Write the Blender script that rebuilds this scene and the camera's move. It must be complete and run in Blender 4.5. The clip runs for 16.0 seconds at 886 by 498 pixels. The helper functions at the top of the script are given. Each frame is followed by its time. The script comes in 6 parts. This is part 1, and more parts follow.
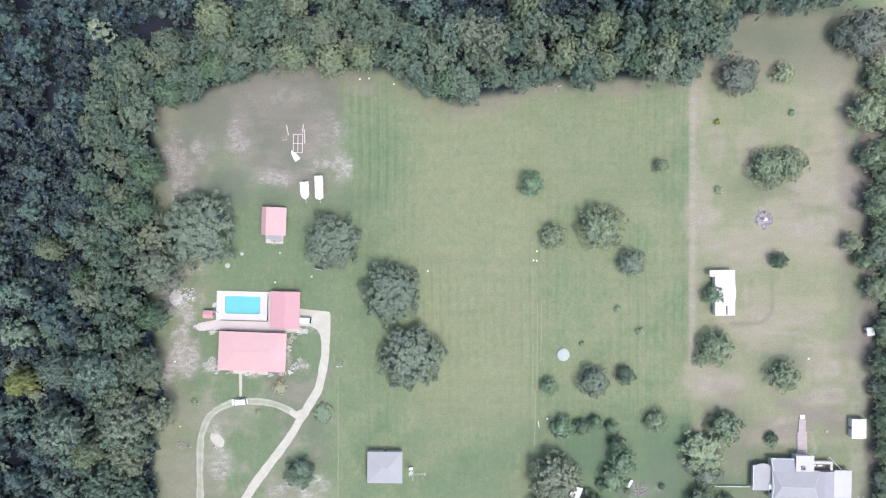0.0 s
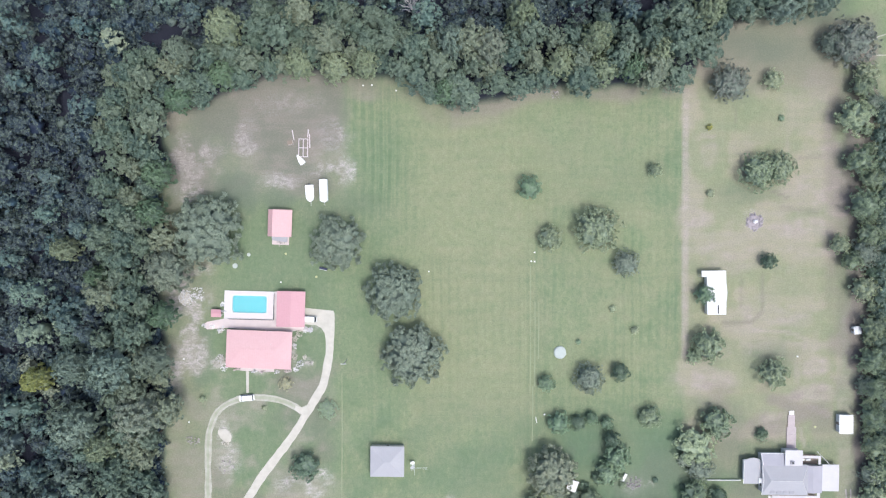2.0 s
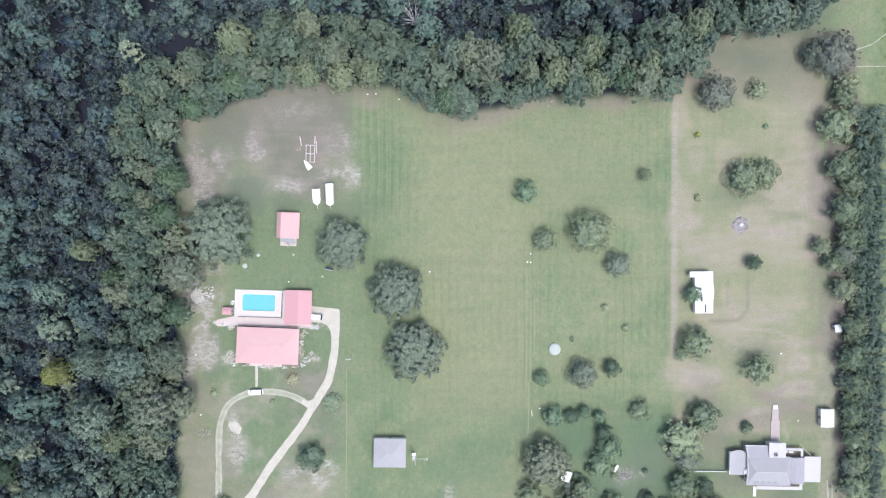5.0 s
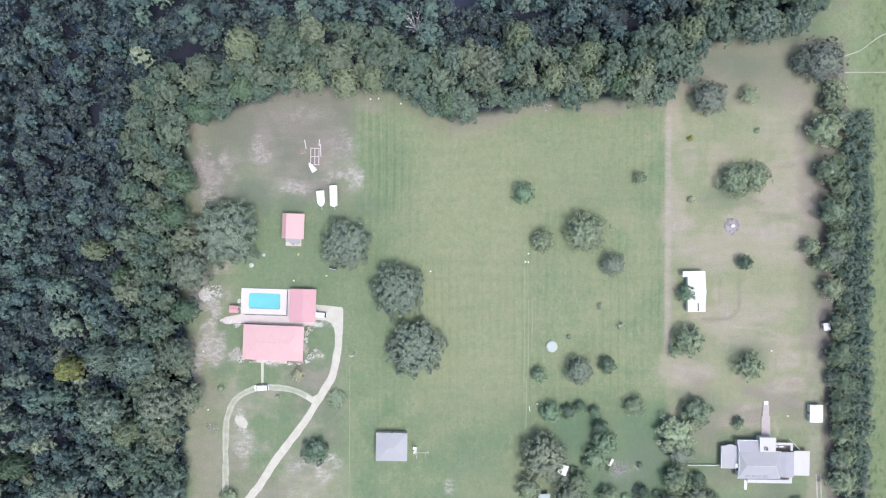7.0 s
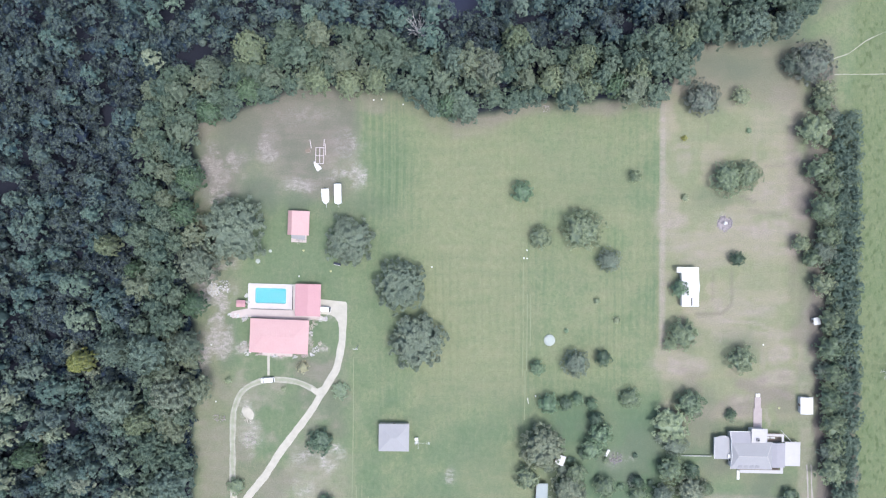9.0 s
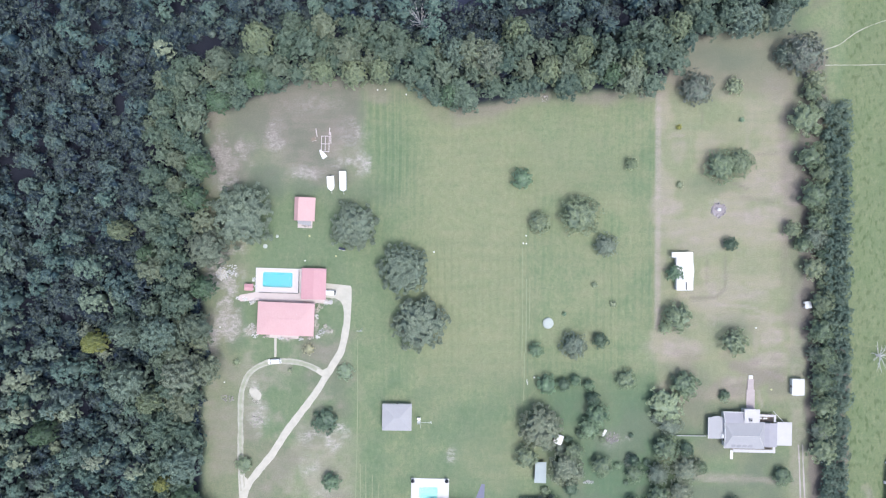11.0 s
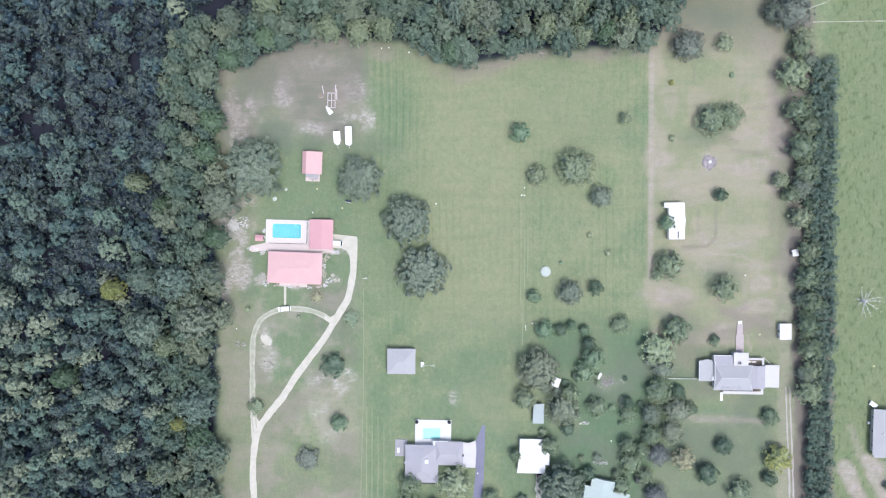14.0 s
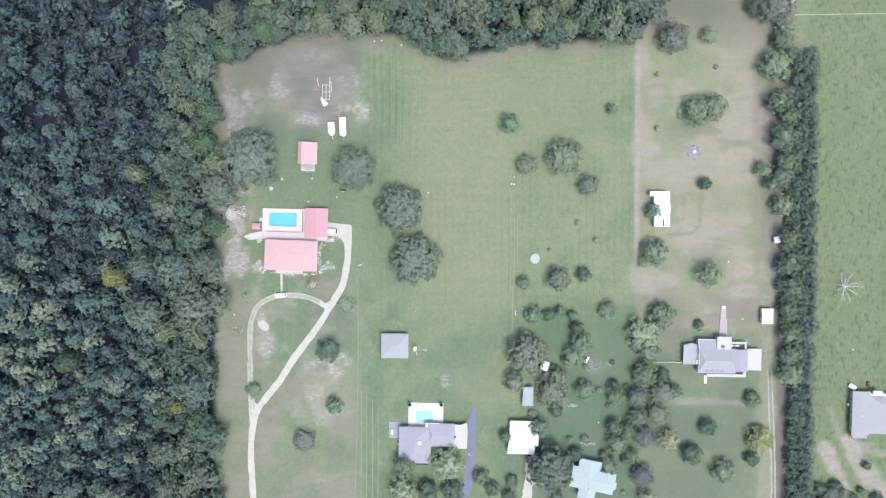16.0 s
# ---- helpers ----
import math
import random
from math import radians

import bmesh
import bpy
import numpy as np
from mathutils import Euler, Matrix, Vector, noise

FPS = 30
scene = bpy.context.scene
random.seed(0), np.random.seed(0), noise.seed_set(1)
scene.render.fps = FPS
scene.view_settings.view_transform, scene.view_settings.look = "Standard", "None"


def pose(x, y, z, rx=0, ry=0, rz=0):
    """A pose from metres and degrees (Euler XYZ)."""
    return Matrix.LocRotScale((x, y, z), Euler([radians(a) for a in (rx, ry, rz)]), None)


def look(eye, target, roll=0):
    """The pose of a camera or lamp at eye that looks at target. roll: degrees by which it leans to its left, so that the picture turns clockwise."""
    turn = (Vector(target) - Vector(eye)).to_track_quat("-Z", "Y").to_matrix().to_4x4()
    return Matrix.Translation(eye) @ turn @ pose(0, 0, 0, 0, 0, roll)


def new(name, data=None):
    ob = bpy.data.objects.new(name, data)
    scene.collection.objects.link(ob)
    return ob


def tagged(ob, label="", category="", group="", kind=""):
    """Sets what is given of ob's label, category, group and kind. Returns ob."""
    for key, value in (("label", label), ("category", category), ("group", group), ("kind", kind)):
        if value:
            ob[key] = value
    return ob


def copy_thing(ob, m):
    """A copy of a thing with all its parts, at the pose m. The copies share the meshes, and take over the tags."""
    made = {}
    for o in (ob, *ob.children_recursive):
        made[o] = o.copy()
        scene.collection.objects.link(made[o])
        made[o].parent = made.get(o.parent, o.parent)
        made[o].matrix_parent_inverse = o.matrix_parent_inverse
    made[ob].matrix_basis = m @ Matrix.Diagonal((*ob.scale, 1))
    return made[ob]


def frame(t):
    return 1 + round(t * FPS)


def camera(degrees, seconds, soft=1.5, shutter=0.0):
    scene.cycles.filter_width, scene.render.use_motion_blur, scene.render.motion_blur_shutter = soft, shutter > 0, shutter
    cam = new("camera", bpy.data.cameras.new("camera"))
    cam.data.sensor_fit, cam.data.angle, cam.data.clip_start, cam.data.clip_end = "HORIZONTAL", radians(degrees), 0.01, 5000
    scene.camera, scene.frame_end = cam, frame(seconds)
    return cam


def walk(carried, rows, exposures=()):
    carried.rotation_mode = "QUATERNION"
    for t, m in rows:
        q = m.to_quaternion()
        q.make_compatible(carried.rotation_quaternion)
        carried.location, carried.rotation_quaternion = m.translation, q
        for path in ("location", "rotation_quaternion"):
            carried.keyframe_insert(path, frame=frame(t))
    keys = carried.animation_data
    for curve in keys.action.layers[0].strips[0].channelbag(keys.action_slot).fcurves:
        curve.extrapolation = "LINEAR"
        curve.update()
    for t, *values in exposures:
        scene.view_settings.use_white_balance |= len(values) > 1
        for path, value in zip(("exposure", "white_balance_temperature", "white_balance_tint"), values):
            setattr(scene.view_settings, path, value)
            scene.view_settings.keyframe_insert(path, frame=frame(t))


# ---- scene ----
cam = camera(65.2, 16.0, soft=1.25)
ROWS = [
    (0.0, 0.37, 0.41, 220.40, -0.433, -0.175, -0.025),
    (0.5, 0.26, 0.54, 222.24, -0.431, -0.192, -0.017),
    (1.0, 0.13, 0.70, 224.02, -0.429, -0.200, -0.010),
    (1.5, 0.08, 0.75, 225.81, -0.428, -0.203, -0.003),
    (2.0, 0.04, 0.80, 227.59, -0.427, -0.201, 0.000),
    (2.5, 0.01, 0.89, 229.45, -0.416, -0.194, 0.019),
    (3.0, -0.02, 0.87, 231.31, -0.399, -0.191, 0.047),
    (3.5, -0.05, 0.94, 233.12, -0.376, -0.191, 0.069),
    (4.0, -0.09, 0.90, 235.00, -0.355, -0.199, 0.087),
    (6.5, -0.35, 0.94, 244.12, -0.292, -0.229, 0.159),
    (7.0, -0.41, 0.77, 245.96, -0.275, -0.227, 0.175),
    (7.5, -0.45, 0.53, 247.80, -0.252, -0.221, 0.190),
    (8.0, -0.47, 0.13, 249.63, -0.219, -0.205, 0.196),
    (10.5, -0.35, -5.42, 259.14, 0.055, -0.022, 0.269),
    (11.0, -0.27, -7.31, 261.09, 0.033, 0.033, 0.267),
    (11.5, -0.17, -9.15, 263.00, -0.019, 0.095, 0.264),
    (12.0, -0.07, -11.14, 264.96, -0.112, 0.165, 0.251),
    (12.5, 0.15, -13.30, 266.91, -0.244, 0.230, 0.226),
    (13.0, 0.41, -16.03, 268.89, -0.408, 0.297, 0.181),
    (13.5, 0.72, -19.25, 270.83, -0.593, 0.354, 0.124),
    (14.0, 0.91, -22.39, 272.79, -0.776, 0.419, 0.058),
    (14.5, 1.32, -24.05, 274.76, -0.933, 0.440, 0.009),
    (15.0, 2.09, -24.94, 276.69, -1.062, 0.396, -0.022),
    (15.5, 3.03, -24.56, 278.60, -1.158, 0.323, -0.033),
    (16.0, 3.59, -24.91, 280.51, -1.253, 0.294, -0.053),
]
EXPOSURE = 0.37
walk(cam, [(t, pose(x, y, z, rx, ry, rz)) for t, x, y, z, rx, ry, rz in ROWS],
     exposures=[(0.0, EXPOSURE, 6130, 7.5), (7.0, EXPOSURE, 6070, 7.5), (11.0, EXPOSURE, 5980, 7.5), (16.0, EXPOSURE, 5980, 7.5)])

# ---- light: a bright hazy sky and a veiled sun high in the south-east ----
SUN_HEIGHT, SUN_FROM = 70.0, 140.0      # degrees up, compass bearing
world = bpy.data.worlds.new("hazy_sky")
scene.world = world
world.use_nodes = True
sky = world.node_tree.nodes.new("ShaderNodeTexSky")
sky.sky_type = "NISHITA"
sky.sun_disc = False
sky.sun_elevation = radians(SUN_HEIGHT)
sky.sun_rotation = radians(SUN_FROM)
sky.air_density, sky.dust_density, sky.ozone_density = 0.9, 4.0, 1.5
world.node_tree.links.new(sky.outputs[0], world.node_tree.nodes["Background"].inputs[0])
world.node_tree.nodes["Background"].inputs[1].default_value = 0.188
sun = new("sun", bpy.data.lights.new("sun", "SUN"))
sun.data.energy, sun.data.angle, sun.data.color = 1.95, radians(20), (1.0, 0.98, 0.95)
sx = math.sin(radians(SUN_FROM)) * math.cos(radians(SUN_HEIGHT))
sy = math.cos(radians(SUN_FROM)) * math.cos(radians(SUN_HEIGHT))
sun.matrix_world = look((sx * 300, sy * 300, math.sin(radians(SUN_HEIGHT)) * 300), (0, 0, 0))


# ---- materials ----
class Shader:
    """A small wrapper round a node tree."""

    def __init__(self, name, rough=0.7, metal=0.0, spec=0.3):
        self.mat = bpy.data.materials.new(name)
        self.mat.use_nodes = True
        self.tree = self.mat.node_tree
        self.bsdf = self.tree.nodes["Principled BSDF"]
        self.bsdf.inputs["Roughness"].default_value = rough
        self.bsdf.inputs["Metallic"].default_value = metal
        self.bsdf.inputs["Specular IOR Level"].default_value = spec
        self.place = self.tree.nodes.new("ShaderNodeNewGeometry").outputs["Position"]

    def node(self, kind, **values):
        n = self.tree.nodes.new(kind)
        for key, value in values.items():
            n.inputs[key.replace("_", " ")].default_value = value
        return n

    def link(self, a, b):
        self.tree.links.new(a, b)

    def noise(self, scale, detail=4.0, stretch=None, lo=0.3, hi=0.7):
        n = self.node("ShaderNodeTexNoise", Scale=scale, Detail=detail)
        src = self.place
        if stretch:
            m = self.node("ShaderNodeMapping", Scale=stretch)
            self.link(src, m.inputs["Vector"])
            src = m.outputs["Vector"]
        self.link(src, n.inputs["Vector"])
        r = self.node("ShaderNodeMapRange", From_Min=lo, From_Max=hi)
        self.link(n.outputs["Fac"], r.inputs["Value"])
        return r.outputs["Result"]

    def math(self, op, a, b=0.0):
        n = self.tree.nodes.new("ShaderNodeMath")
        n.operation = op
        n.use_clamp = op != "FRACT"
        for i, v in enumerate((a, b)):
            if isinstance(v, (int, float)):
                n.inputs[i].default_value = v
            else:
                self.link(v, n.inputs[i])
        return n.outputs[0]

    def mix(self, fac, a, b):
        n = self.tree.nodes.new("ShaderNodeMix")
        n.data_type = "RGBA"
        for sock, v in ((n.inputs[0], fac), (n.inputs[6], a), (n.inputs[7], b)):
            if isinstance(v, tuple):
                sock.default_value = (*v, 1)
            elif isinstance(v, (int, float)):
                sock.default_value = v
            else:
                self.link(v, sock)
        return n.outputs[2]

    def mix_value(self, fac, a, b):
        n = self.node("ShaderNodeMapRange", To_Min=a, To_Max=b)
        self.link(fac, n.inputs["Value"])
        return n.outputs["Result"]

    def attribute(self, name):
        n = self.tree.nodes.new("ShaderNodeAttribute")
        n.attribute_name = name
        return n.outputs["Fac"]

    def ramp(self, fac, *stops):
        n = self.tree.nodes.new("ShaderNodeValToRGB")
        e = n.color_ramp.elements
        while len(e) < len(stops):
            e.new(0.5)
        for i, (p, c) in enumerate(stops):
            e[i].position, e[i].color = p, (*c, 1)
        self.link(fac, n.inputs[0])
        return n.outputs[0]

    def done(self, colour, bump=None, height=0.02, strength=0.6):
        if isinstance(colour, tuple):
            self.bsdf.inputs["Base Color"].default_value = (*colour, 1)
        else:
            self.link(colour, self.bsdf.inputs["Base Color"])
        if bump is not None:
            b = self.node("ShaderNodeBump", Strength=strength, Distance=height)
            self.link(bump, b.inputs["Height"])
            self.link(b.outputs[0], self.bsdf.inputs["Normal"])
        return self.mat


def worn(name, colour, dirt, rough=0.6, metal=0.0, big=0.25, fine=3.0, amount=0.5, ribs=None):
    """A surface with broad stains, fine grain and, for sheet metal, ribs along x or y."""
    s = Shader(name, rough, metal)
    stains = s.math("MULTIPLY", s.noise(big, 5), amount)
    grain = s.noise(fine, 3)
    c = s.mix(stains, colour, dirt)
    c = s.mix(s.math("MULTIPLY", grain, 0.22), c, tuple(v * 0.72 for v in colour))
    bump = grain
    if ribs:
        sep = s.tree.nodes.new("ShaderNodeSeparateXYZ")
        tex = s.tree.nodes.new("ShaderNodeTexCoord")
        s.link(tex.outputs["Object"], sep.inputs[0])
        axis, step = ribs
        f = s.math("FRACT", s.math_raw(sep.outputs[axis], 1.0 / step))
        rib = s.math("GREATER_THAN", f, 0.86)
        c = s.mix(s.math("MULTIPLY", rib, 0.10), c, tuple(v * 0.55 for v in colour))
        bump = rib
    return s.done(c, bump, 0.03, 0.5)


def math_raw(self, a, k):
    n = self.tree.nodes.new("ShaderNodeMath")
    n.operation = "MULTIPLY"
    self.link(a, n.inputs[0])
    n.inputs[1].default_value = k
    return n.outputs[0]


Shader.math_raw = math_raw


def foliage(name, stops, rough=0.62, single=False, depth=0.66):
    """Leaves: one tint a tree, uneven from clump to clump and leaf to leaf."""
    s = Shader(name, rough, 0.0, 0.25)
    info = s.tree.nodes.new("ShaderNodeObjectInfo")
    n = s.tree.nodes.new("ShaderNodeMath")
    n.operation = "ADD"
    s.link(info.outputs["Random"], n.inputs[0])
    s.link(s.attribute("tint"), n.inputs[1])
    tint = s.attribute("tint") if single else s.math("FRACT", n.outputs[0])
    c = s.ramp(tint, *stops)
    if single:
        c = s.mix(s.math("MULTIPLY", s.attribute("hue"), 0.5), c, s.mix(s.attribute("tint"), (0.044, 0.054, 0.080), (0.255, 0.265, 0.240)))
    geo = s.tree.nodes.new("ShaderNodeNewGeometry")
    isle = geo.outputs["Random Per Island"]
    c = s.mix(s.math("MULTIPLY", isle, 0.8), c, s.mix(depth, c, (0.016, 0.026, 0.024)))
    c = s.mix(s.math("MULTIPLY", s.math("SUBTRACT", isle, 0.68), 1.9), c, s.mix(0.6, c, (0.41, 0.51, 0.40)))
    c = s.mix(s.math("MULTIPLY", s.noise(0.9, 3), 0.3), c, s.mix(0.6, c, (0.10, 0.12, 0.06)))
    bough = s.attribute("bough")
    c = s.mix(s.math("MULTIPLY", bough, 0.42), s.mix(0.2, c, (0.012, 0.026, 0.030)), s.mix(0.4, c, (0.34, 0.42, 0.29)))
    return s.done(c)


def ground_material():
    s = Shader("meadow_grass", 0.9, 0.0, 0.15)
    dry, bare, sand, lush, mown = (s.attribute(k) for k in ("dry", "bare", "sand", "lush", "mown"))
    shaded_litter, soil_shade = s.attribute("shaded_litter"), s.attribute("soil_shade")
    blade = s.noise(2.4, 6)
    tuft = s.noise(0.45, 5)
    broad = s.noise(0.05, 3)
    c = s.mix(tuft, (0.176, 0.222, 0.118), (0.214, 0.254, 0.144))
    c = s.mix(s.math("MULTIPLY", broad, 0.55), c, (0.232, 0.248, 0.150))
    # mowing stripes, north to south and, weaker, west to east
    sep = s.tree.nodes.new("ShaderNodeSeparateXYZ")
    s.link(s.place, sep.inputs[0])
    for axis, step, power in ((0, 2.85, 0.62), (0, 1.31, 0.28), (1, 5.6, 0.42)):
        w = s.tree.nodes.new("ShaderNodeMath")
        w.operation = "SINE"
        drift = s.tree.nodes.new("ShaderNodeMath")
        drift.operation = "ADD"
        s.link(s.math_raw(sep.outputs[axis], 2 * math.pi / step), drift.inputs[0])
        s.link(s.math_raw(s.noise(0.05, 2), 1.6), drift.inputs[1])
        s.link(drift.outputs[0], w.inputs[0])
        stripe = s.math("MULTIPLY", s.math("MULTIPLY", w.outputs[0], mown), power)
        stripe = s.math("MULTIPLY", stripe, s.noise(0.045, 3, (1.0, 0.4, 1.0) if axis == 0 else (0.4, 1.0, 1.0), 0.42, 0.66))
        c = s.mix(stripe, c, (0.112, 0.165, 0.092))
    c = s.mix(s.math("MULTIPLY", s.noise(0.16, 5, None, 0.48, 0.72), 0.6), c, (0.250, 0.250, 0.160))
    c = s.mix(s.math("MULTIPLY", s.noise(0.11, 5, None, 0.5, 0.75), 0.62), c, (0.120, 0.172, 0.092))
    c = s.mix(s.math("MULTIPLY", s.noise(0.5, 4, (0.12, 1.0, 1.0), 0.5, 0.75), 0.25), c, (0.235, 0.240, 0.165))
    c = s.mix(s.math("MULTIPLY", s.noise(0.5, 4, (1.0, 0.10, 1.0), 0.5, 0.75), 0.25), c, (0.128, 0.180, 0.098))
    c = s.mix(s.math("MULTIPLY", lush, 0.85), c, (0.090, 0.150, 0.094))
    tussock = s.attribute("tussock")
    c = s.mix(s.math("MULTIPLY", tussock, 0.55), c, (0.160, 0.192, 0.088))
    c = s.mix(s.math("MULTIPLY", s.math("MULTIPLY", s.noise(0.42, 4, (1.5, 0.8, 1.0), 0.53, 0.64), tussock), 0.7), c, (0.078, 0.112, 0.052))
    c = s.mix(s.math("MULTIPLY", s.noise(0.75, 5, None, 0.46, 0.66), 0.30), c, (0.098, 0.142, 0.078))
    c = s.mix(s.math("MULTIPLY", s.math("MULTIPLY", s.noise(0.62, 6, (1.0, 0.55, 1.0), 0.50, 0.70), s.mix_value(lush, 1.0, 0.25)), 0.34), c, (0.280, 0.295, 0.185))
    worn_out = s.noise(0.3, 6, None, 0.36, 0.62)
    bare = s.math("MULTIPLY", bare, s.mix_value(worn_out, 0.78, 1.0))
    dry = s.math("MULTIPLY", dry, s.mix_value(s.noise(0.22, 6, None, 0.36, 0.62), 0.72, 1.0))
    dry = s.math("MULTIPLY", dry, s.mix_value(s.noise(0.34, 5, (0.16, 1.0, 1.0), 0.38, 0.62), 0.72, 1.05))
    c = s.mix(dry, c, s.mix(tuft, (0.285, 0.272, 0.160), (0.335, 0.305, 0.200)))
    bare = s.math("MULTIPLY", bare, s.mix_value(s.noise(0.42, 5, (0.3, 1.0, 1.0), 0.38, 0.62), 0.66, 1.06))
    c = s.mix(bare, c, s.mix(tuft, (0.402, 0.334, 0.300), (0.325, 0.272, 0.240)))
    ragged = s.math("MULTIPLY", s.noise(0.9, 7, (0.6, 1.0, 1.0), 0.42, 0.58), s.noise(0.25, 5, None, 0.38, 0.55))
    sand = s.math("MULTIPLY", sand, s.mix_value(ragged, 0.35, 1.35))
    c = s.mix(sand, c, s.mix(blade, (0.52, 0.475, 0.45), (0.38, 0.345, 0.32)))
    c = s.mix(s.math("MULTIPLY", blade, 0.36), c, (0.075, 0.102, 0.064))
    # Dark soil, plus shade painted at wood edges and under trees.
    c = s.mix(soil_shade, c, s.mix(blade, (0.190, 0.165, 0.148), (0.140, 0.122, 0.108)))
    # The floor colour holds the bluish dark of the forest gaps.
    c = s.mix(shaded_litter, c, s.mix(blade, (0.026, 0.028, 0.042), (0.017, 0.019, 0.030)))
    return s.done(c, blade, 0.10, 0.35)


GROUND = ground_material()
PALE_STONE = worn("pale_greenish_cover", (0.43, 0.46, 0.43), (0.34, 0.37, 0.34), 0.9, big=0.8, fine=5)
GRAVEL = worn("pale_gravel", (0.515, 0.482, 0.422), (0.375, 0.348, 0.295), 0.95, big=0.45, fine=5, amount=0.65)
CONCRETE = worn("pale_concrete", (0.56, 0.475, 0.46), (0.45, 0.385, 0.37), 0.85, big=0.6, fine=5)
WHITE_DECK = worn("white_concrete", (0.60, 0.58, 0.58), (0.48, 0.47, 0.47), 0.75, big=0.5, fine=4, amount=0.3)
DECK_PINK = worn("pinkish_white_deck", (0.60, 0.535, 0.525), (0.50, 0.44, 0.43), 0.8, big=0.6, fine=5)
ASPHALT = worn("bluish_asphalt", (0.19, 0.19, 0.265), (0.15, 0.15, 0.205), 0.9, big=0.35, fine=6)
WORN_GRASS = worn("worn_pale_grass", (0.245, 0.265, 0.170), (0.19, 0.22, 0.13), 0.95, big=0.6, fine=3)
LOOP_CROWN = worn("thin_grass_over_dust", (0.36, 0.36, 0.29), (0.24, 0.26, 0.17), 0.95, big=0.5, fine=3, amount=0.8)
LOOP_DUST = worn("worn_pale_dust", (0.42, 0.40, 0.35), (0.27, 0.27, 0.20), 0.95, big=0.5, fine=4, amount=0.7)
# Both reds are paled to put haze and overexposure into the colour.
ROOF_RED = worn("haze_paled_red_metal", (0.53, 0.33, 0.332), (0.55, 0.37, 0.37), 0.45, big=0.3, fine=2, ribs=(0, 0.6))
ROOF_RED_DARK = worn("red_sheet_metal", (0.49, 0.265, 0.29), (0.51, 0.30, 0.32), 0.45, big=0.3, fine=2, ribs=(0, 0.6))
ROOF_GREY = worn("grey_shingle", (0.32, 0.31, 0.33), (0.26, 0.255, 0.275), 0.85, big=0.4, fine=5)
ROOF_LILAC = worn("lilac_grey_shingle", (0.345, 0.332, 0.362), (0.295, 0.285, 0.31), 0.85, big=0.35, fine=5)
ROOF_PALE = worn("pale_grey_sheet_metal", (0.345, 0.338, 0.355), (0.30, 0.295, 0.31), 0.55, big=0.3, fine=3, ribs=(0, 0.6))
ROOF_WHITE = worn("white_sheet_metal", (0.62, 0.61, 0.61), (0.48, 0.47, 0.46), 0.45, big=0.3, fine=3, amount=0.25)
ROOF_CHALK = worn("chalky_painted_metal", (0.50, 0.475, 0.485), (0.40, 0.38, 0.385), 0.6, big=0.4, fine=3, amount=0.4)
ROOF_TEAL = worn("pale_teal_sheet_metal", (0.355, 0.415, 0.405), (0.32, 0.375, 0.365), 0.5, big=0.3, fine=3, ribs=(0, 0.6))
ROOF_BLUE = worn("blue_grey_sheet_metal", (0.32, 0.36, 0.365), (0.27, 0.305, 0.31), 0.5, big=0.3, fine=3, ribs=(0, 0.5))
SIDING = worn("cream_siding", (0.62, 0.58, 0.52), (0.50, 0.46, 0.40), 0.7)
WHITE_PAINT = worn("white_paint", (0.66, 0.65, 0.64), (0.52, 0.50, 0.48), 0.5, amount=0.3)
BRICKWORK = worn("reddish_brick_wall", (0.34, 0.19, 0.15), (0.27, 0.16, 0.13), 0.85, fine=8)
WOOD = worn("weathered_timber", (0.26, 0.21, 0.17), (0.18, 0.15, 0.12), 0.85, fine=7)
BOARDWALK = worn("pinkish_grey_boards", (0.45, 0.385, 0.38), (0.36, 0.305, 0.30), 0.85, big=0.8, fine=6)
PINK_PIPE = worn("pinkish_white_pipe", (0.60, 0.53, 0.54), (0.48, 0.42, 0.43), 0.5)
STEEL = worn("galvanised_steel", (0.55, 0.56, 0.57), (0.42, 0.43, 0.44), 0.4, 0.7)
DARK = worn("dark_plastic", (0.02, 0.022, 0.028), (0.04, 0.04, 0.045), 0.5)
BLUE_TARP = worn("blue_canvas", (0.035, 0.045, 0.09), (0.03, 0.035, 0.06), 0.6)
YELLOW = worn("yellow_plastic", (0.42, 0.42, 0.22), (0.34, 0.33, 0.18), 0.5)
RED_PAINT = worn("red_paint", (0.26, 0.06, 0.05), (0.18, 0.05, 0.045), 0.5)
CAR_WHITE = worn("white_car_paint", (0.82, 0.83, 0.84), (0.74, 0.74, 0.74), 0.2, amount=0.15)
CAR_GREY = worn("maroon_car_paint", (0.20, 0.12, 0.15), (0.15, 0.10, 0.12), 0.25, amount=0.15)
RUBBER = worn("black_rubber", (0.02, 0.02, 0.02), (0.04, 0.04, 0.04), 0.8)
BARK = worn("grey_brown_bark", (0.16, 0.125, 0.095), (0.09, 0.07, 0.055), 0.95, big=1.5, fine=9)
DEAD_BARK = worn("bleached_dead_wood", (0.58, 0.56, 0.56), (0.44, 0.425, 0.43), 0.9, big=1.0, fine=6)
BED = worn("mauve_gravel", (0.365, 0.325, 0.34), (0.29, 0.26, 0.265), 0.95, big=1.0, fine=6)
BRUSH = worn("pale_cut_brush", (0.40, 0.36, 0.345), (0.29, 0.26, 0.245), 0.95, big=1.2, fine=6)
POOL_LINER = worn("turquoise_pool_liner", (0.050, 0.385, 0.415), (0.042, 0.340, 0.385), 0.5, amount=0.3)
POOL_PALE = worn("pale_aqua_pool_liner", (0.26, 0.62, 0.58), (0.22, 0.56, 0.53), 0.5, amount=0.3)

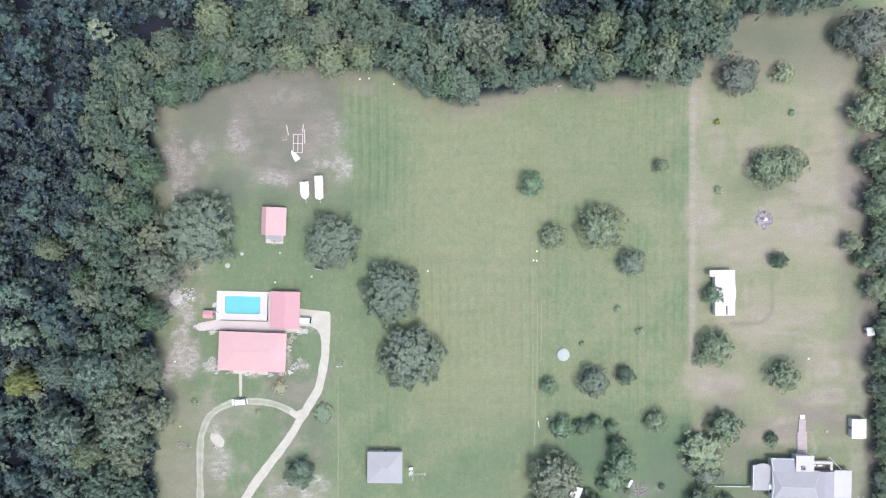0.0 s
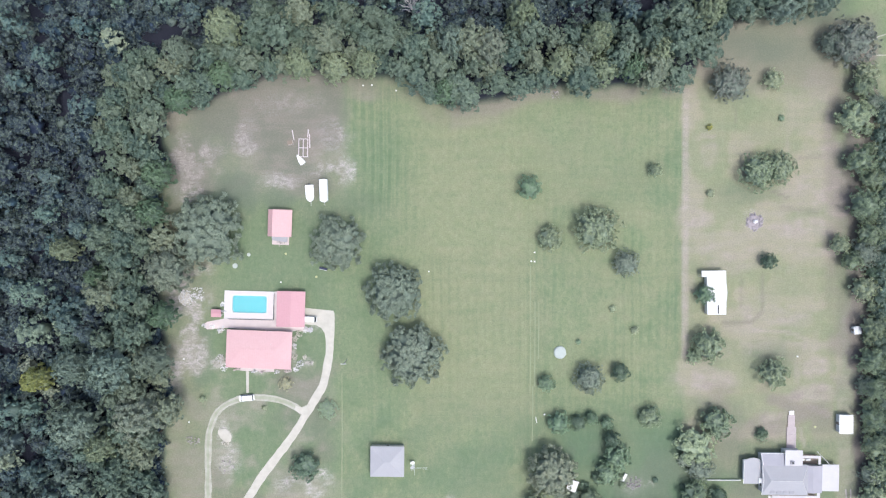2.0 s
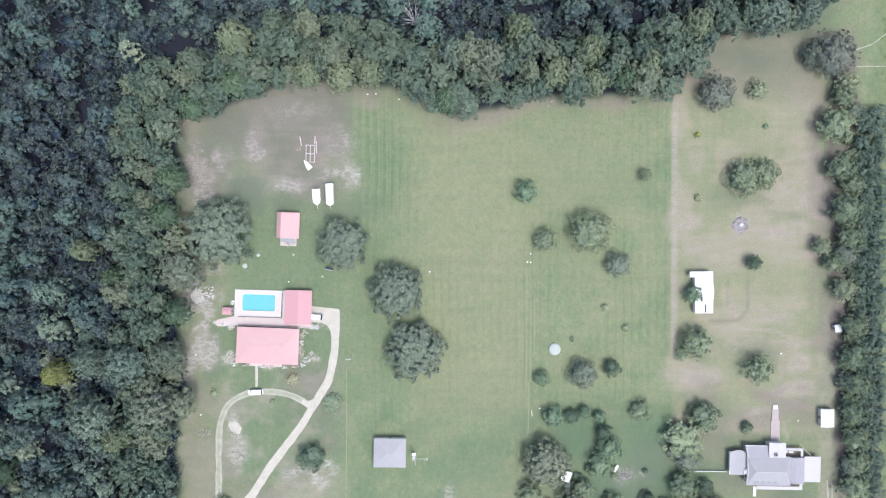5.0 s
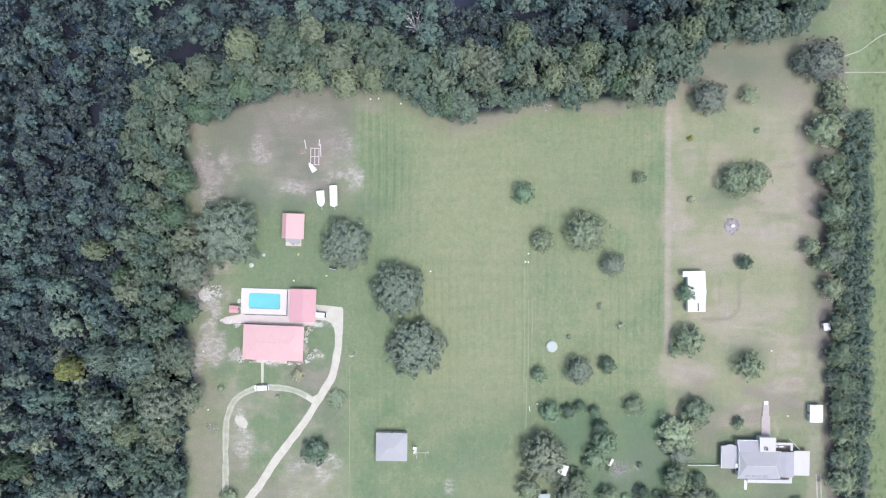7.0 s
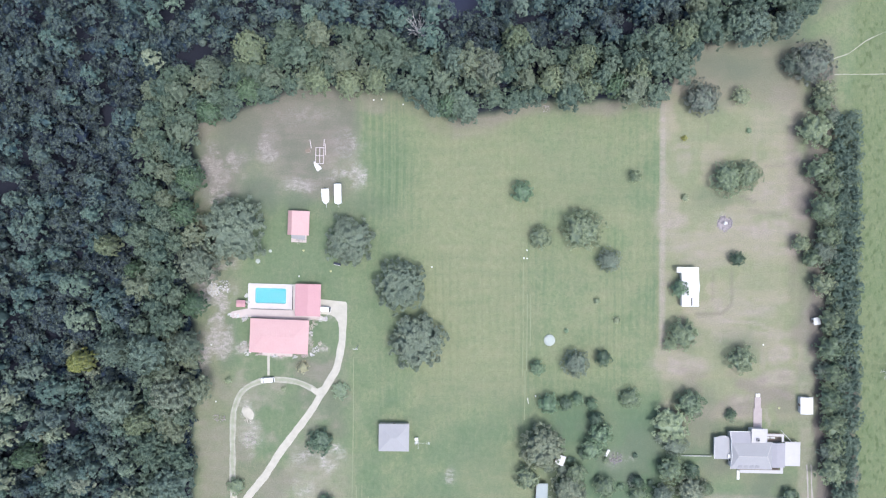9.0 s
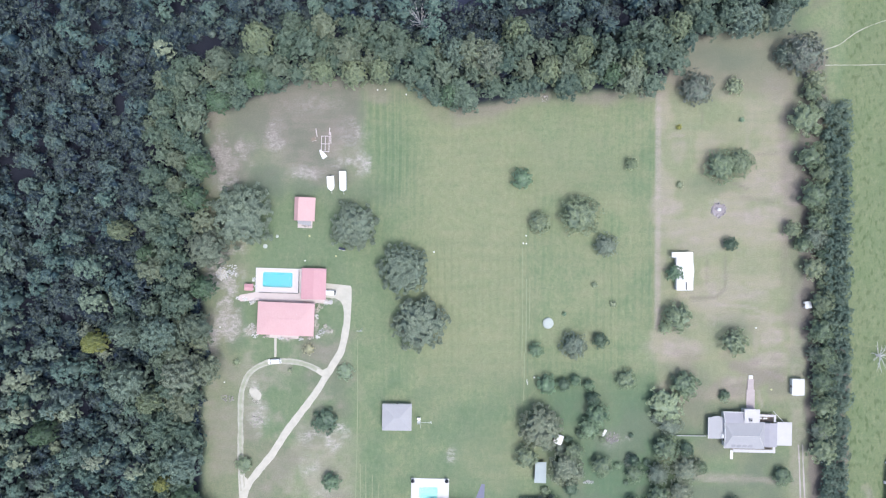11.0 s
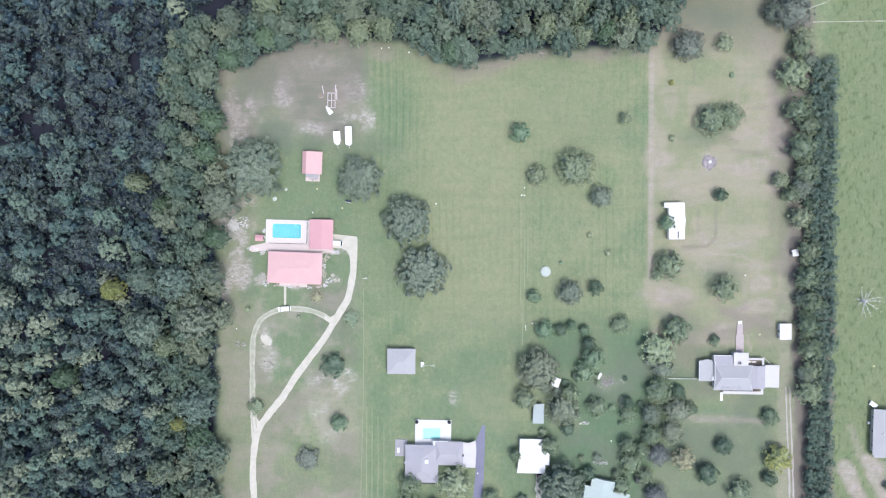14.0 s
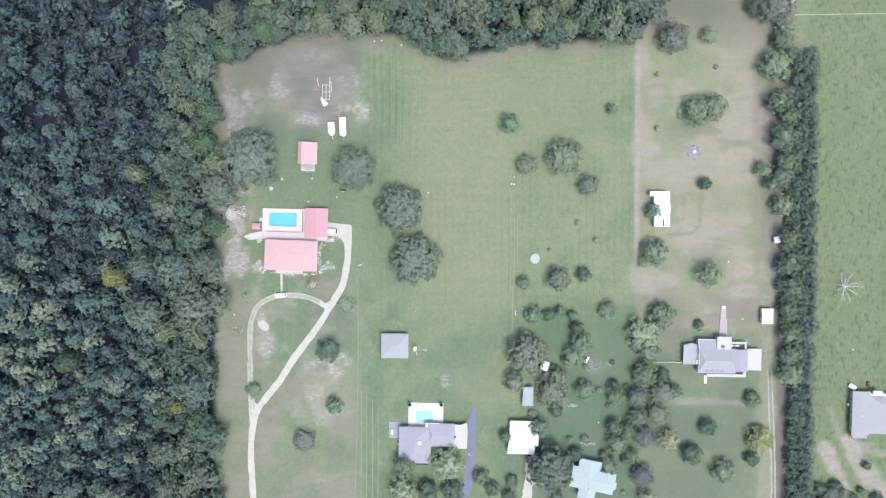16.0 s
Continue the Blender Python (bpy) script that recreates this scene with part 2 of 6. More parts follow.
s = Shader("window_glass", 0.08, 0.0, 0.6)
GLASS_DARK = s.done((0.03, 0.035, 0.04))


def clear_water(name, tint):
    s = Shader(name, 0.06, 0.0, 0.5)
    s.bsdf.inputs["Transmission Weight"].default_value = 0.9
    s.bsdf.inputs["IOR"].default_value = 1.33
    return s.done(tint, s.noise(1.6, 3), 0.05, 0.25)


WATER = clear_water("pool_water", (0.85, 0.97, 1.0))
s = Shader("dark_river_water", 0.15, 0.0, 0.3)
RIVER = s.done(s.mix(s.noise(0.1, 3), (0.022, 0.026, 0.052), (0.032, 0.036, 0.064)), s.noise(0.8, 3), 0.05, 0.3)

# The dark blue low tints paint in the wood's bluish shade.
LEAF_WOOD = foliage("woodland_leaves", [
    (0.0, (0.020, 0.033, 0.084)), (0.25, (0.038, 0.071, 0.120)), (0.5, (0.074, 0.142, 0.166)), (0.7, (0.138, 0.234, 0.214)),
    (0.85, (0.245, 0.338, 0.254)), (1.0, (0.410, 0.450, 0.305))], single=True, depth=0.74)
LEAF_OAK = foliage("oak_leaves", [(0.0, (0.235, 0.290, 0.224)), (0.5, (0.270, 0.320, 0.243)), (1.0, (0.313, 0.345, 0.266))])
LEAF_FRUIT = foliage("orchard_leaves", [(0.0, (0.298, 0.380, 0.230)), (0.5, (0.348, 0.424, 0.250)), (1.0, (0.407, 0.461, 0.277))])
LEAF_LIGHT = foliage("light_green_leaves", [(0.0, (0.429, 0.506, 0.300)), (1.0, (0.506, 0.541, 0.340))], depth=0.42)
LEAF_DULL = foliage("dull_grey_leaves", [(0.0, (0.262, 0.272, 0.235)), (1.0, (0.295, 0.300, 0.262))])
LEAF_DARK = foliage("dark_green_leaves", [(0.0, (0.118, 0.195, 0.127)), (1.0, (0.168, 0.241, 0.149))])
LEAF_YELLOW = foliage("yellow_green_leaves", [(0.0, (0.490, 0.510, 0.150)), (1.0, (0.540, 0.540, 0.170))], depth=0.42)
LEAF_BUFF = foliage("buff_yellow_leaves", [(0.0, (0.600, 0.540, 0.330)), (1.0, (0.610, 0.555, 0.350))], depth=0.42)
LEAF_MAUVE = foliage("mauve_grey_twigs", [(0.0, (0.310, 0.305, 0.330)), (1.0, (0.345, 0.330, 0.360))])
LEAF_GREY = foliage("grey_green_leaves", [(0.0, (0.336, 0.384, 0.302)), (1.0, (0.376, 0.417, 0.329))])
LEAF_GREEN = foliage("fresh_green_leaves", [(0.0, (0.131, 0.231, 0.131)), (1.0, (0.175, 0.275, 0.150))])
LEAF_EDGE = foliage("forest_edge_leaves", [(0.0, (0.067, 0.112, 0.096)), (0.35, (0.103, 0.157, 0.119)), (0.7, (0.144, 0.189, 0.138)), (1.0, (0.228, 0.250, 0.164))])
LEAF_FRESH = foliage("bright_orchard_leaves", [(0.0, (0.252, 0.381, 0.224)), (1.0, (0.319, 0.431, 0.258))], depth=0.42)
LEAF_BLOOM = foliage("yellow_blossom", [(0.0, (0.62, 0.58, 0.10)), (1.0, (0.66, 0.60, 0.14))])
LEAF_OLIVE = foliage("olive_leaves", [(0.0, (0.341, 0.409, 0.244)), (1.0, (0.409, 0.462, 0.280))])
LEAF_PALE = foliage("pale_olive_leaves", [(0.0, (0.411, 0.439, 0.309)), (1.0, (0.463, 0.481, 0.345))])
LEAF_TAN = foliage("tan_grey_leaves", [(0.0, (0.216, 0.299, 0.257)), (1.0, (0.272, 0.348, 0.283))])
LEAF_HEDGE = foliage("hedge_leaves", [(0.0, (0.122, 0.186, 0.158)), (0.5, (0.160, 0.230, 0.183)), (1.0, (0.212, 0.273, 0.207))])


# ---- mesh helpers ----
def link_mesh(name, bm, material, smooth=False):
    me = bpy.data.meshes.new(name)
    bmesh.ops.recalc_face_normals(bm, faces=bm.faces)
    bm.to_mesh(me)
    bm.free()
    for m in material if isinstance(material, (list, tuple)) else (material,):
        me.materials.append(m)
    if smooth:
        me.shade_smooth()
    return new(name, me)


def part(name, bm, material, parent, label="", smooth=False):
    ob = link_mesh(name, bm, material, smooth)
    ob.parent = parent
    return tagged(ob, label) if label else ob


def thing(name, label, category, x, y, z=0.0, turn=0.0, group="", kind=""):
    ob = new(name)
    ob.empty_display_size = 0.5
    ob.matrix_world = pose(x, y, z, 0, 0, turn)
    return tagged(ob, label, category, group, kind)


def box(x0, x1, y0, y1, z0, z1, bm=None, bevel=0.0):
    bm = bm or bmesh.new()
    r = bmesh.ops.create_cube(bm, size=1)
    for v in r["verts"]:
        v.co = Vector(((x0 + x1) / 2 + v.co.x * (x1 - x0), (y0 + y1) / 2 + v.co.y * (y1 - y0), (z0 + z1) / 2 + v.co.z * (z1 - z0)))
    if bevel:
        edges = list({e for v in r["verts"] for e in v.link_edges})
        bmesh.ops.bevel(bm, geom=edges, offset=bevel, segments=2, affect="EDGES")
    return bm


def rod(a, b, r0, r1=None, bm=None, sides=8):
    bm = bm or bmesh.new()
    a, b = Vector(a), Vector(b)
    d = b - a
    m = Matrix.Translation((a + b) / 2) @ d.to_track_quat("Z", "Y").to_matrix().to_4x4()
    bmesh.ops.create_cone(bm, cap_ends=True, segments=sides, radius1=r0, radius2=r0 if r1 is None else r1, depth=d.length, matrix=m)
    return bm


def poly(points, z0, z1, bm=None):
    """A slab with the given outline."""
    bm = bm or bmesh.new()
    low = [bm.verts.new((x, y, z0)) for x, y in points]
    top = [bm.verts.new((x, y, z1)) for x, y in points]
    bm.faces.new(top)
    bm.faces.new(low[::-1])
    for i in range(len(points)):
        j = (i + 1) % len(points)
        bm.faces.new((low[i], low[j], top[j], top[i]))
    return bm


def hip_roof(w, d, z, rise, inset, thick=0.18, bm=None, ox=0.0, oy=0.0):
    """A roof over w by d with its ridge along the longer side; inset is the hip's run at each end (0: gables)."""
    bm = bm or bmesh.new()
    along_x = w >= d
    w2, d2 = (w / 2, d / 2) if along_x else (d / 2, w / 2)

    def co(x, y, h):
        return (x + ox, y + oy, h) if along_x else (-y + ox, x + oy, h)
    rx = max(w2 - inset, 0.15)
    rings = []
    for dz in (0.0, -thick):
        rings.append([bm.verts.new(co(*p)) for p in ((-w2, -d2, z + dz), (w2, -d2, z + dz), (w2, d2, z + dz), (-w2, d2, z + dz),
                                                     (-rx, 0, z + rise + dz), (rx, 0, z + rise + dz))])
    for k, ring in enumerate(rings):
        a, b, c, e, f, g = ring
        for face in ((a, b, g, f), (b, c, g), (c, e, f, g), (e, a, f)):
            bm.faces.new(face if k == 0 else face[::-1])
    for i in range(4):
        j = (i + 1) % 4
        bm.faces.new((rings[1][i], rings[1][j], rings[0][j], rings[0][i]))
    return bm


def add_window(parent, name, x, y, z, w, h, facing, glass=None):
    """A framed window or door on a wall that faces n, s, e or w."""
    turn = {"s": 0, "e": 90, "n": 180, "w": 270}[facing]
    m = pose(x, y, z, 0, 0, turn)
    bm = bmesh.new()
    for q in ((-w / 2 - 0.07, -w / 2, -h / 2 - 0.07, h / 2 + 0.07), (w / 2, w / 2 + 0.07, -h / 2 - 0.07, h / 2 + 0.07),
              (-w / 2, w / 2, h / 2, h / 2 + 0.07), (-w / 2, w / 2, -h / 2 - 0.07, -h / 2)):
        box(q[0], q[1], -0.07, 0.0, q[2], q[3], bm)
    bm.transform(m)
    f = part(name, bm, WHITE_PAINT, parent)
    bm = box(-w / 2, w / 2, -0.03, -0.005, -h / 2, h / 2)
    bm.transform(m)
    p = link_mesh("pane" if name == "window" else "door_leaf", bm, glass or GLASS_DARK)
    p.parent = f
    return f


def block_walls(parent, w, d, h, material, ox=0.0, oy=0.0, windows=("s", "n"), door=None):
    part("wall", box(ox - w / 2, ox + w / 2, oy - d / 2, oy + d / 2, 0, h), material, parent)
    for side in windows:
        run = w if side in "sn" else d
        n = max(1, int(run / 4.5))
        for i in range(n):
            u = (i + 0.5) / n * run - run / 2
            if side == "s":
                q = (ox + u, oy - d / 2)
            elif side == "n":
                q = (ox + u, oy + d / 2)
            elif side == "e":
                q = (ox + w / 2, oy + u)
            else:
                q = (ox - w / 2, oy + u)
            add_window(parent, "window", q[0], q[1], h * 0.55, 1.1, 1.2, side)
    if door:
        side, u = door
        q = {"s": (ox + u, oy - d / 2), "n": (ox + u, oy + d / 2), "e": (ox + w / 2, oy + u), "w": (ox - w / 2, oy + u)}[side]
        add_window(parent, "door", q[0], q[1], 1.08, 0.95, 2.05, side, WHITE_PAINT)


# ---- ground: one sheet to the horizon, with dry, bare, sandy and lush patches ----
NORTH_EDGE = [(-200, 47), (-85.7, 42.0), (-76.8, 44.1), (-66.0, 49.2), (-53.4, 54.9), (-31.9, 54.9), (-11.3, 54.6), (-5.9, 49.2), (3.9, 44.7),
              (18.3, 47.0), (32.7, 51.3), (54.2, 51.7), (75.8, 52.2), (83.9, 55.5), (85.7, 64.4), (95.5, 71.6), (111.7, 74.3), (141.9, 89.5), (158.2, 97.7)]


def smooth_noise(x, y, size, seed):
    """Value noise between 0 and 1."""
    r = np.random.RandomState(seed).rand(128, 128)
    u, v = x / size, y / size
    i, j = np.floor(u).astype(int), np.floor(v).astype(int)
    fu, fv = u - i, v - j
    fu, fv = fu * fu * (3 - 2 * fu), fv * fv * (3 - 2 * fv)
    i, j = i % 128, j % 128
    i1, j1 = (i + 1) % 128, (j + 1) % 128
    return (r[i, j] * (1 - fu) + r[i1, j] * fu) * (1 - fv) + (r[i, j1] * (1 - fu) + r[i1, j1] * fu) * fv


def cloud(x, y, size, seed):
    return 0.55 * smooth_noise(x, y, size, seed) + 0.3 * smooth_noise(x, y, size / 2.3, seed + 1) + 0.15 * smooth_noise(x, y, size / 5.1, seed + 2)


def step(v, lo, hi):
    k = np.clip((v - lo) / (hi - lo), 0, 1)
    return k * k * (3 - 2 * k)


def patch(x, y, x0, x1, y0, y1, soft):
    """1 inside a rectangle, fading over its soft edge."""
    d = np.minimum(np.minimum(x - x0, x1 - x), np.minimum(y - y0, y1 - y))
    return step(d, -soft, soft)


def blob(x, y, cx, cy, rx, ry, soft=0.5):
    d = np.sqrt(((x - cx) / rx) ** 2 + ((y - cy) / ry) ** 2)
    return 1 - step(d, 1 - soft, 1 + soft)


def stroke(x, y, ax, ay, bx, by, w):
    """1 along a line, fading over its half width."""
    ux, uy = bx - ax, by - ay
    k = np.clip(((x - ax) * ux + (y - ay) * uy) / (ux * ux + uy * uy), 0, 1)
    return 1 - step(np.hypot(x - ax - k * ux, y - ay - k * uy), w * 0.5, w * 1.6)


def spread(lo, hi, gap):
    inner = list(np.arange(lo, hi + gap / 2, gap))
    out, d = [], gap
    while d < 2600:
        d *= 1.6
        out.append(d)
    return np.array([lo - d for d in out[::-1]] + inner + [hi + d for d in out])


def build_ground(holes):
    xs, ys = spread(-190, 200, 1.0), spread(-142, 110, 1.0)
    X, Y = np.meshgrid(xs, ys)
    x, y = X.ravel(), Y.ravel()
    wx = x + 5 * (cloud(x, y, 14, 3) - 0.5) + 2 * (cloud(x, y, 4, 5) - 0.5)
    wy = y + 5 * (cloud(x, y, 14, 7) - 0.5) + 2 * (cloud(x, y, 4, 9) - 0.5)
    c1, c2, c3 = cloud(x, y, 22, 11), cloud(x, y, 9, 21), cloud(x, y, 4, 31)
    dry, bare, sand, lush, soil_shade = (np.zeros_like(x) for _ in range(5))
    # the north-west yard: thin grass over bare soil
    yard = patch(wx, wy, -90, -31.5, 16, 60, 3)
    bare = np.maximum(bare, yard * (0.20 + 0.40 * step(c2, 0.38, 0.65)))
    lush = np.maximum(lush, yard * 0.8 * step(c1, 0.3, 0.55))
    soil_shade = np.maximum(soil_shade, yard * (0.26 + 0.3 * step(c1, 0.3, 0.6)))
    for cx, cy, rx, ry, k in ((-80.9, 28.5, 8.0, 6.5, 0.80), (-80.5, 20.5, 5.5, 6.5, 0.60), (-85.5, 33.0, 3.5, 6.0, 0.45), (-63.6, 34.6, 4.1, 5.2, 0.70), (-51.7, 21.8, 5.7, 2.0, 0.85),
                              (-38.1, 25.3, 4.7, 2.6, 0.60), (-34.7, 36.6, 4.7, 4.7, 0.35), (-31.0, 24.5, 2.3, 5.3, 0.50), (-49.8, 46.3, 11.3, 3.0, 0.22),
                              (-86.6, 38.0, 3.0, 6.0, 0.30)):
        sand = np.maximum(sand, 1.9 * k * step(c3 * 0.6 + c2 * 0.4, 0.36, 0.58) * blob(wx, wy, cx, cy, rx, ry, 0.6))
    for cx, cy, rx, ry, k in ((-66.4, 18.4, 9.0, 7.2, 1.0), (-52.4, 16.2, 5.3, 4.5, 0.80), (-72.4, 16.2, 10.6, 3.0, 0.60), (-34.7, 13.2, 15.1, 4.5, 0.50)):
        lush = np.maximum(lush, k * blob(wx, wy, cx, cy, rx, ry, 0.7))
        bare = bare * (1 - 0.7 * k * blob(wx, wy, cx, cy, rx, ry, 0.7))
        soil_shade = np.maximum(soil_shade, 0.32 * k * blob(wx, wy, cx, cy, rx, ry, 0.7))
    bare = np.maximum(bare, 0.9 * blob(wx, wy, -41.1, 34.1, 4.6, 7, 0.5))
    # the strip along the western wood
    edge = patch(wx, wy, -90, -76, -140, 10, 4)
    bare = np.maximum(bare, edge * 0.5 * step(c2, 0.35, 0.65))
    soil_shade = np.maximum(soil_shade, edge * 0.28)
    sand = np.maximum(sand, patch(wx, wy, -88, -77, -46, -8, 3) * 1.1 * step(c3 * 0.6 + c2 * 0.4, 0.42, 0.58))
    lush = np.maximum(lush, 0.6 * patch(wx, wy, -79, -72, -46, -27, 2))
    # the lawn round the red-roofed house
    lush = np.maximum(lush, 0.45 * patch(wx, wy, -74, -34, -78, 12, 5))
    bare = np.maximum(bare, 0.55 * step(c2, 0.46, 0.68) * patch(wx, wy, -80, -34, -135, -40, 6))
    soil_shade = np.maximum(soil_shade, 0.35 * step(c1, 0.42, 0.62) * patch(wx, wy, -80, -34, -135, -40, 6))
    for cx, cy, rx, ry, k in ((-69.9, -69.5, 3.5, 6, 0.6), (-86.0, -37.0, 3, 4, 0.4), (-70.8, -62.2, 2.6, 3.6, 1.0),
                              (-46.6, -77.4, 7, 3.5, 0.95), (-41.8, -77.2, 5, 5, 0.95), (-50.6, -88.3, 4, 6, 0.45), (-44.9, -99.9, 5, 5, 0.3),
                              (-91.4, -37.0, 2, 3, 0.5), (-92.3, -37.9, 2, 3, 0.5), (3.9, -85.1, 2.2, 2.4, 0.5), (63.8, -78.1, 3.6, 3.4, 0.45), (69.6, -77.9, 1.2, 1.2, 0.5), (103.3, 8.1, 3.0, 3.0, 0.4)):
        sand = np.maximum(sand, k * blob(wx, wy, cx, cy, rx, ry, 0.5) * step(c3, 0.25, 0.5))
    for cx, cy, rx, ry, k in ((-48.1, -34.3, 1.0, 5, 0.7), (-72.5, -37.4, 2.2, 2.4, 0.8), (-71.8, -27.6, 1.2, 1.0, 0.8), (-42.9, -37.9, 2.0, 1.4, 0.6), (-45.9, -38.8, 1.2, 1.0, 0.7), (-59.1, -41.0, 4, 1.2, 0.6), (-41.0, -24.4, 6, 3, 0.4)):
        sand = np.maximum(sand, k * blob(wx, wy, cx, cy, rx, ry, 0.5) * step(c3, 0.2, 0.45))
    # the eastern lot: tracks and dry grass
    lot = patch(wx, wy, 79.5, 131, -64, 74, 1.6)
    dry = np.maximum(dry, lot * (0.55 + 0.35 * step(c2, 0.35, 0.6)))
    bare = np.maximum(bare, lot * (0.16 + 0.42 * step(c2, 0.43, 0.60)))
    for cx, cy, rx, ry, k in ((122.4, 17.2, 10.3, 5.1, 0.90), (84.7, 8.6, 6.0, 5.1, 0.80), (124.2, 50.9, 6.0, 11.1, 0.45), (119.0, 5.2, 13.7, 4.3, 0.75),
                              (131.0, 16.4, 4.3, 10.3, 0.90), (87.2, 30.9, 4.3, 5.1, 0.55), (93.3, -0.8, 12.8, 3.4, 0.60), (129.2, 30.9, 3.9, 5.1, 0.70),
                              (122.7, -40.6, 5.3, 3.6, 1.00), (88.3, -44.1, 10.3, 4.3, 0.90), (114.9, -32.9, 15.4, 2.1, 0.80), (113.2, -23.4, 9.4, 3.0, 0.60),
                              (134.7, -34.6, 3.6, 15.4, 0.75), (122.7, -49.2, 9.4, 3.4, 0.75), (110.7, -58.7, 5.1, 5.1, 0.70), (124.2, -2.0, 15.4, 1.9, 0.80),
                              (100.7, -26.0, 2.4, 9.4, 0.70), (97.6, -5.4, 10.3, 3.4, 0.50), (119.3, -55.3, 5.1, 3.4, 0.60), (84.0, -48.4, 6.0, 2.6, 0.50)):
        bare = np.maximum(bare, np.minimum(1, 1.15 * k) * (0.7 + 0.4 * step(c3, 0.3, 0.6)) * blob(wx, wy, cx, cy, rx, ry, 0.5))
    for cx, cy, rx, ry, k in ((106.9, 42.9, 10.3, 7.7, 1.00), (92.3, 24.0, 7.7, 6.0, 0.60), (112.1, 30.9, 3.4, 5.1, 0.50), (119.1, -11.4, 15.4, 6.0, 0.80),
                              (126.9, -27.7, 5.1, 2.6, 0.50), (127.1, -59.6, 5.1, 5.1, 0.80)):
        m = k * blob(wx, wy, cx, cy, rx, ry, 0.8)
        bare *= 1 - 0.85 * m
        dry *= 1 - 0.45 * m
    # The first patch is a tree's shade, painted as darker grass.
    for cx, cy, rx, ry, k in ((101.8, 17.2, 8.6, 3.9, 0.60), (101.6, 66.0, 19.7, 6.0, 0.95), (97.4, 53.1, 6.8, 5.1, 0.50), (108.9, -36.3, 7.7, 5.1, 0.70),
                              (95.2, -56.1, 6.8, 5.1, 0.70), (85.7, -51.8, 6.0, 2.6, 0.50), (89.1, -33.8, 6.0, 6.0, 0.50)):
        m = k * blob(wx, wy, cx, cy, rx, ry, 0.8)
        lush = np.maximum(lush, m)
        bare *= 1 - 0.85 * m
        dry *= 1 - 0.8 * m
        soil_shade = np.maximum(soil_shade, 0.3 * m)
    for ax, ay, bx, by, w, k in ((101.1, -27.3, 113.2, -28.2, 0.80, 0.70), (113.2, -28.2, 127.8, -32.9, 0.80, 0.60), (102.0, -26.0, 102.0, -34.6, 0.80, 0.50), (116.7, -50.1, 127.9, -55.3, 1.20, 0.80), (117.5, -37.2, 117.5, -44.9, 0.70, 0.50), (131.3, -29.5, 131.3, -48.4, 1.00, 0.50), (112.4, -55.3, 109.9, -62.2, 0.80, 0.60), (118.5, -60.4, 120.2, -65.6, 0.70, 0.50),
                           (127.4, 51.5, 127.6, 18.9, 0.80, 0.60), (113.8, 36.0, 113.8, 24.0, 0.80, 0.40), (86.3, 36.4, 89.7, 36.0, 0.60, 0.70), (117.2, 23.2, 126.7, 22.8, 0.70, 0.50), (108.7, 6.9, 124.2, 4.3, 0.90, 0.60)):
        bare = np.maximum(bare, np.minimum(1, 1.4 * k) * stroke(x + 0.8 * (c3 - 0.5), y + 0.8 * (c2 - 0.5), ax, ay, bx, by, w) * (0.6 + 0.5 * c3))
    for ax, ay, bx, by, w, k in ((105.8, -9.7, 106.3, -20.9, 0.60, 0.35), (106.3, -20.9, 102.4, -24.8, 0.60, 0.35), (102.4, -24.8, 93.4, -25.2, 0.70, 0.50), (102.9, -35.9, 115.8, -36.3, 0.70, 0.40), (99.3, -10.6, 99.4, -20.0, 0.50, 0.25), (107.3, -55.3, 104.7, -59.6, 0.60, 0.30),
                           (118.1, 29.2, 127.5, 29.9, 0.60, 0.30), (112.1, 12.9, 124.2, 11.0, 0.80, 0.30), (107.0, 18.9, 113.8, 16.3, 0.50, 0.50), (96.5, 46.3, 97.0, 41.1, 0.50, 0.25)):
        soil_shade = np.maximum(soil_shade, k * stroke(x + 0.8 * (c3 - 0.5), y + 0.8 * (c2 - 0.5), ax, ay, bx, by, w))
    track = patch(x + 0.5 * (c3 - 0.5), wy, 79.6, 81.8, -36, 52, 0.5)
    bare = np.maximum(bare, 0.9 * track)
    sand = np.maximum(sand, 0.12 * track)
    dry = np.maximum(dry, 0.4 * patch(wx, wy, 84, 133, -140, -60, 4) * step(c1, 0.35, 0.65))
    dry = np.maximum(dry, 0.65 * patch(wx, wy, 82, 118, -88, -82, 1.5))
    soil_shade = np.maximum(soil_shade, 0.95 * patch(wx, wy, 137.0, 152, -140, -40, 1.0))
    # Shadow between the lane trees, painted into the ground colour.
    soil_shade = np.maximum(soil_shade, 0.85 * patch(wx, wy, 133.5, 143, -40, 66, 1.5))
    bare = np.maximum(bare, 0.5 * patch(wx, wy, 131, 137, -140, -40, 1.0))
    soil_shade = np.maximum(soil_shade, 0.28 * patch(wx, wy, 84, 131, -140, -62, 4) * step(c2, 0.35, 0.6))
    soil_shade = np.maximum(soil_shade, 0.55 * patch(wx, wy, 90, 132, -62, -46, 5) * step(c2, 0.35, 0.6))
    soil_shade = np.maximum(soil_shade, 0.5 * blob(wx, wy, 94.0, -65.3, 8, 9, 0.7))
    soil_shade = np.maximum(soil_shade, 0.45 * blob(wx, wy, 102.1, -81.4, 7, 4, 0.8))
    lawn = patch(wx, wy, 84, 130, -140, -74, 4)
    lush = np.maximum(lush, lawn * (0.5 + 0.4 * step(c2, 0.35, 0.65)))
    soil_shade = np.maximum(soil_shade, 0.25 * lawn * step(c1, 0.45, 0.68))
    dry = np.maximum(dry, 0.4 * lawn * step(c1, 0.45, 0.65))
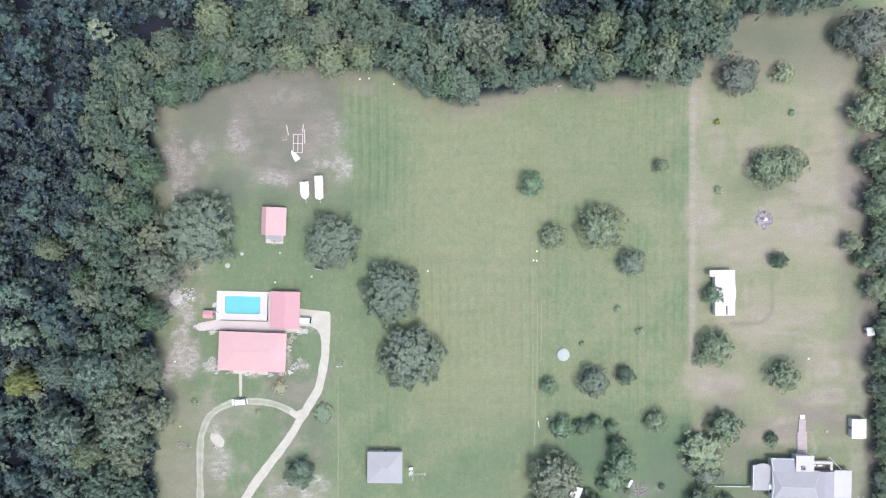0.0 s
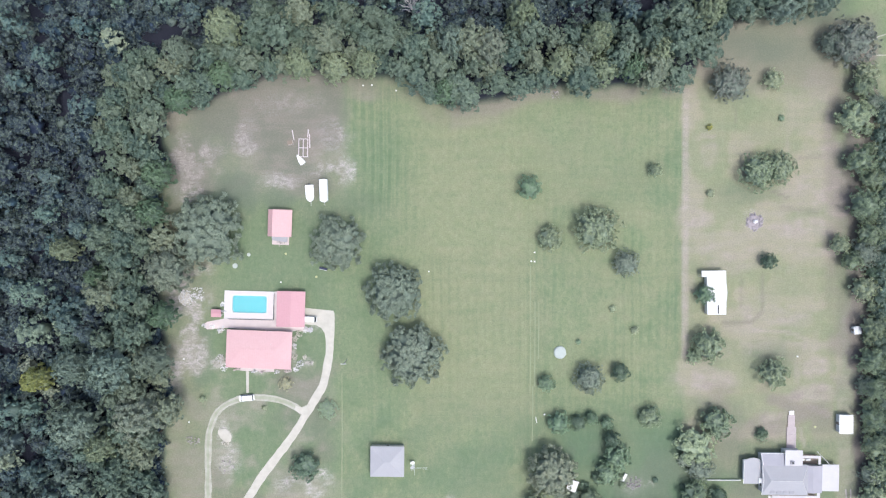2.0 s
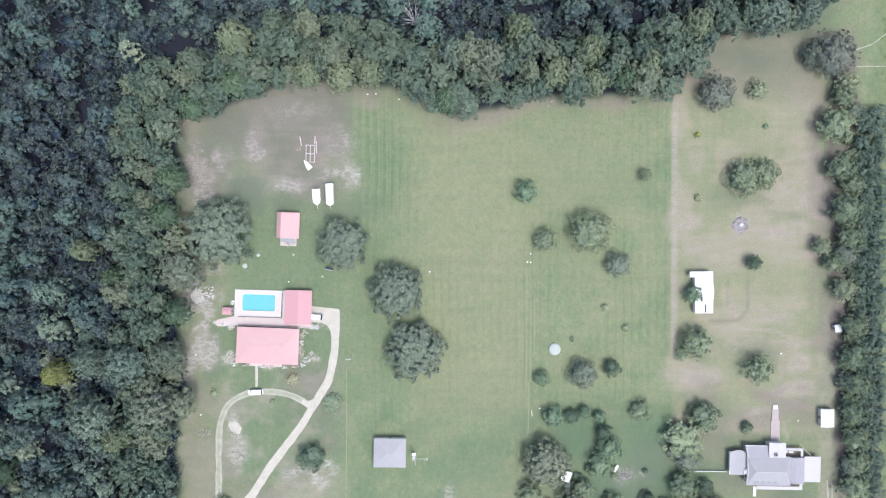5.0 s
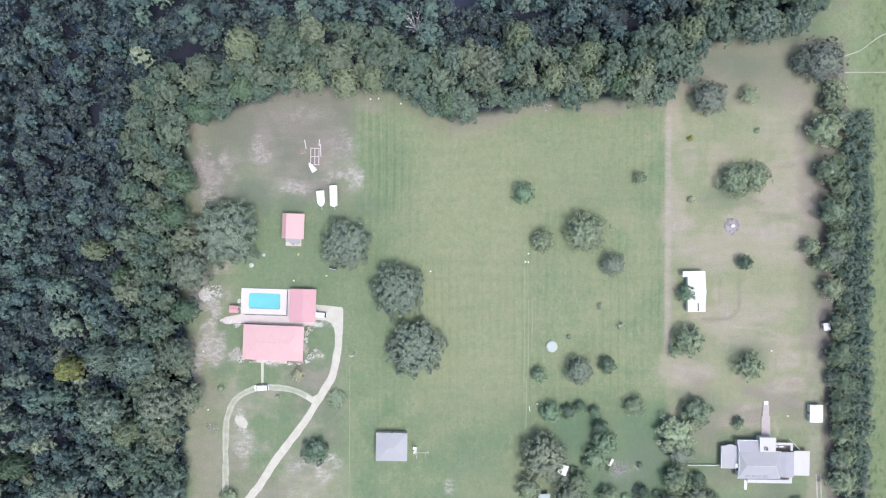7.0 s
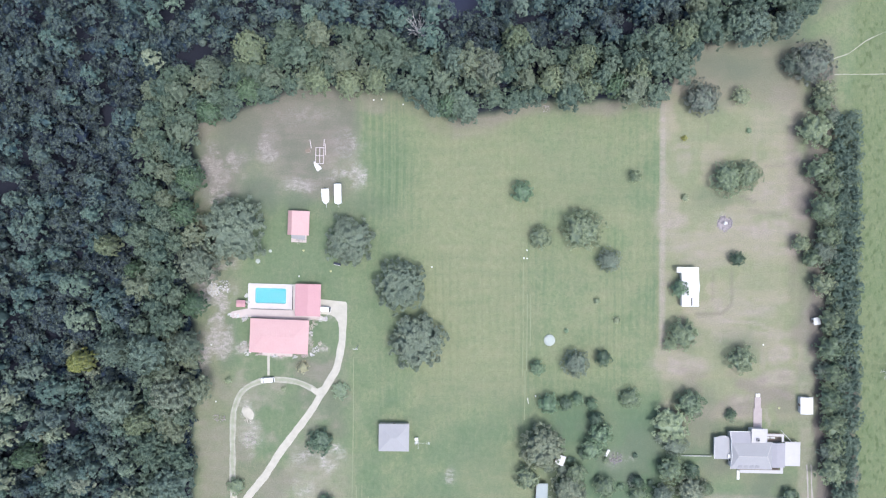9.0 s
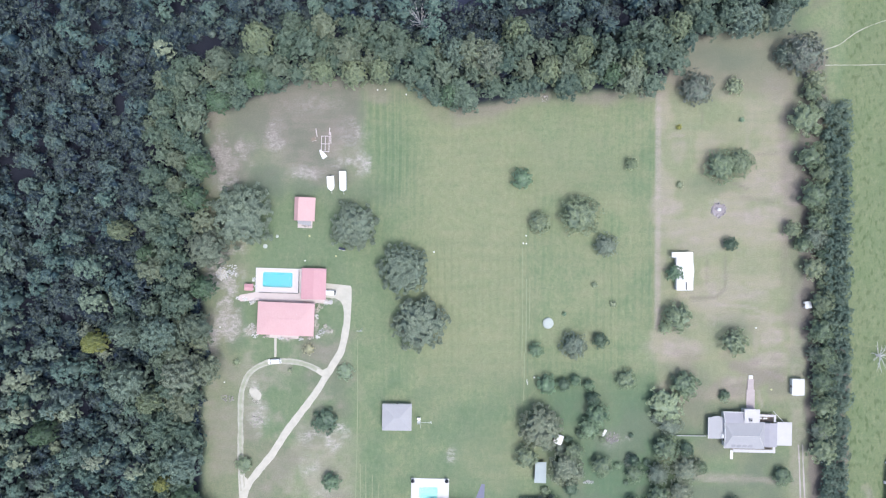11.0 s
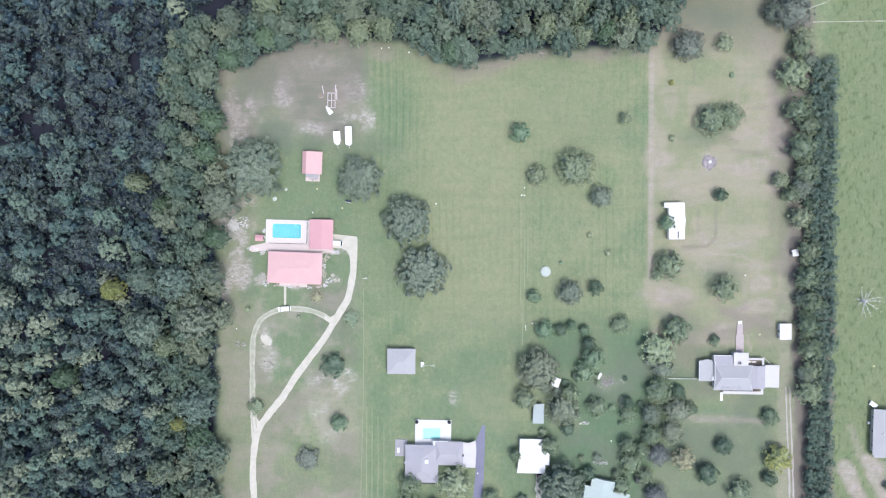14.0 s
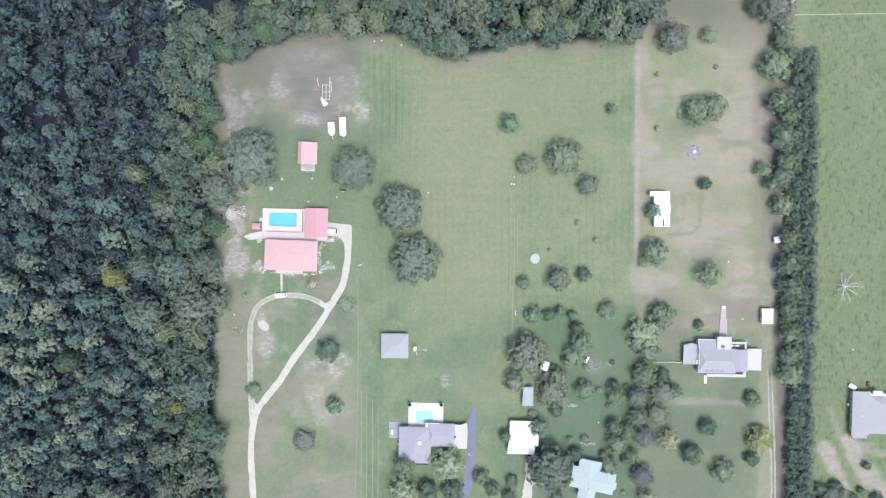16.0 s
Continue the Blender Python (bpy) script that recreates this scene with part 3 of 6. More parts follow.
    dry = dry * (1 - 0.5 * lawn)
    bare = np.maximum(bare, 0.7 * patch(wx, wy, 94.0, 126.0, -95.0, -92.3, 1.0))
    # Shaded floor of the garden, darkened by colour.
    soil_shade = np.maximum(soil_shade, 0.22 * patch(wx, wy, 36, 84, -140, -66, 5) * step(c2, 0.36, 0.58))
    # the meadow
    meadow = patch(wx, wy, -31, 79, -140, 54, 2)
    dry = np.maximum(dry, meadow * 0.42 * step(c1, 0.42, 0.75) * step(x, -20, 10) * (1 - step(x, 50, 75)))
    dry = np.maximum(dry, meadow * 0.45 * patch(wx, wy, -10, 32, -60, 54, 10))
    # Lush garden grass, deepened further to paint the trees' shade.
    lush = np.maximum(lush, 0.9 * patch(wx, wy, 36, 84, -140, -56, 8))
    lush = np.maximum(lush, 0.22 * patch(wx, wy, -36, -14, -50, 40, 6))
    lush = np.maximum(lush, 0.22 * patch(wx, wy, 36, 82, -56, 54, 8) * step(c1, 0.45, 0.65))
    dry = np.maximum(dry, meadow * 0.3 * patch(wx, wy, 40, 84, -50, 54, 6) * step(c2, 0.3, 0.6))
    lush = np.maximum(lush, 0.5 * patch(wx, wy, -31, 40, -140, -50, 8) * step(c2, 0.2, 0.6))
    # faint wheel lines along the old fence, and beside the pole
    for x0, y0, y1, k in ((29.3, -70, 0, 0.35), (31.3, -75, -15, -0.5), (33.0, -75, -15, 0.3), (-31.3, -140, -52, 0.4), (-30.0, -140, -100, -0.4), (-26.5, -140, -95, 0.25), (-24.0, -140, -95, 0.2)):
        line = patch(x + 0.8 * (c2 - 0.5), y, x0 - 0.3, x0 + 0.3, y0, y1, 0.7)
        if k > 0:
            dry = np.maximum(dry, 0.8 * k * line)
        else:
            lush = np.maximum(lush, -k * line)
    # the paddock beyond the hedge, with ruts to the south
    far = patch(wx, wy, 150, 260, -140, 112, 2)
    lush = np.maximum(lush, far * (0.10 + 0.12 * step(c2, 0.40, 0.6) + 0.3 * step(c3, 0.52, 0.62)))
    dry *= 1 - 0.6 * far
    dry = np.maximum(dry, 0.15 * far * step(c2, 0.35, 0.65))
    for ax, ay, bx, by, w, k in ((156.2, -112.5, 167.9, -132.6, 3.2, 1), (166.5, -110.2, 181.0, -134.5, 3.6, 1), (159.5, -97.5, 164.2, -111.3, 1.6, 0.4), (169.9, -111.3, 182.1, -113.6, 2.0, 0.5)):
        ux, uy = bx - ax, by - ay
        k2 = np.clip(((wx - ax) * ux + (wy - ay) * uy) / (ux * ux + uy * uy), 0, 1)
        d = np.hypot(wx - ax - k2 * ux, wy - ay - k2 * uy)
        bare = np.maximum(bare, k * (1 - step(d, w * 0.6, w * 1.3)))
        sand = np.maximum(sand, 0.35 * k * (1 - step(d, w * 0.3, w)) * step(c3, 0.3, 0.6))
    # leaf litter under the woods, near-black blue to paint the shade between crowns
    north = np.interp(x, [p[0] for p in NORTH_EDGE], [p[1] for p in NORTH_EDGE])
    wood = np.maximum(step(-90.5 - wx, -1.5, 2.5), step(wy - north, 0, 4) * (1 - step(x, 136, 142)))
    soil_shade = np.maximum(soil_shade, 0.45 * patch(wx, wy, 127.5, 143, -36, 76, 2.5) * step(c2, 0.15, 0.5))
    # darker ground across the lot's north end
    soil_shade = np.maximum(soil_shade, 0.45 * patch(wx, wy, 82, 132, 52, 84, 5))
    lush = np.maximum(lush, 0.6 * patch(wx, wy, 84, 136, 60, 84, 5))
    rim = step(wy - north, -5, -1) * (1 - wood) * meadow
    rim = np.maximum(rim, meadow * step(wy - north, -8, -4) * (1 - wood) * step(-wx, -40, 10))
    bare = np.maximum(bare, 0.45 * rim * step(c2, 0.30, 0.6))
    # The dark tone here paints in shading along the wood's rim.
    soil_shade = np.maximum(soil_shade, 0.25 * rim)
    # Shade of the wood edges, painted on the ground in the soil tone.
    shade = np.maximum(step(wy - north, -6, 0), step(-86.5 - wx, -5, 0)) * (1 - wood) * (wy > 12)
    soil_shade = np.maximum(soil_shade, 0.5 * shade * step(c2, 0.2, 0.5))
    lush = np.maximum(lush, wood)
    bare = np.maximum(bare * (1 - wood), 0)
    sand = sand * (1 - wood)
    dry = dry * (1 - wood)
    bare = np.maximum(bare, 0.42 * patch(wx, wy, 113, 133, -4, 72, 4) * step(c2, 0.30, 0.55) * (1 - wood))
    mown = np.maximum(meadow * (0.75 + 1.2 * patch(wx, wy, -31, 4, 14, 54, 6)), 0.4 * lot)

    z = 0.05 * (c2 - 0.5)
    nx, ny = len(xs), len(ys)
    idx = np.arange(nx * ny).reshape(ny, nx)
    q = np.stack([idx[:-1, :-1], idx[:-1, 1:], idx[1:, 1:], idx[1:, :-1]], -1).reshape(-1, 4)
    cx, cy = x[q].mean(1), y[q].mean(1)
    keep = np.ones(len(q), bool)
    for hx, hy, w, d in holes:
        keep &= ~((abs(cx - hx) < w / 2) & (abs(cy - hy) < d / 2))
    me = quick_mesh("ground", np.stack([x, y, z], 1), q[keep])
    for name, v in (("dry", dry), ("bare", bare), ("sand", sand), ("lush", lush), ("mown", mown), ("tussock", far), ("shaded_litter", wood), ("soil_shade", soil_shade)):
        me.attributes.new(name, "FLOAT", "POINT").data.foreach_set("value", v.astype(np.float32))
    me.materials.append(GROUND)
    me.shade_smooth()
    return tagged(new("ground", me), "mown green grass with dry and bare sandy patches", "ground", kind="structure")


def quick_mesh(name, verts, faces):
    """A mesh from arrays; all faces have the same number of corners."""
    me = bpy.data.meshes.new(name)
    n, k = faces.shape
    me.vertices.add(len(verts))
    me.vertices.foreach_set("co", np.ascontiguousarray(verts, np.float32).ravel())
    me.loops.add(n * k)
    me.loops.foreach_set("vertex_index", np.ascontiguousarray(faces, np.int32).ravel())
    me.polygons.add(n)
    me.polygons.foreach_set("loop_start", np.arange(0, n * k, k, dtype=np.int32))
    me.update(calc_edges=True)
    return me


# ---- trees ----
def ball(level):
    bm = bmesh.new()
    bmesh.ops.create_icosphere(bm, subdivisions=level, radius=1)
    v = np.array([p.co[:] for p in bm.verts])
    f = np.array([[p.index for p in q.verts] for q in bm.faces])
    bm.free()
    return v, f


BALLS = {0: ball(1), 1: ball(2), 2: ball(3)}


def unit(v):
    return v / (np.linalg.norm(v, axis=-1, keepdims=True) + 1e-9)


def crown_arrays(rng, radius, base, top, clumps, size, leaves, leaf, level=1, shape=0.5, lobes=5, sparse=0.0, spray=8, heart=0.66, sunk=0.28):
    """Boughs over an uneven dome from height base to top, each a heap of leafy clumps, round a dense core.
    Returns corners, triangles and a value from 0 to 1 for each bough."""
    bv, bf = BALLS[level]
    m = max(6, int(round(clumps / spray)))
    i = np.arange(m) + 0.5
    mid = base + (top - base) * 0.35
    f = i / m
    flat = np.sqrt(np.clip(f / 0.68, 0, 1))                  # even over the plan, then down the sides
    up = np.where(f < 0.68, np.sqrt(1 - 0.97 * flat ** 2), 0.15 - 0.6 * (f - 0.68) / 0.32) + rng.uniform(-0.06, 0.06, m)
    up = np.clip(up, -0.45, 1)
    az = i * 2.39996 + rng.uniform(-0.4, 0.4, m)
    ph = rng.uniform(0, 6.28, 3)

    def lobe(a):
        return 1 + 0.07 * np.sin(lobes * a + ph[0]) + 0.06 * np.sin((lobes + 3) * a + ph[1]) + 0.05 * np.sin(11 * a + ph[2])
    bough = radius * 1.02 / math.sqrt(0.68 * m) * rng.uniform(0.75, 1.25, m)
    out = np.sqrt(np.maximum(0.0, 1 - up * up)) ** (shape + 0.5) * lobe(az) * rng.uniform(0.86, 1.06, m)
    k = np.where(rng.rand(m) < sunk, rng.uniform(0.55, 0.85, m), rng.uniform(0.92, 1.06, m))
    reach = radius - np.where(f < 0.68, 0.45, 0.85) * bough
    high = np.where(up > 0, mid + (top - mid - 0.8 * bough) * up * k, mid + (mid - base) * up * k)
    hub = np.stack([np.cos(az) * out * reach * k, np.sin(az) * out * reach * k, high], 1)
    away = unit((hub - np.array([0, 0, base])) * np.array([1, 1, 0.8]))
    d0 = unit(rng.normal(size=(m, spray, 3)) + 0.9 * away[:, None] + np.array([0, 0, 0.55]))
    c = (hub[:, None] + d0 * bough[:, None, None] * rng.uniform(0.72, 1.02, (m, spray, 1)) * np.array([1.0, 1.0, 0.95])).reshape(-1, 3)
    tone = np.repeat(rng.rand(m), spray)
    r = size * rng.uniform(0.55, 1.35, m * spray)
    keep = rng.rand(m * spray) >= sparse
    c, r, tone = c[keep], r[keep], tone[keep]
    n = len(c)
    away = unit((c - np.array([0, 0, base])) * np.array([1, 1, 0.8]))
    d = unit(rng.normal(size=(n, leaves, 3)) + 0.9 * away[:, None])
    p = c[:, None] + d * (r[:, None, None] * rng.uniform(0.45, 1.15, (n, leaves, 1))) * np.array([1.15, 1.15, 0.8])
    dome = unit((c - np.array([0, 0, base + 0.25 * (top - base)])) / np.array([radius, radius, max(top - base, 1.0)]))
    face = unit(0.6 * d + 0.55 * dome[:, None] + 0.48 * rng.normal(size=d.shape))
    t1 = unit(np.cross(face, rng.normal(size=d.shape)))
    t2 = np.cross(face, t1)
    s1 = leaf * rng.uniform(0.55, 1.35, (n, leaves, 1))
    tri = np.stack([p + s1 * 1.15 * t1, p + s1 * (-0.6 * t1 + 0.8 * t2), p + s1 * (-0.5 * t1 - 0.8 * t2)], 2).reshape(-1, 3)
    a = np.arctan2(bv[:, 1], bv[:, 0])
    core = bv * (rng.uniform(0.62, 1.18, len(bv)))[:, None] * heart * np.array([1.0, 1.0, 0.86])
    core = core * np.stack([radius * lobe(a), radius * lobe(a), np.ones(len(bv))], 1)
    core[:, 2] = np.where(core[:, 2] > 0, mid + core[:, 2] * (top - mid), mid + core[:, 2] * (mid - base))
    # The core stays at 0, the darkest bough tone.
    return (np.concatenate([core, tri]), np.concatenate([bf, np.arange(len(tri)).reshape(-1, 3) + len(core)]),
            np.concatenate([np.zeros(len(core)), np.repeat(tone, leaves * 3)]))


def crown_mesh(name, seed, material, **kw):
    v, f, w = crown_arrays(np.random.RandomState(seed), **kw)
    me = quick_mesh(name, v, f)
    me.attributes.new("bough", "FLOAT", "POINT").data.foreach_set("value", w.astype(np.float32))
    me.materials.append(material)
    me.shade_smooth()
    return me


def trunk_mesh(seed, radius, base, top, spread_r, limbs=5):
    rng = np.random.RandomState(seed)
    bm = bmesh.new()
    z, p, r = 0.0, Vector((0, 0, -0.1)), radius
    fork = base + (top - base) * 0.2
    for k in range(3):
        q = Vector((rng.uniform(-0.1, 0.1), rng.uniform(-0.1, 0.1), fork * (k + 1) / 3))
        rod(p, q, r, r * 0.82, bm, 9)
        p, r = q, r * 0.82
    for k in range(limbs):
        a = 6.28 * (k + rng.uniform(-0.3, 0.3)) / limbs
        q = Vector((math.cos(a) * spread_r * 0.42, math.sin(a) * spread_r * 0.42, fork + (top - fork) * rng.uniform(0.25, 0.5)))
        rod(p, q, r * 0.6, r * 0.34, bm, 6)
        q2 = Vector((math.cos(a + 0.3) * spread_r * 0.72, math.sin(a + 0.3) * spread_r * 0.72, fork + (top - fork) * rng.uniform(0.4, 0.68)))
        rod(q, q2, r * 0.34, r * 0.12, bm, 5)
    return bm


def tree_thing(name, label, seed, material, radius, base, top, clumps, size, leaves, leaf, level=1, trunk=0.3, category="tree", **kw):
    """A tree at the origin: trunk with limbs, and a crown of leafy clumps."""
    ob = thing(name, label, category, 0, 0)
    part("trunk", trunk_mesh(seed, trunk, base, top, radius), BARK, ob)
    crown = new("crown", crown_mesh("crown", seed + 1, material, radius=radius, base=base, top=top, clumps=clumps,
                                    size=size, leaves=leaves, leaf=leaf, level=level, **kw))
    crown.parent = ob
    return ob


def put(ob, x, y, turn=0.0, sx=1.0, sy=None, sz=None, label="", group=""):
    """A copy of a tree, turned and scaled."""
    c = copy_thing(ob, pose(x, y, 0, 0, 0, turn) @ Matrix.Diagonal((sx, sy or sx, sz or sx, 1)))
    return tagged(c, label, group=group)


def drop(ob):
    """Removes a pattern thing with its parts."""
    for o in (*ob.children_recursive, ob):
        bpy.data.objects.remove(o)


# ---- the setting: ground, drives, pools ----
DECK_A = (-62.8, -19.3)
DECK_B = (-4.9, -98.9)
build_ground([(*DECK_A, 14.4, 7.4), (*DECK_B, 11.2, 5.6)])


def ribbon(points, width, z, seed, wobble=0.25):
    """A strip along a curve through the points, with uneven edges."""
    rng = np.random.RandomState(seed)
    p = [Vector(q) for q in points]
    p = [p[0] * 2 - p[1]] + p + [p[-1] * 2 - p[-2]]
    line = []
    for i in range(1, len(p) - 2):
        a, b, c, d = p[i - 1:i + 3]
        n = max(2, int((c - b).length / 1.2))
        for k in range(n):
            t = k / n
            line.append(0.5 * (2 * b + (c - a) * t + (2 * a - 5 * b + 4 * c - d) * t * t + (3 * b - a - 3 * c + d) * t ** 3))
    line.append(p[-2])
    bm, prev, wl, wr = bmesh.new(), None, 0.0, 0.0
    for i, q in enumerate(line):
        d = (line[min(i + 1, len(line) - 1)] - line[max(i - 1, 0)]).normalized()
        nrm = Vector((-d.y, d.x))
        wl, wr = wl * 0.6 + rng.uniform(-wobble, wobble), wr * 0.6 + rng.uniform(-wobble, wobble)
        row = [bm.verts.new((*(q + nrm * k), h)) for k, h in ((width / 2 + wl, z - 0.05), ((width / 2 + wl) * 0.5, z), (-(width / 2 + wr) * 0.5, z), (-width / 2 - wr, z - 0.05))]
        if prev:
            for k in range(3):
                bm.faces.new((prev[k], row[k], row[k + 1], prev[k + 1]))
        prev = row
    return bm


def setting(name, bm, material, label, smooth=False):
    ob = link_mesh(name, bm, material, smooth)
    return tagged(ob, label, name.split("_")[0], kind="structure")


MAIN = [(-36.4, -22.6), (-36.3, -28.5), (-36.3, -34.0), (-37.0, -38.6), (-38.4, -45.2), (-41.4, -50.7), (-45.1, -56.7), (-48.8, -62.6), (-53.4, -68.6),
        (-57.5, -74.1), (-61.8, -80.7), (-64.9, -85.4), (-69.7, -91.3), (-73.2, -96.0), (-75.0, -100.8), (-76.0, -106.7), (-76.3, -116.2), (-75.8, -125.6), (-75.4, -137.1)]
setting("road_drive", ribbon(MAIN, 2.65, 0.09, 1, 0.13), GRAVEL, "pale gravel driveway curving through the lawn", True)
setting("road_apron", poly([(-44.8, -20.2), (-38.0, -20.9), (-35.2, -21.2), (-34.8, -22.0), (-34.8, -27.6), (-35.0, -31.0), (-37.7, -31.0), (-38.0, -28.7), (-39.1, -26.9), (-40.9, -25.9), (-44.8, -25.6)], -0.05, 0.07), GRAVEL, "pale gravel parking apron beside the house")
LOOP = [(-45.1, -54.8), (-48.7, -52.3), (-53.3, -50.5), (-57.9, -49.8), (-63.7, -49.8), (-68.9, -51.3), (-73.1, -54.3), (-75.5, -58.9), (-76.3, -64.0), (-76.5, -69.5), (-76.5, -75.0), (-76.4, -85.4), (-76.1, -91.3), (-75.4, -98.6)]
setting("road_loop_crown", ribbon(LOOP, 1.9, 0.045, 3, 0.25), LOOP_CROWN, "worn pale grass between the wheel tracks of a loop drive", True)
for sgn in (-1, 1):
    pts = []
    for i, q in enumerate(LOOP):
        d = (Vector(LOOP[min(i + 1, len(LOOP) - 1)]) - Vector(LOOP[max(i - 1, 0)])).normalized()
        pts.append((q[0] - d.y * 0.72 * sgn, q[1] + d.x * 0.72 * sgn))
    setting("road_wheel_track", ribbon(pts, 0.72, 0.07, 4 + sgn, 0.16), LOOP_DUST, "pale sandy wheel track of a grassy loop drive", True)
setting("road_junction", poly([(-47.6, -52.4), (-45.6, -53.0), (-43.4, -51.9), (-45.4, -55.4), (-47.0, -54.6), (-48.0, -53.6)], -0.05, 0.08), GRAVEL, "pale gravel junction of drive and loop")
setting("road_fork", poly([(-77.2, -92.4), (-75.2, -92.8), (-73.4, -94.6), (-72.8, -94.9), (-74.9, -101.0), (-76.6, -103.6), (-76.9, -99.6)], -0.05, 0.05), GRAVEL, "pale gravel fork of the driveway")
setting("road_asphalt", poly([(14.5, -95.7), (15.7, -95.7), (15.4, -106.8), (15.0, -118.4), (14.0, -129.5), (10.8, -134.6), (8.5, -134.7), (10.8, -125.4), (12.0, -113.7), (11.7, -102.6)], -0.05, 0.05), ASPHALT, "bluish worn asphalt drive beside the grey house")
setting("road_sandy", ribbon([(37.1, -113.7), (36.6, -119.5), (37.1, -125.3), (35.5, -134.6)], 3.0, 0.06, 9, 0.5), GRAVEL, "pale sandy drive under the trees", True)
setting("road_spur", poly([(37.5, -124.4), (41.9, -124.4), (43.1, -127.2), (38.9, -127.6), (36.6, -129.5)], -0.05, 0.07), GRAVEL, "pale sandy spur under the trees")
for dx in (-0.75, 0.75):
    pts = [(p[0] + dx, p[1]) for p in ((134.6, -80.2), (135.1, -90.6), (135.7, -104.4), (136.3, -118.3), (136.5, -136.8))]
    setting("road_lane_rut", ribbon(pts, 0.6, 0.05, 20 + int(dx * 2), 0.12), BRUSH, "pale wheel rut of a dirt lane beside the hedge", True)


setting("road_paddock_track", ribbon([(143.2, 62.8), (154.3, 62.9), (166.6, 63.1), (190.0, 63.2)], 0.42, 0.04, 31, 0.1), LOOP_DUST, "thin pale farm track across the paddock", True)
setting("road_paddock_path", ribbon([(141.5, 67.6), (144.1, 69.0), (148.6, 70.6), (152.8, 73.6), (158.3, 77.0), (166.5, 79.9), (180.0, 84.0)], 0.3, 0.04, 32, 0.12), LOOP_DUST, "thin worn path in the paddock", True)


for n, (ax, ay, bx, by, w) in enumerate(((-32.4, -41.4, -32.5, -80.3, 0.35), (-32.5, -80.3, -34.0, -134.7, 0.35), (-31.2, -88.3, -31.5, -134.7, 0.35), (-29.1, -88.3, -29.3, -134.7, 0.3), (-26.7, -92.3, -26.9, -134.7, 0.3),
                                         (-24.4, -96.3, -24.6, -134.7, 0.3), (29.6, -6.5, 29.5, -47.9, 0.3), (31.1, -18.2, 30.9, -46.1, 0.4), (32.3, -18.2, 32.2, -37.1, 0.35), (30.4, -46.1, 30.2, -64.2, 0.4))):
    setting("trim_mower_line", ribbon([(ax, ay), ((ax + bx) / 2 + 0.1, (ay + by) / 2), (bx, by)], w, 0.035, 60 + n, 0.06), WORN_GRASS, "thin pale worn line in the mown grass", True)


def pool(name, label, cx, cy, deck_w, deck_d, pool_w, pool_d, px, py, turn, deck_mat, liner, top, kerb=False):
    ob = thing(name, label, "pool", cx, cy, 0, turn)
    x0, x1, y0, y1 = px - pool_w / 2, px + pool_w / 2, py - pool_d / 2, py + pool_d / 2
    bm = bmesh.new()
    a, b = deck_w / 2, deck_d / 2
    for q in ((-a, a, y1, b), (-a, a, -b, y0), (-a, x0, y0, y1), (x1, a, y0, y1)):
        box(*q, -0.1, top, bm)
    part("deck", bm, deck_mat, ob)
    bm = bmesh.new()
    for q in ((x0 - 0.3, x1 + 0.3, y1 - 0.06, y1 + 0.3), (x0 - 0.3, x1 + 0.3, y0 - 0.3, y0 + 0.06), (x0 - 0.3, x0 + 0.06, y0 + 0.06, y1 - 0.06), (x1 - 0.06, x1 + 0.3, y0 + 0.06, y1 - 0.06)):
        box(*q, top - 0.05, top + 0.04, bm, 0.015)
    part("coping", bm, WHITE_DECK, ob)
    for cx, cy, sx, sy in ((x0, y0, 1, 1), (x1, y0, -1, 1), (x1, y1, -1, -1), (x0, y1, 1, -1)):
        k = 0.85
        arc = [(cx + sx * k * (1 - math.sin(a * math.pi / 12)), cy + sy * k * (1 - math.cos(a * math.pi / 12))) for a in range(7)]
        part("corner_step", poly([(cx - sx * 0.04, cy - sy * 0.04)] + arc, top - 0.6, top + 0.036), WHITE_DECK, ob)
    if kerb:
        for q in ((-a, a, b - 0.22, b), (-a, a, -b, -b + 0.22), (-a, -a + 0.22, -b + 0.22, b - 0.22), (a - 0.22, a, -b + 0.22, b - 0.22)):
            part("kerb", box(*q, top - 0.02, top + 0.14, None, 0.02), WHITE_DECK, ob)
        part("edge_rail", box(-a + 1.4, a, -b - 0.14, -b - 0.02, 0.0, top + 0.5), DARK, ob, "low dark rail")
        part("edge_rail", box(a + 0.02, a + 0.14, -b, b - 0.6, 0.0, top + 0.5), DARK, ob, "low dark rail")
    bm = bmesh.new()
    box(x0, x1, y0, y1, -0.5, top - 0.5, bm)
    for q in ((x0 - 0.1, x0, y0, y1), (x1, x1 + 0.1, y0, y1), (x0, x1, y0 - 0.1, y0), (x0, x1, y1, y1 + 0.1)):
        box(*q, -0.5, top - 0.06, bm)
    part("basin", bm, liner, ob)
    bm = bmesh.new()
    bmesh.ops.create_grid(bm, x_segments=1, y_segments=1, size=0.5, matrix=pose(px, py, top - 0.22) @ Matrix.Diagonal((pool_w, pool_d, 1, 1)))
    w = part("water", bm, WATER, ob, "clear still water")
    w.visible_shadow = False
    return ob


pool("swimming_pool", "turquoise rectangular swimming pool in a pale concrete deck", *DECK_A, 16.2, 9.2, 11.3, 5.7, 0.15, 0.25, -1.6, DECK_PINK, POOL_LINER, 0.2, True)
pool("swimming_pool", "pale aqua swimming pool in a white deck behind a grey house", *DECK_B, 14.2, 10.6, 7.0, 4.4, -0.65, -0.1, -1.0, WHITE_DECK, POOL_PALE, 0.3)


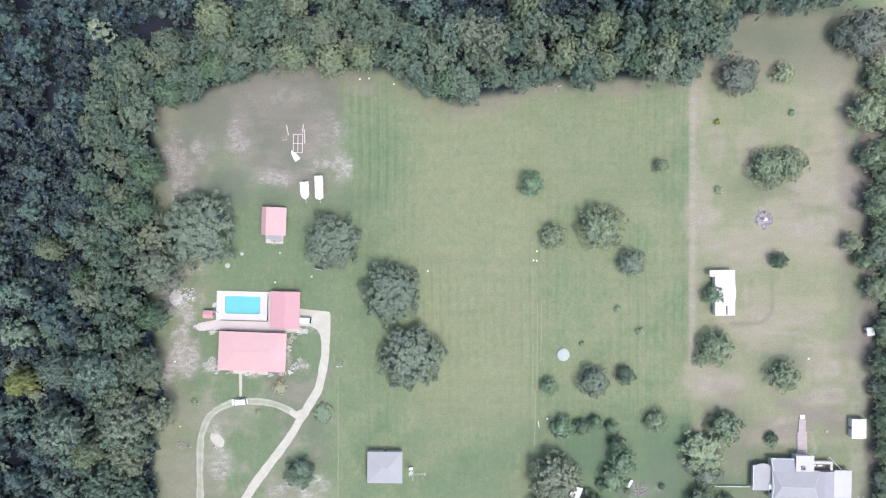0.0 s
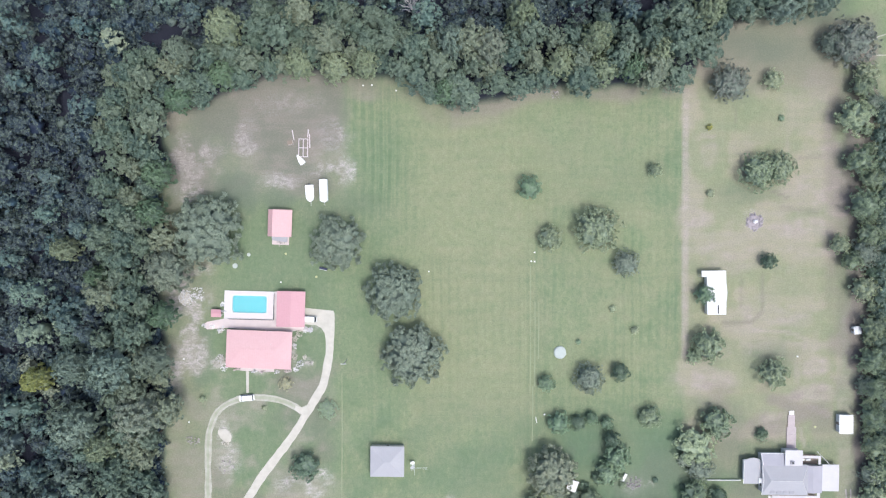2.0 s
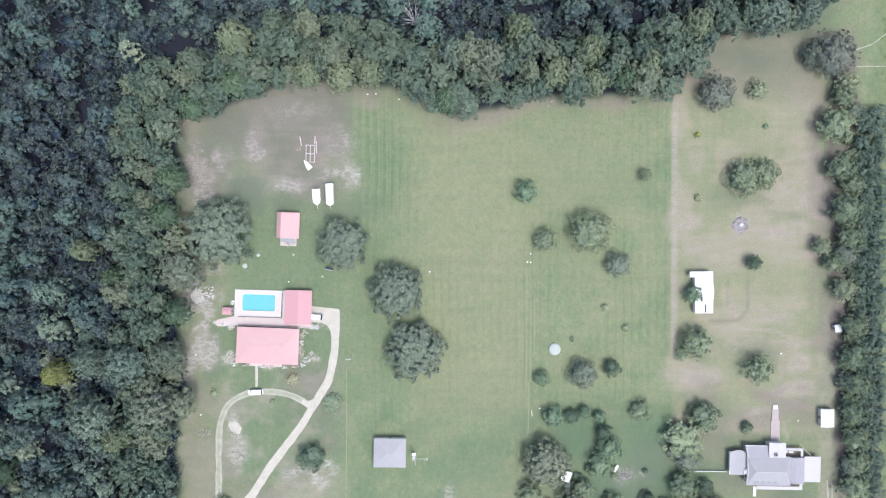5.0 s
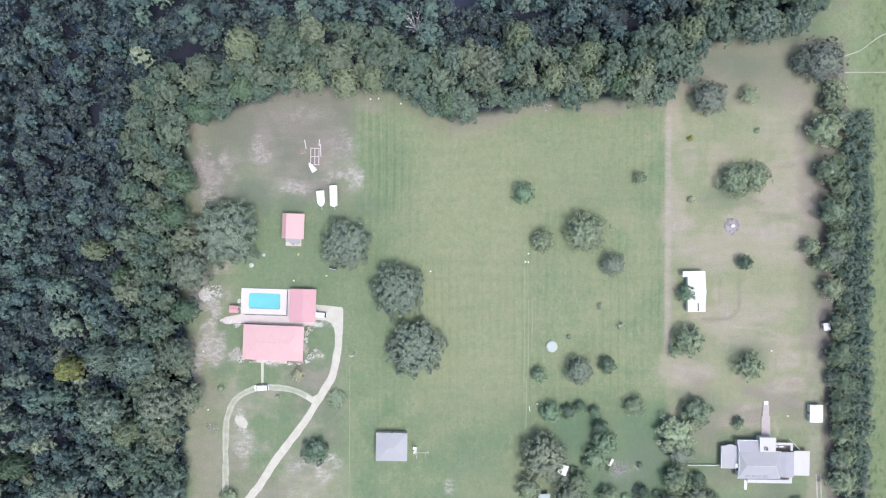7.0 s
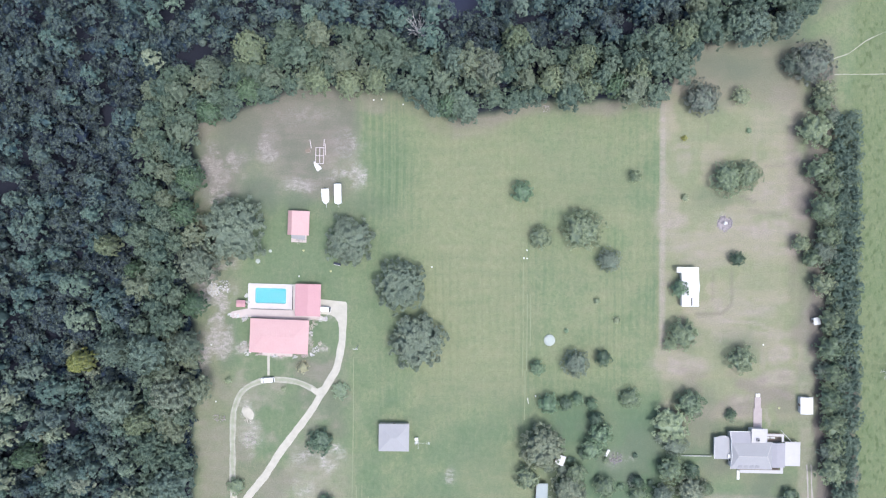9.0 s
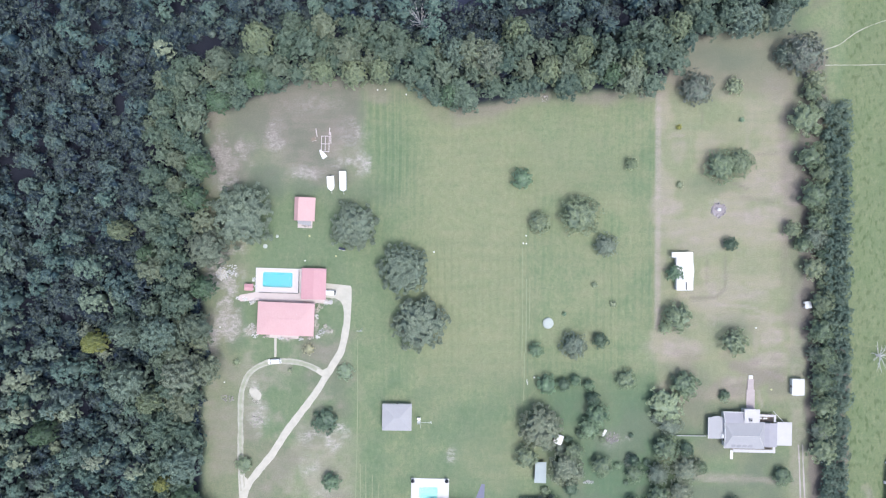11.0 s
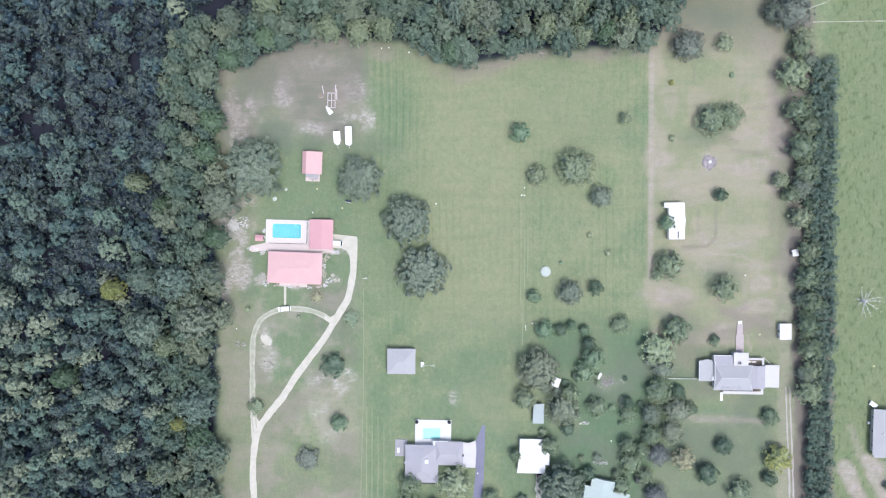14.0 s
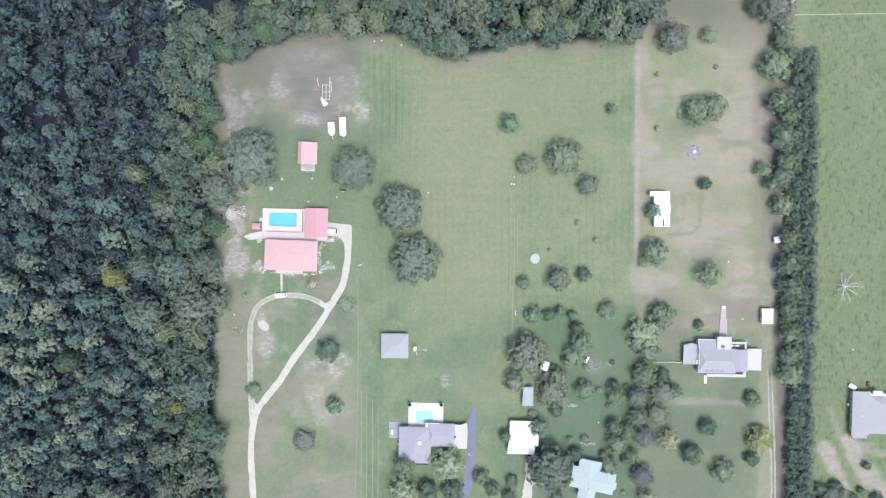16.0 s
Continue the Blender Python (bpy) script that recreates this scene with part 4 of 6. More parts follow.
def heap(name, label, x, y, r, h, mat, seed, n=60, category="heap", narrow=1.0):
    """A low heap of broken pieces."""
    rng = np.random.RandomState(seed)
    bm = bmesh.new()
    for i in range(n):
        a, d = rng.uniform(0, 6.28), r * math.sqrt(rng.rand())
        s = rng.uniform(0.15, 0.5)
        z = h * max(0.0, 1 - (d / r) ** 2) * rng.uniform(0.4, 1.0)
        m = pose(math.cos(a) * d, math.sin(a) * d * narrow, z + s * 0.2, rng.uniform(0, 360), rng.uniform(0, 360), rng.uniform(0, 360)) @ Matrix.Diagonal((s * rng.uniform(0.8, 2.2), s * 0.7, s * 0.5, 1))
        bmesh.ops.create_cube(bm, size=1, matrix=m)
    ob = link_mesh(name, bm, mat)
    ob.location = (x, y, 0)
    return tagged(ob, label, category, kind="stuff")


# ---- buildings ----
def main_house():
    ob = thing("house", "long house with a pinkish-red hipped metal roof", "house", -58.9, -33.5, 0, -2.2)
    block_walls(ob, 19.9, 11.0, 2.75, BRICKWORK, windows=("s", "e", "w"), door=("s", -4.0))
    part("roof", hip_roof(21.2, 12.3, 2.95, 0.42, 5.2), ROOF_RED, ob)
    r = part("ridge_cap", rod((-5.4, 0, 3.34), (5.4, 0, 3.34), 0.07), ROOF_RED, ob)
    part("porch_slab", box(-6.5, 4.5, -7.6, -5.5, -0.05, 0.12), CONCRETE, ob)
    part("vent_pipe", rod((4, 2, 3.2), (4, 2, 4.1), 0.07), STEEL, ob)
    return ob


main_house()


def garage():
    ob = thing("garage", "garage wing with a flat-pitched red metal roof", "garage", -48.6, -20.4, 0, -1.5)
    block_walls(ob, 7.6, 10.6, 2.6, BRICKWORK, windows=("n",))
    part("roof", hip_roof(9.2, 11.6, 2.75, 0.35, 0.0), ROOF_RED_DARK, ob)
    add_window(ob, "door", 3.8, -1.0, 1.15, 4.4, 2.2, "e", WHITE_PAINT)


garage()
setting("pavement_patio", poly([(-77.9, -25.7), (-76.6, -24.8), (-70.9, -23.7), (-54.3, -23.8), (-44.5, -24.1), (-44.5, -27.1), (-48.6, -28.0), (-70.7, -26.8), (-76.6, -27.3)], -0.05, 0.14), CONCRETE, "pinkish concrete patio between pool and house")
for k, (bx, by, r) in enumerate(((-71.6, -19.0, 0.7), (-70.9, -21.4, 0.6), (-74.9, -26.2, 1.0), (-77.6, -25.9, 0.8))):
    heap("pool_clutter", "white pool gear and pots beside the deck", bx, by, r, 0.4, (WHITE_PAINT, WHITE_DECK)[k % 2], 90 + k, 16)
setting("pavement_link", poly([(-54.6, -24.4), (-53.0, -24.4), (-53.0, -14.9), (-54.5, -14.9)], -0.05, 0.13), DECK_PINK, "pale concrete strip between pool deck and garage")
setting("pavement_front_walk", poly([(-63.9, -39.7), (-62.9, -39.7), (-63.0, -48.2), (-63.8, -48.2)], -0.05, 0.06), GRAVEL, "narrow grey concrete walk to the front porch")
setting("pavement_side", poly([(-48.2, -26.8), (-44.6, -26.2), (-42.3, -27.5), (-43.2, -28.2), (-46.1, -27.9)], -0.05, 0.05), CONCRETE, "pale concrete pad at the house corner")


def shed(name, label, x, y, w, d, turn, eave, rise, roof, wall, inset=0.0, category="shed", door="s", ridge=0.0):
    ob = thing(name, label, category, x, y, 0, turn)
    part("wall", box(-w / 2 + 0.25, w / 2 - 0.25, -d / 2 + 0.25, d / 2 - 0.25, 0, eave - 0.05), wall, ob)
    bm = hip_roof(w, d, eave, rise, inset, 0.12)
    part("roof", bm, roof, ob)
    if door:
        q = {"s": (0, -d / 2 + 0.25), "n": (0, d / 2 - 0.25), "e": (w / 2 - 0.25, 0), "w": (-w / 2 + 0.25, 0)}[door]
        add_window(ob, "door", q[0], q[1], 1.0, 0.9, 1.9, door, WOOD)
    return ob


rs = thing("shed", "small barn with a red metal roof and a porch", "shed", -52.1, 7.5, 0, -2.0)
part("wall", box(-3.3, 3.3, -3.9, 3.9, 0, 2.5), WOOD, rs)
bm = bmesh.new()
for q in (((-3.9, 2.55), (-2.2, 3.75)), ((-2.2, 3.75), (3.9, 2.75))):
    (xa, za), (xb, zb) = q
    vs = [bm.verts.new(p) for p in ((xa, -4.4, za), (xb, -4.4, zb), (xb, 4.4, zb), (xa, 4.4, za))]
    us = [bm.verts.new((v.co.x, v.co.y, v.co.z - 0.12)) for v in vs]
    bm.faces.new(vs)
    bm.faces.new(us[::-1])
    for i in range(4):
        bm.faces.new((us[i], us[(i + 1) % 4], vs[(i + 1) % 4], vs[i]))
part("roof", bm, ROOF_RED, rs)
part("porch_slab", box(-2.9, 2.6, -7.0, -3.9, -0.05, 0.15), CONCRETE, rs)
part("porch_roof", poly([(-2.4, -5.6), (2.4, -6.2), (2.6, -4.3), (-2.6, -4.3)], 2.2, 2.3), ROOF_PALE, rs)
for px, py in ((-2.2, -5.4), (2.2, -5.9)):
    part("post", box(px - 0.07, px + 0.07, py - 0.07, py + 0.07, 0.15, 2.2), WOOD, rs)

shed("pump_house", "tiny pump house with a red roof beside the pool", -73.0, -21.8, 3.2, 2.5, -2, 2.1, 0.35, ROOF_RED_DARK, WHITE_PAINT, 0.0, "shed", "e")
shed("pavilion", "square outbuilding with a pale lilac-grey hipped roof", -17.3, -70.0, 11.0, 9.9, -0.6, 2.9, 0.9, ROOF_PALE, SIDING, 4.6, "shed", "n")


def antenna():
    ob = thing("antenna_mast", "slim television antenna on a mast beside an outbuilding", "antenna", -8.9, -71.1)
    part("mast", rod((0, 0, 0), (0, 0, 6.2), 0.05), STEEL, ob)
    part("boom", rod((-0.7, 0, 6.1), (4.6, 0.1, 6.1), 0.05), STEEL, ob)
    for i, (px, ln) in enumerate(((-0.5, 1.6), (0.1, 1.3), (0.5, 2.4), (3.6, 0.8), (4.1, 1.0), (4.5, 0.9))):
        part("element", rod((px, -ln / 2 - (0.9 if i == 2 else 0), 6.12), (px + 0.1, ln / 2, 6.12), 0.05), STEEL, ob)
    part("dish", rod((-0.3, 0.2, 5.3), (-0.15, 0.1, 5.5), 0.55, 0.75), WHITE_PAINT, ob)
    part("base_box", box(-0.9, 0.3, -0.4, 0.5, 0, 1.1, None, 0.05), STEEL, ob)


antenna()


def mobile_home():
    ob = thing("mobile_home", "white flat-roofed mobile home with a porch roof", "mobile home", 89.7, -15.1, 0, 0.6)
    part("wall", box(-2.9, 2.9, -6.9, 6.6, 0.4, 2.85), WHITE_PAINT, ob)
    part("skirting", box(-2.8, 2.8, -6.8, 6.5, 0, 0.4), SIDING, ob)
    bm = poly([(-3.1, -7.1), (3.1, -7.1), (3.15, -3), (3.5, 0), (3.2, 3), (3.1, 7.2), (-4.8, 7.2), (-4.8, 5.2), (-3.1, 5.2)], 2.9, 3.05)
    part("roof", bm, ROOF_WHITE, ob)
    part("ridge_strip", box(-0.05, 0.05, -7.0, 6.9, 3.05, 3.10), ROOF_WHITE, ob)
    part("roof_vent", box(0.3, 0.7, -6.8, -4.0, 3.054, 3.12), DARK, ob, "dark slot-shaped roof vent")
    for px in (-4.6, -3.2):
        part("post", box(px - 0.05, px + 0.05, 5.3, 5.4, 0, 2.9), WHITE_PAINT, ob)
    for u in (-4.5, -1.0, 3.0):
        add_window(ob, "window", 2.9, u, 1.8, 1.1, 0.9, "e")
    add_window(ob, "door", -2.9, 2.0, 1.4, 0.9, 1.95, "w", WHITE_PAINT)


mobile_home()


def white_house():
    """The farmhouse in the south-east, with wings and porches."""
    ob = thing("farmhouse", "white farmhouse with grey gabled roofs and wrap-around porches", "house", 111.5, -74.0, 0, -1.0)
    block_walls(ob, 13.0, 9.0, 3.0, WHITE_PAINT, 0.0, -1.9, windows=("s", "w"), door=("s", -1.5))
    part("roof", hip_roof(15.0, 10.0, 3.15, 1.5, 2.4, 0.16, None, 0.6, -1.95), ROOF_PALE, ob)
    part("north_wall", box(-6.9, 0.9, 2.6, 6.0, 0, 2.9), WHITE_PAINT, ob)
    bm = bmesh.new()
    lo = [bm.verts.new(q) for q in ((-7.4, 6.5, 3.0), (1.4, 6.5, 3.0), (1.4, 2.6, 3.6), (-7.0, 2.6, 3.6))]
    hi = [bm.verts.new((v.co.x, v.co.y, v.co.z + 0.14)) for v in lo]
    bm.faces.new(hi), bm.faces.new(lo[::-1])
    for k in range(4):
        bm.faces.new((lo[k], lo[(k + 1) % 4], hi[(k + 1) % 4], hi[k]))
    part("north_roof", bm, ROOF_LILAC, ob)
    part("gutter", box(-7.4, 1.4, 6.5, 6.68, 2.96, 3.16), WHITE_PAINT, ob, "white painted gutter")
    part("bargeboard", rod((-7.15, 6.4, 3.1), (-6.75, 2.9, 3.72), 0.11), WHITE_PAINT, ob, "white painted bargeboard")
    part("bargeboard", rod((-6.95, 2.8, 3.3), (-6.95, -1.9, 4.72), 0.13), WHITE_PAINT, ob, "white painted bargeboard")
    part("bargeboard", rod((-6.95, -1.9, 4.72), (-6.95, -6.9, 3.26), 0.10), WHITE_PAINT, ob, "white painted bargeboard")
    part("porch_corner", box(-7.8, -6.4, -3.2, -1.7, 2.5, 3.0), WHITE_PAINT, ob, "white boxed porch corner")
    part("ridge_cap", rod((-4.6, -1.95, 4.62), (5.6, -1.95, 4.62), 0.10), ROOF_CHALK, ob)
    part("hip_cap", rod((5.7, -1.95, 4.62), (8.1, 3.0, 3.2), 0.08), ROOF_CHALK, ob)
    part("hip_cap", rod((5.7, -1.95, 4.62), (8.1, -6.9, 3.2), 0.08), ROOF_CHALK, ob)
    part("wing_wall", box(7.2, 12.4, -5.6, 2.2, 0, 2.6), WHITE_PAINT, ob)
    part("wing_roof", hip_roof(6.6, 8.9, 2.75, 0.7, 0.0, 0.15, None, 9.7, -1.75), ROOF_LILAC, ob)
    part("west_wall", box(-12.0, -6.7, -3.0, 3.6, 0, 2.4), WHITE_PAINT, ob)
    part("west_roof", poly([(-12.5, -3.6), (-7.2, -3.6), (-7.2, 4.2), (-8.0, 4.6), (-9.0, 4.9), (-10.6, 4.8), (-11.4, 4.4), (-12.5, 4.3)], 2.5, 2.65), ROOF_PALE, ob)
    part("roof_edge", box(-12.66, -12.5, -3.6, 4.3, 2.42, 2.68), WHITE_PAINT, ob, "white painted roof edge")
    part("entry_wall", box(0.6, 5.5, 3.0, 7.5, 0, 3.5), WHITE_PAINT, ob)
    part("entry_roof", poly([(0.2, 2.9), (5.9, 2.9), (5.9, 7.9), (0.2, 7.9)], 3.75, 3.93), ROOF_CHALK, ob)
    part("chimney", box(1.9, 3.0, 3.4, 4.5, 3.93, 4.5), ROOF_GREY, ob)
    part("chimney_cap", box(2.1, 2.8, 3.6, 4.3, 4.5, 4.56), DARK, ob, "dark chimney opening")
    part("carport_roof", poly([(13.0, -5.6), (18.5, -5.6), (18.5, 3.1), (13.0, 3.1)], 2.6, 2.75), ROOF_CHALK, ob)
    for px in (13.5, 18.1):
        for py in (-5.2, 2.7):
            part("post", box(px - 0.08, px + 0.08, py - 0.08, py + 0.08, 0, 2.6), WHITE_PAINT, ob)
    part("south_porch", box(-3.0, 12.2, -8.3, -6.4, 0, 0.4), WOOD, ob)
    part("porch_roof", poly([(-3.2, -8.5), (12.5, -8.5), (12.5, -7.35), (-3.2, -7.35)], 2.5, 2.6), ROOF_CHALK, ob)
    part("porch_roof", poly([(11.5, -7.35), (12.5, -7.35), (12.5, -6.3), (11.5, -6.3)], 2.5, 2.6), ROOF_CHALK, ob)
    for i in range(5):
        px = -2.9 + i * 3.7
        part("post", box(px - 0.08, px + 0.08, -8.3, -8.14, 0.4, 2.5), WHITE_PAINT, ob)
    part("north_porch_rail", poly([(5.9, 4.9), (12.7, 4.9), (12.7, 5.7), (5.9, 5.7)], 2.2, 2.32), ROOF_CHALK, ob)
    part("north_porch_rail", poly([(11.9, 2.9), (12.7, 2.9), (12.7, 4.9), (11.9, 4.9)], 2.2, 2.32), ROOF_CHALK, ob)
    for px, py in ((6.2, 5.3), (12.4, 5.3)):
        part("post", box(px - 0.08, px + 0.08, py - 0.08, py + 0.08, 0, 2.2), WHITE_PAINT, ob)
    part("porch_floor", box(5.5, 12.6, 2.4, 5.5, 0, 0.3), WOOD, ob)
    for k in range(2):
        part("porch_bench", box(6.6 + k * 2.0, 8.2 + k * 2.0, 3.6, 4.2, 0.3, 0.75, None, 0.03), WHITE_PAINT, ob)
    part("ladder", rod((12.6, 6.6, 0.0), (15.2, 3.3, 2.7), 0.09), WHITE_PAINT, ob)
    for k in range(4):
        px = -3.6 + k * 2.1
        part("skylight", box(px - 0.7, px + 0.7, -6.3, -5.4, 3.3, 3.66), ROOF_GREY, ob, "small dull grey skylight")
    part("steps", box(-3.2, -2.2, -11.8, -8.3, 0, 0.16), WHITE_PAINT, ob)


white_house()
ob = thing("boardwalk", "pinkish timber boardwalk leading to the farmhouse door", "boardwalk", 115.6, -61.1)
for i in range(28):
    w, y0 = (1.15, 5.5) if i >= 18 else (1.55, 5.5)
    part("plank", box(-w, w, y0 - (27 - i) * 0.4 - 0.37, y0 - (27 - i) * 0.4, 0.12, 0.3), BOARDWALK, ob)
part("end_landing", box(-0.7, 0.9, 5.6, 6.9, 0.0, 0.28), WHITE_PAINT, ob)
for px in (-0.9, 0.9):
    part("bearer", box(px - 0.06, px + 0.06, -5.6, 5.5, 0.0, 0.12), WOOD, ob)


def grey_house():
    """The grey house with the white pool deck."""
    ob = thing("house", "low house with lilac-grey hipped roofs behind a white pool deck", "house", -9.3, -110.1, 0, -1.0)
    block_walls(ob, 12.0, 13.4, 2.7, SIDING, windows=("s", "w"), door=("s", 1.0))
    part("roof", hip_roof(13.0, 14.8, 2.9, 1.5, 5.0), ROOF_LILAC, ob)
    part("wing_wall", box(6.0, 15.6, 0.2, 8.4, 0, 2.6), SIDING, ob)
    part("wing_roof", hip_roof(11.0, 9.2, 2.85, 1.0, 2.0, 0.15, None, 10.6, 4.2), ROOF_LILAC, ob)
    part("carport_roof", poly([(16.0, -1.2), (21.0, -1.2), (21.3, 5.6), (20.9, 9.4), (18.4, 8.4), (16.0, 8.6)], 2.55, 2.7), ROOF_CHALK, ob)
    for px in (16.4, 20.6):
        part("post", box(px - 0.08, px + 0.08, -0.9, -0.74, 0, 2.55), WHITE_PAINT, ob)
        part("post", box(px - 0.08, px + 0.08, 7.9, 8.06, 0, 2.55), WHITE_PAINT, ob)
    part("roof_vent", box(15.8, 16.4, 3.2, 4.0, 2.75, 3.2), DARK, ob)
    part("lanai_roof", poly([(4.2, 5.6), (10.0, 5.6), (10.0, 9.0), (4.2, 9.0)], 2.7, 2.85), ROOF_WHITE, ob)
    part("side_deck", box(-10.7, -6.0, 2.0, 8.6, 0, 0.35), ROOF_GREY, ob)
    part("skylight", box(1.2, 2.6, 0.6, 2.1, 3.8, 4.5), ROOF_WHITE, ob)
    part("skylight", box(-1.2, 1.0, -4.3, -3.9, 3.3, 3.75), ROOF_WHITE, ob)
    # near-black slab along part of the south wall
    part("south_porch", box(-0.2, 6.2, -9.0, -6.7, -0.05, 0.1), DARK, ob, "low dark slab along the south wall")
    part("air_conditioner", box(-7.1, -6.4, -0.9, -0.1, 0, 0.8, None, 0.05), WHITE_PAINT, ob)


grey_house()
for px, py in ((-11.3, -94.0), (1.4, -94.0)):
    ob = thing("patio_umbrella", "closed-weave black patio umbrella at the deck corner", "umbrella", px, py, 0.3)
    part("pole", rod((0, 0, 0), (0, 0, 2.1), 0.03), STEEL, ob)
    part("canopy", rod((0, 0, 1.8), (0, 0, 2.25), 0.75, 0.03, None, 8), DARK, ob)
    part("base", rod((0, 0, 0), (0, 0, 0.08), 0.28), DARK, ob)
ob = thing("patio_table", "white patio table on the side deck", "table", -18.6, -105.4, 0.35)
part("tabletop", box(-0.5, 0.5, -1.0, 1.0, 0.70, 0.75, None, 0.02), WHITE_PAINT, ob)
for px in (-0.4, 0.4):
    for py in (-0.85, 0.85):
        part("leg", box(px - 0.03, px + 0.03, py - 0.03, py + 0.03, 0, 0.70), WHITE_PAINT, ob)

ws = thing("workshop", "workshop with a bright white low metal roof", "shed", 34.1, -106.9, 0, -1.4)
part("wall", box(-5.2, 5.0, -6.2, 6.0, 0, 2.9), WHITE_PAINT, ws)
part("roof", poly([(-6.0, -6.8), (4.9, -6.8), (4.9, -3.4), (6.5, -3.4), (6.5, 1.4), (4.9, 1.4), (4.9, 6.6), (-5.0, 6.6), (-5.3, 0.0)], 2.95, 3.1), ROOF_WHITE, ws)
part("lean_to_wall", box(5.0, 6.2, -3.2, 1.2, 0, 2.9), WHITE_PAINT, ws)
add_window(ws, "door", -0.5, -6.2, 1.2, 2.6, 2.3, "s", WHITE_PAINT)

gs = thing("shed", "narrow shed with a blue-grey metal roof under trees", "shed", 36.3, -90.4, 0, -1.0)
part("wall", box(-1.9, 1.9, -3.5, 3.0, 0, 2.3), WOOD, gs)
part("roof", poly([(-2.2, -3.9), (2.2, -3.9), (2.2, 3.9), (-1.9, 3.7)], 2.4, 2.52), ROOF_BLUE, gs)
add_window(gs, "door", 0, -3.5, 1.0, 0.9, 1.9, "s", WOOD)


def teal_house():
    ob = thing("house", "rambling house with pale teal metal roofs under the trees", "house", 62.0, -124.6, 0, -12)
    block_walls(ob, 16.2, 7.0, 2.8, SIDING, windows=("s", "e", "w"), door=("s", 5.0))
    part("roof", hip_roof(17.8, 8.6, 3.0, 0.7, 0.0, 0.15, None, 0.4, 0.4), ROOF_TEAL, ob)
    part("north_wall", box(-5.8, 2.2, 3.4, 7.6, 0, 2.9), SIDING, ob)
    part("north_roof", hip_roof(9.2, 12.2, 2.95, 0.66, 0.0, 0.15, None, -1.8, 2.1), ROOF_TEAL, ob)
    part("south_wall", box(-3.8, 2.0, -7.0, -3.4, 0, 2.9), SIDING, ob)
    part("south_roof", hip_roof(6.9, 11.6, 2.97, 0.6, 0.0, 0.15, None, -0.9, -1.9), ROOF_TEAL, ob)
    part("east_roof", poly([(8.6, -2.6), (10.3, -1.4), (10.2, 1.2), (9.4, 1.3), (9.6, 2.4), (8.6, 2.6)], 2.6, 2.72), ROOF_TEAL, ob)
    part("east_wall", box(8.1, 9.4, -1.8, 1.9, 0, 2.6), SIDING, ob)
    part("vent_pipe", rod((-0.6, -3.4, 3.6), (-0.6, -3.4, 4.6), 0.12), WHITE_PAINT, ob)


teal_house()


def paddock_house():
    ob = thing("house", "broad house with a lilac-white metal roof beyond the hedge", "house", 174.7, -97.2, 0, -1.2)
    block_walls(ob, 15.0, 16.0, 2.8, SIDING, windows=("w", "n"), door=("n", 2.0))
    part("roof", hip_roof(7.0, 17.8, 3.0, 0.9, 0.0, 0.18, None, -4.8, 0.0), ROOF_PALE, ob)
    part("east_roof", hip_roof(10.4, 15.2, 3.05, 1.2, 3.0, 0.18, None, 3.6, -0.6), ROOF_PALE, ob)
    part("porch_roof", poly([(-0.4, 7.6), (3.4, 7.6), (3.4, 9.3), (-0.4, 9.3)], 3.4, 3.5), ROOF_WHITE, ob)
    part("south_roof", poly([(-7.6, -10.2), (-2.0, -10.2), (-2.0, -8.6), (-7.6, -8.6)], 2.6, 2.72), ROOF_PALE, ob)
    for px in (-7.2, -2.4):
        part("post", box(px - 0.08, px + 0.08, -10.0, -9.84, 0, 2.6), WHITE_PAINT, ob)
    part("air_conditioner", box(-9.0, -8.2, 2.4, 3.4, 0, 0.9, None, 0.05), WHITE_PAINT, ob)
    part("roof_vent", box(-5.0, -4.6, -1.0, -0.6, 3.7, 4.3), WHITE_PAINT, ob)


paddock_house()
shed("shed", "small white garden shed against the tree line", 132.5, -58.1, 4.6, 6.2, 0, 2.4, 0.5, ROOF_WHITE, WHITE_PAINT, 0.0, "shed", "w")
shed("shed", "tiny white shed tucked under the hedge", 136.3, -27.4, 2.4, 2.6, 8, 2.0, 0.3, ROOF_WHITE, WHITE_PAINT, 0.0, "shed", "w")
shed("shed", "white-roofed shelter half hidden by an oak", 43.1, -78.1, 3.2, 3.6, -20, 2.3, 0.3, ROOF_WHITE, WOOD, 0.0, "shed", "s")


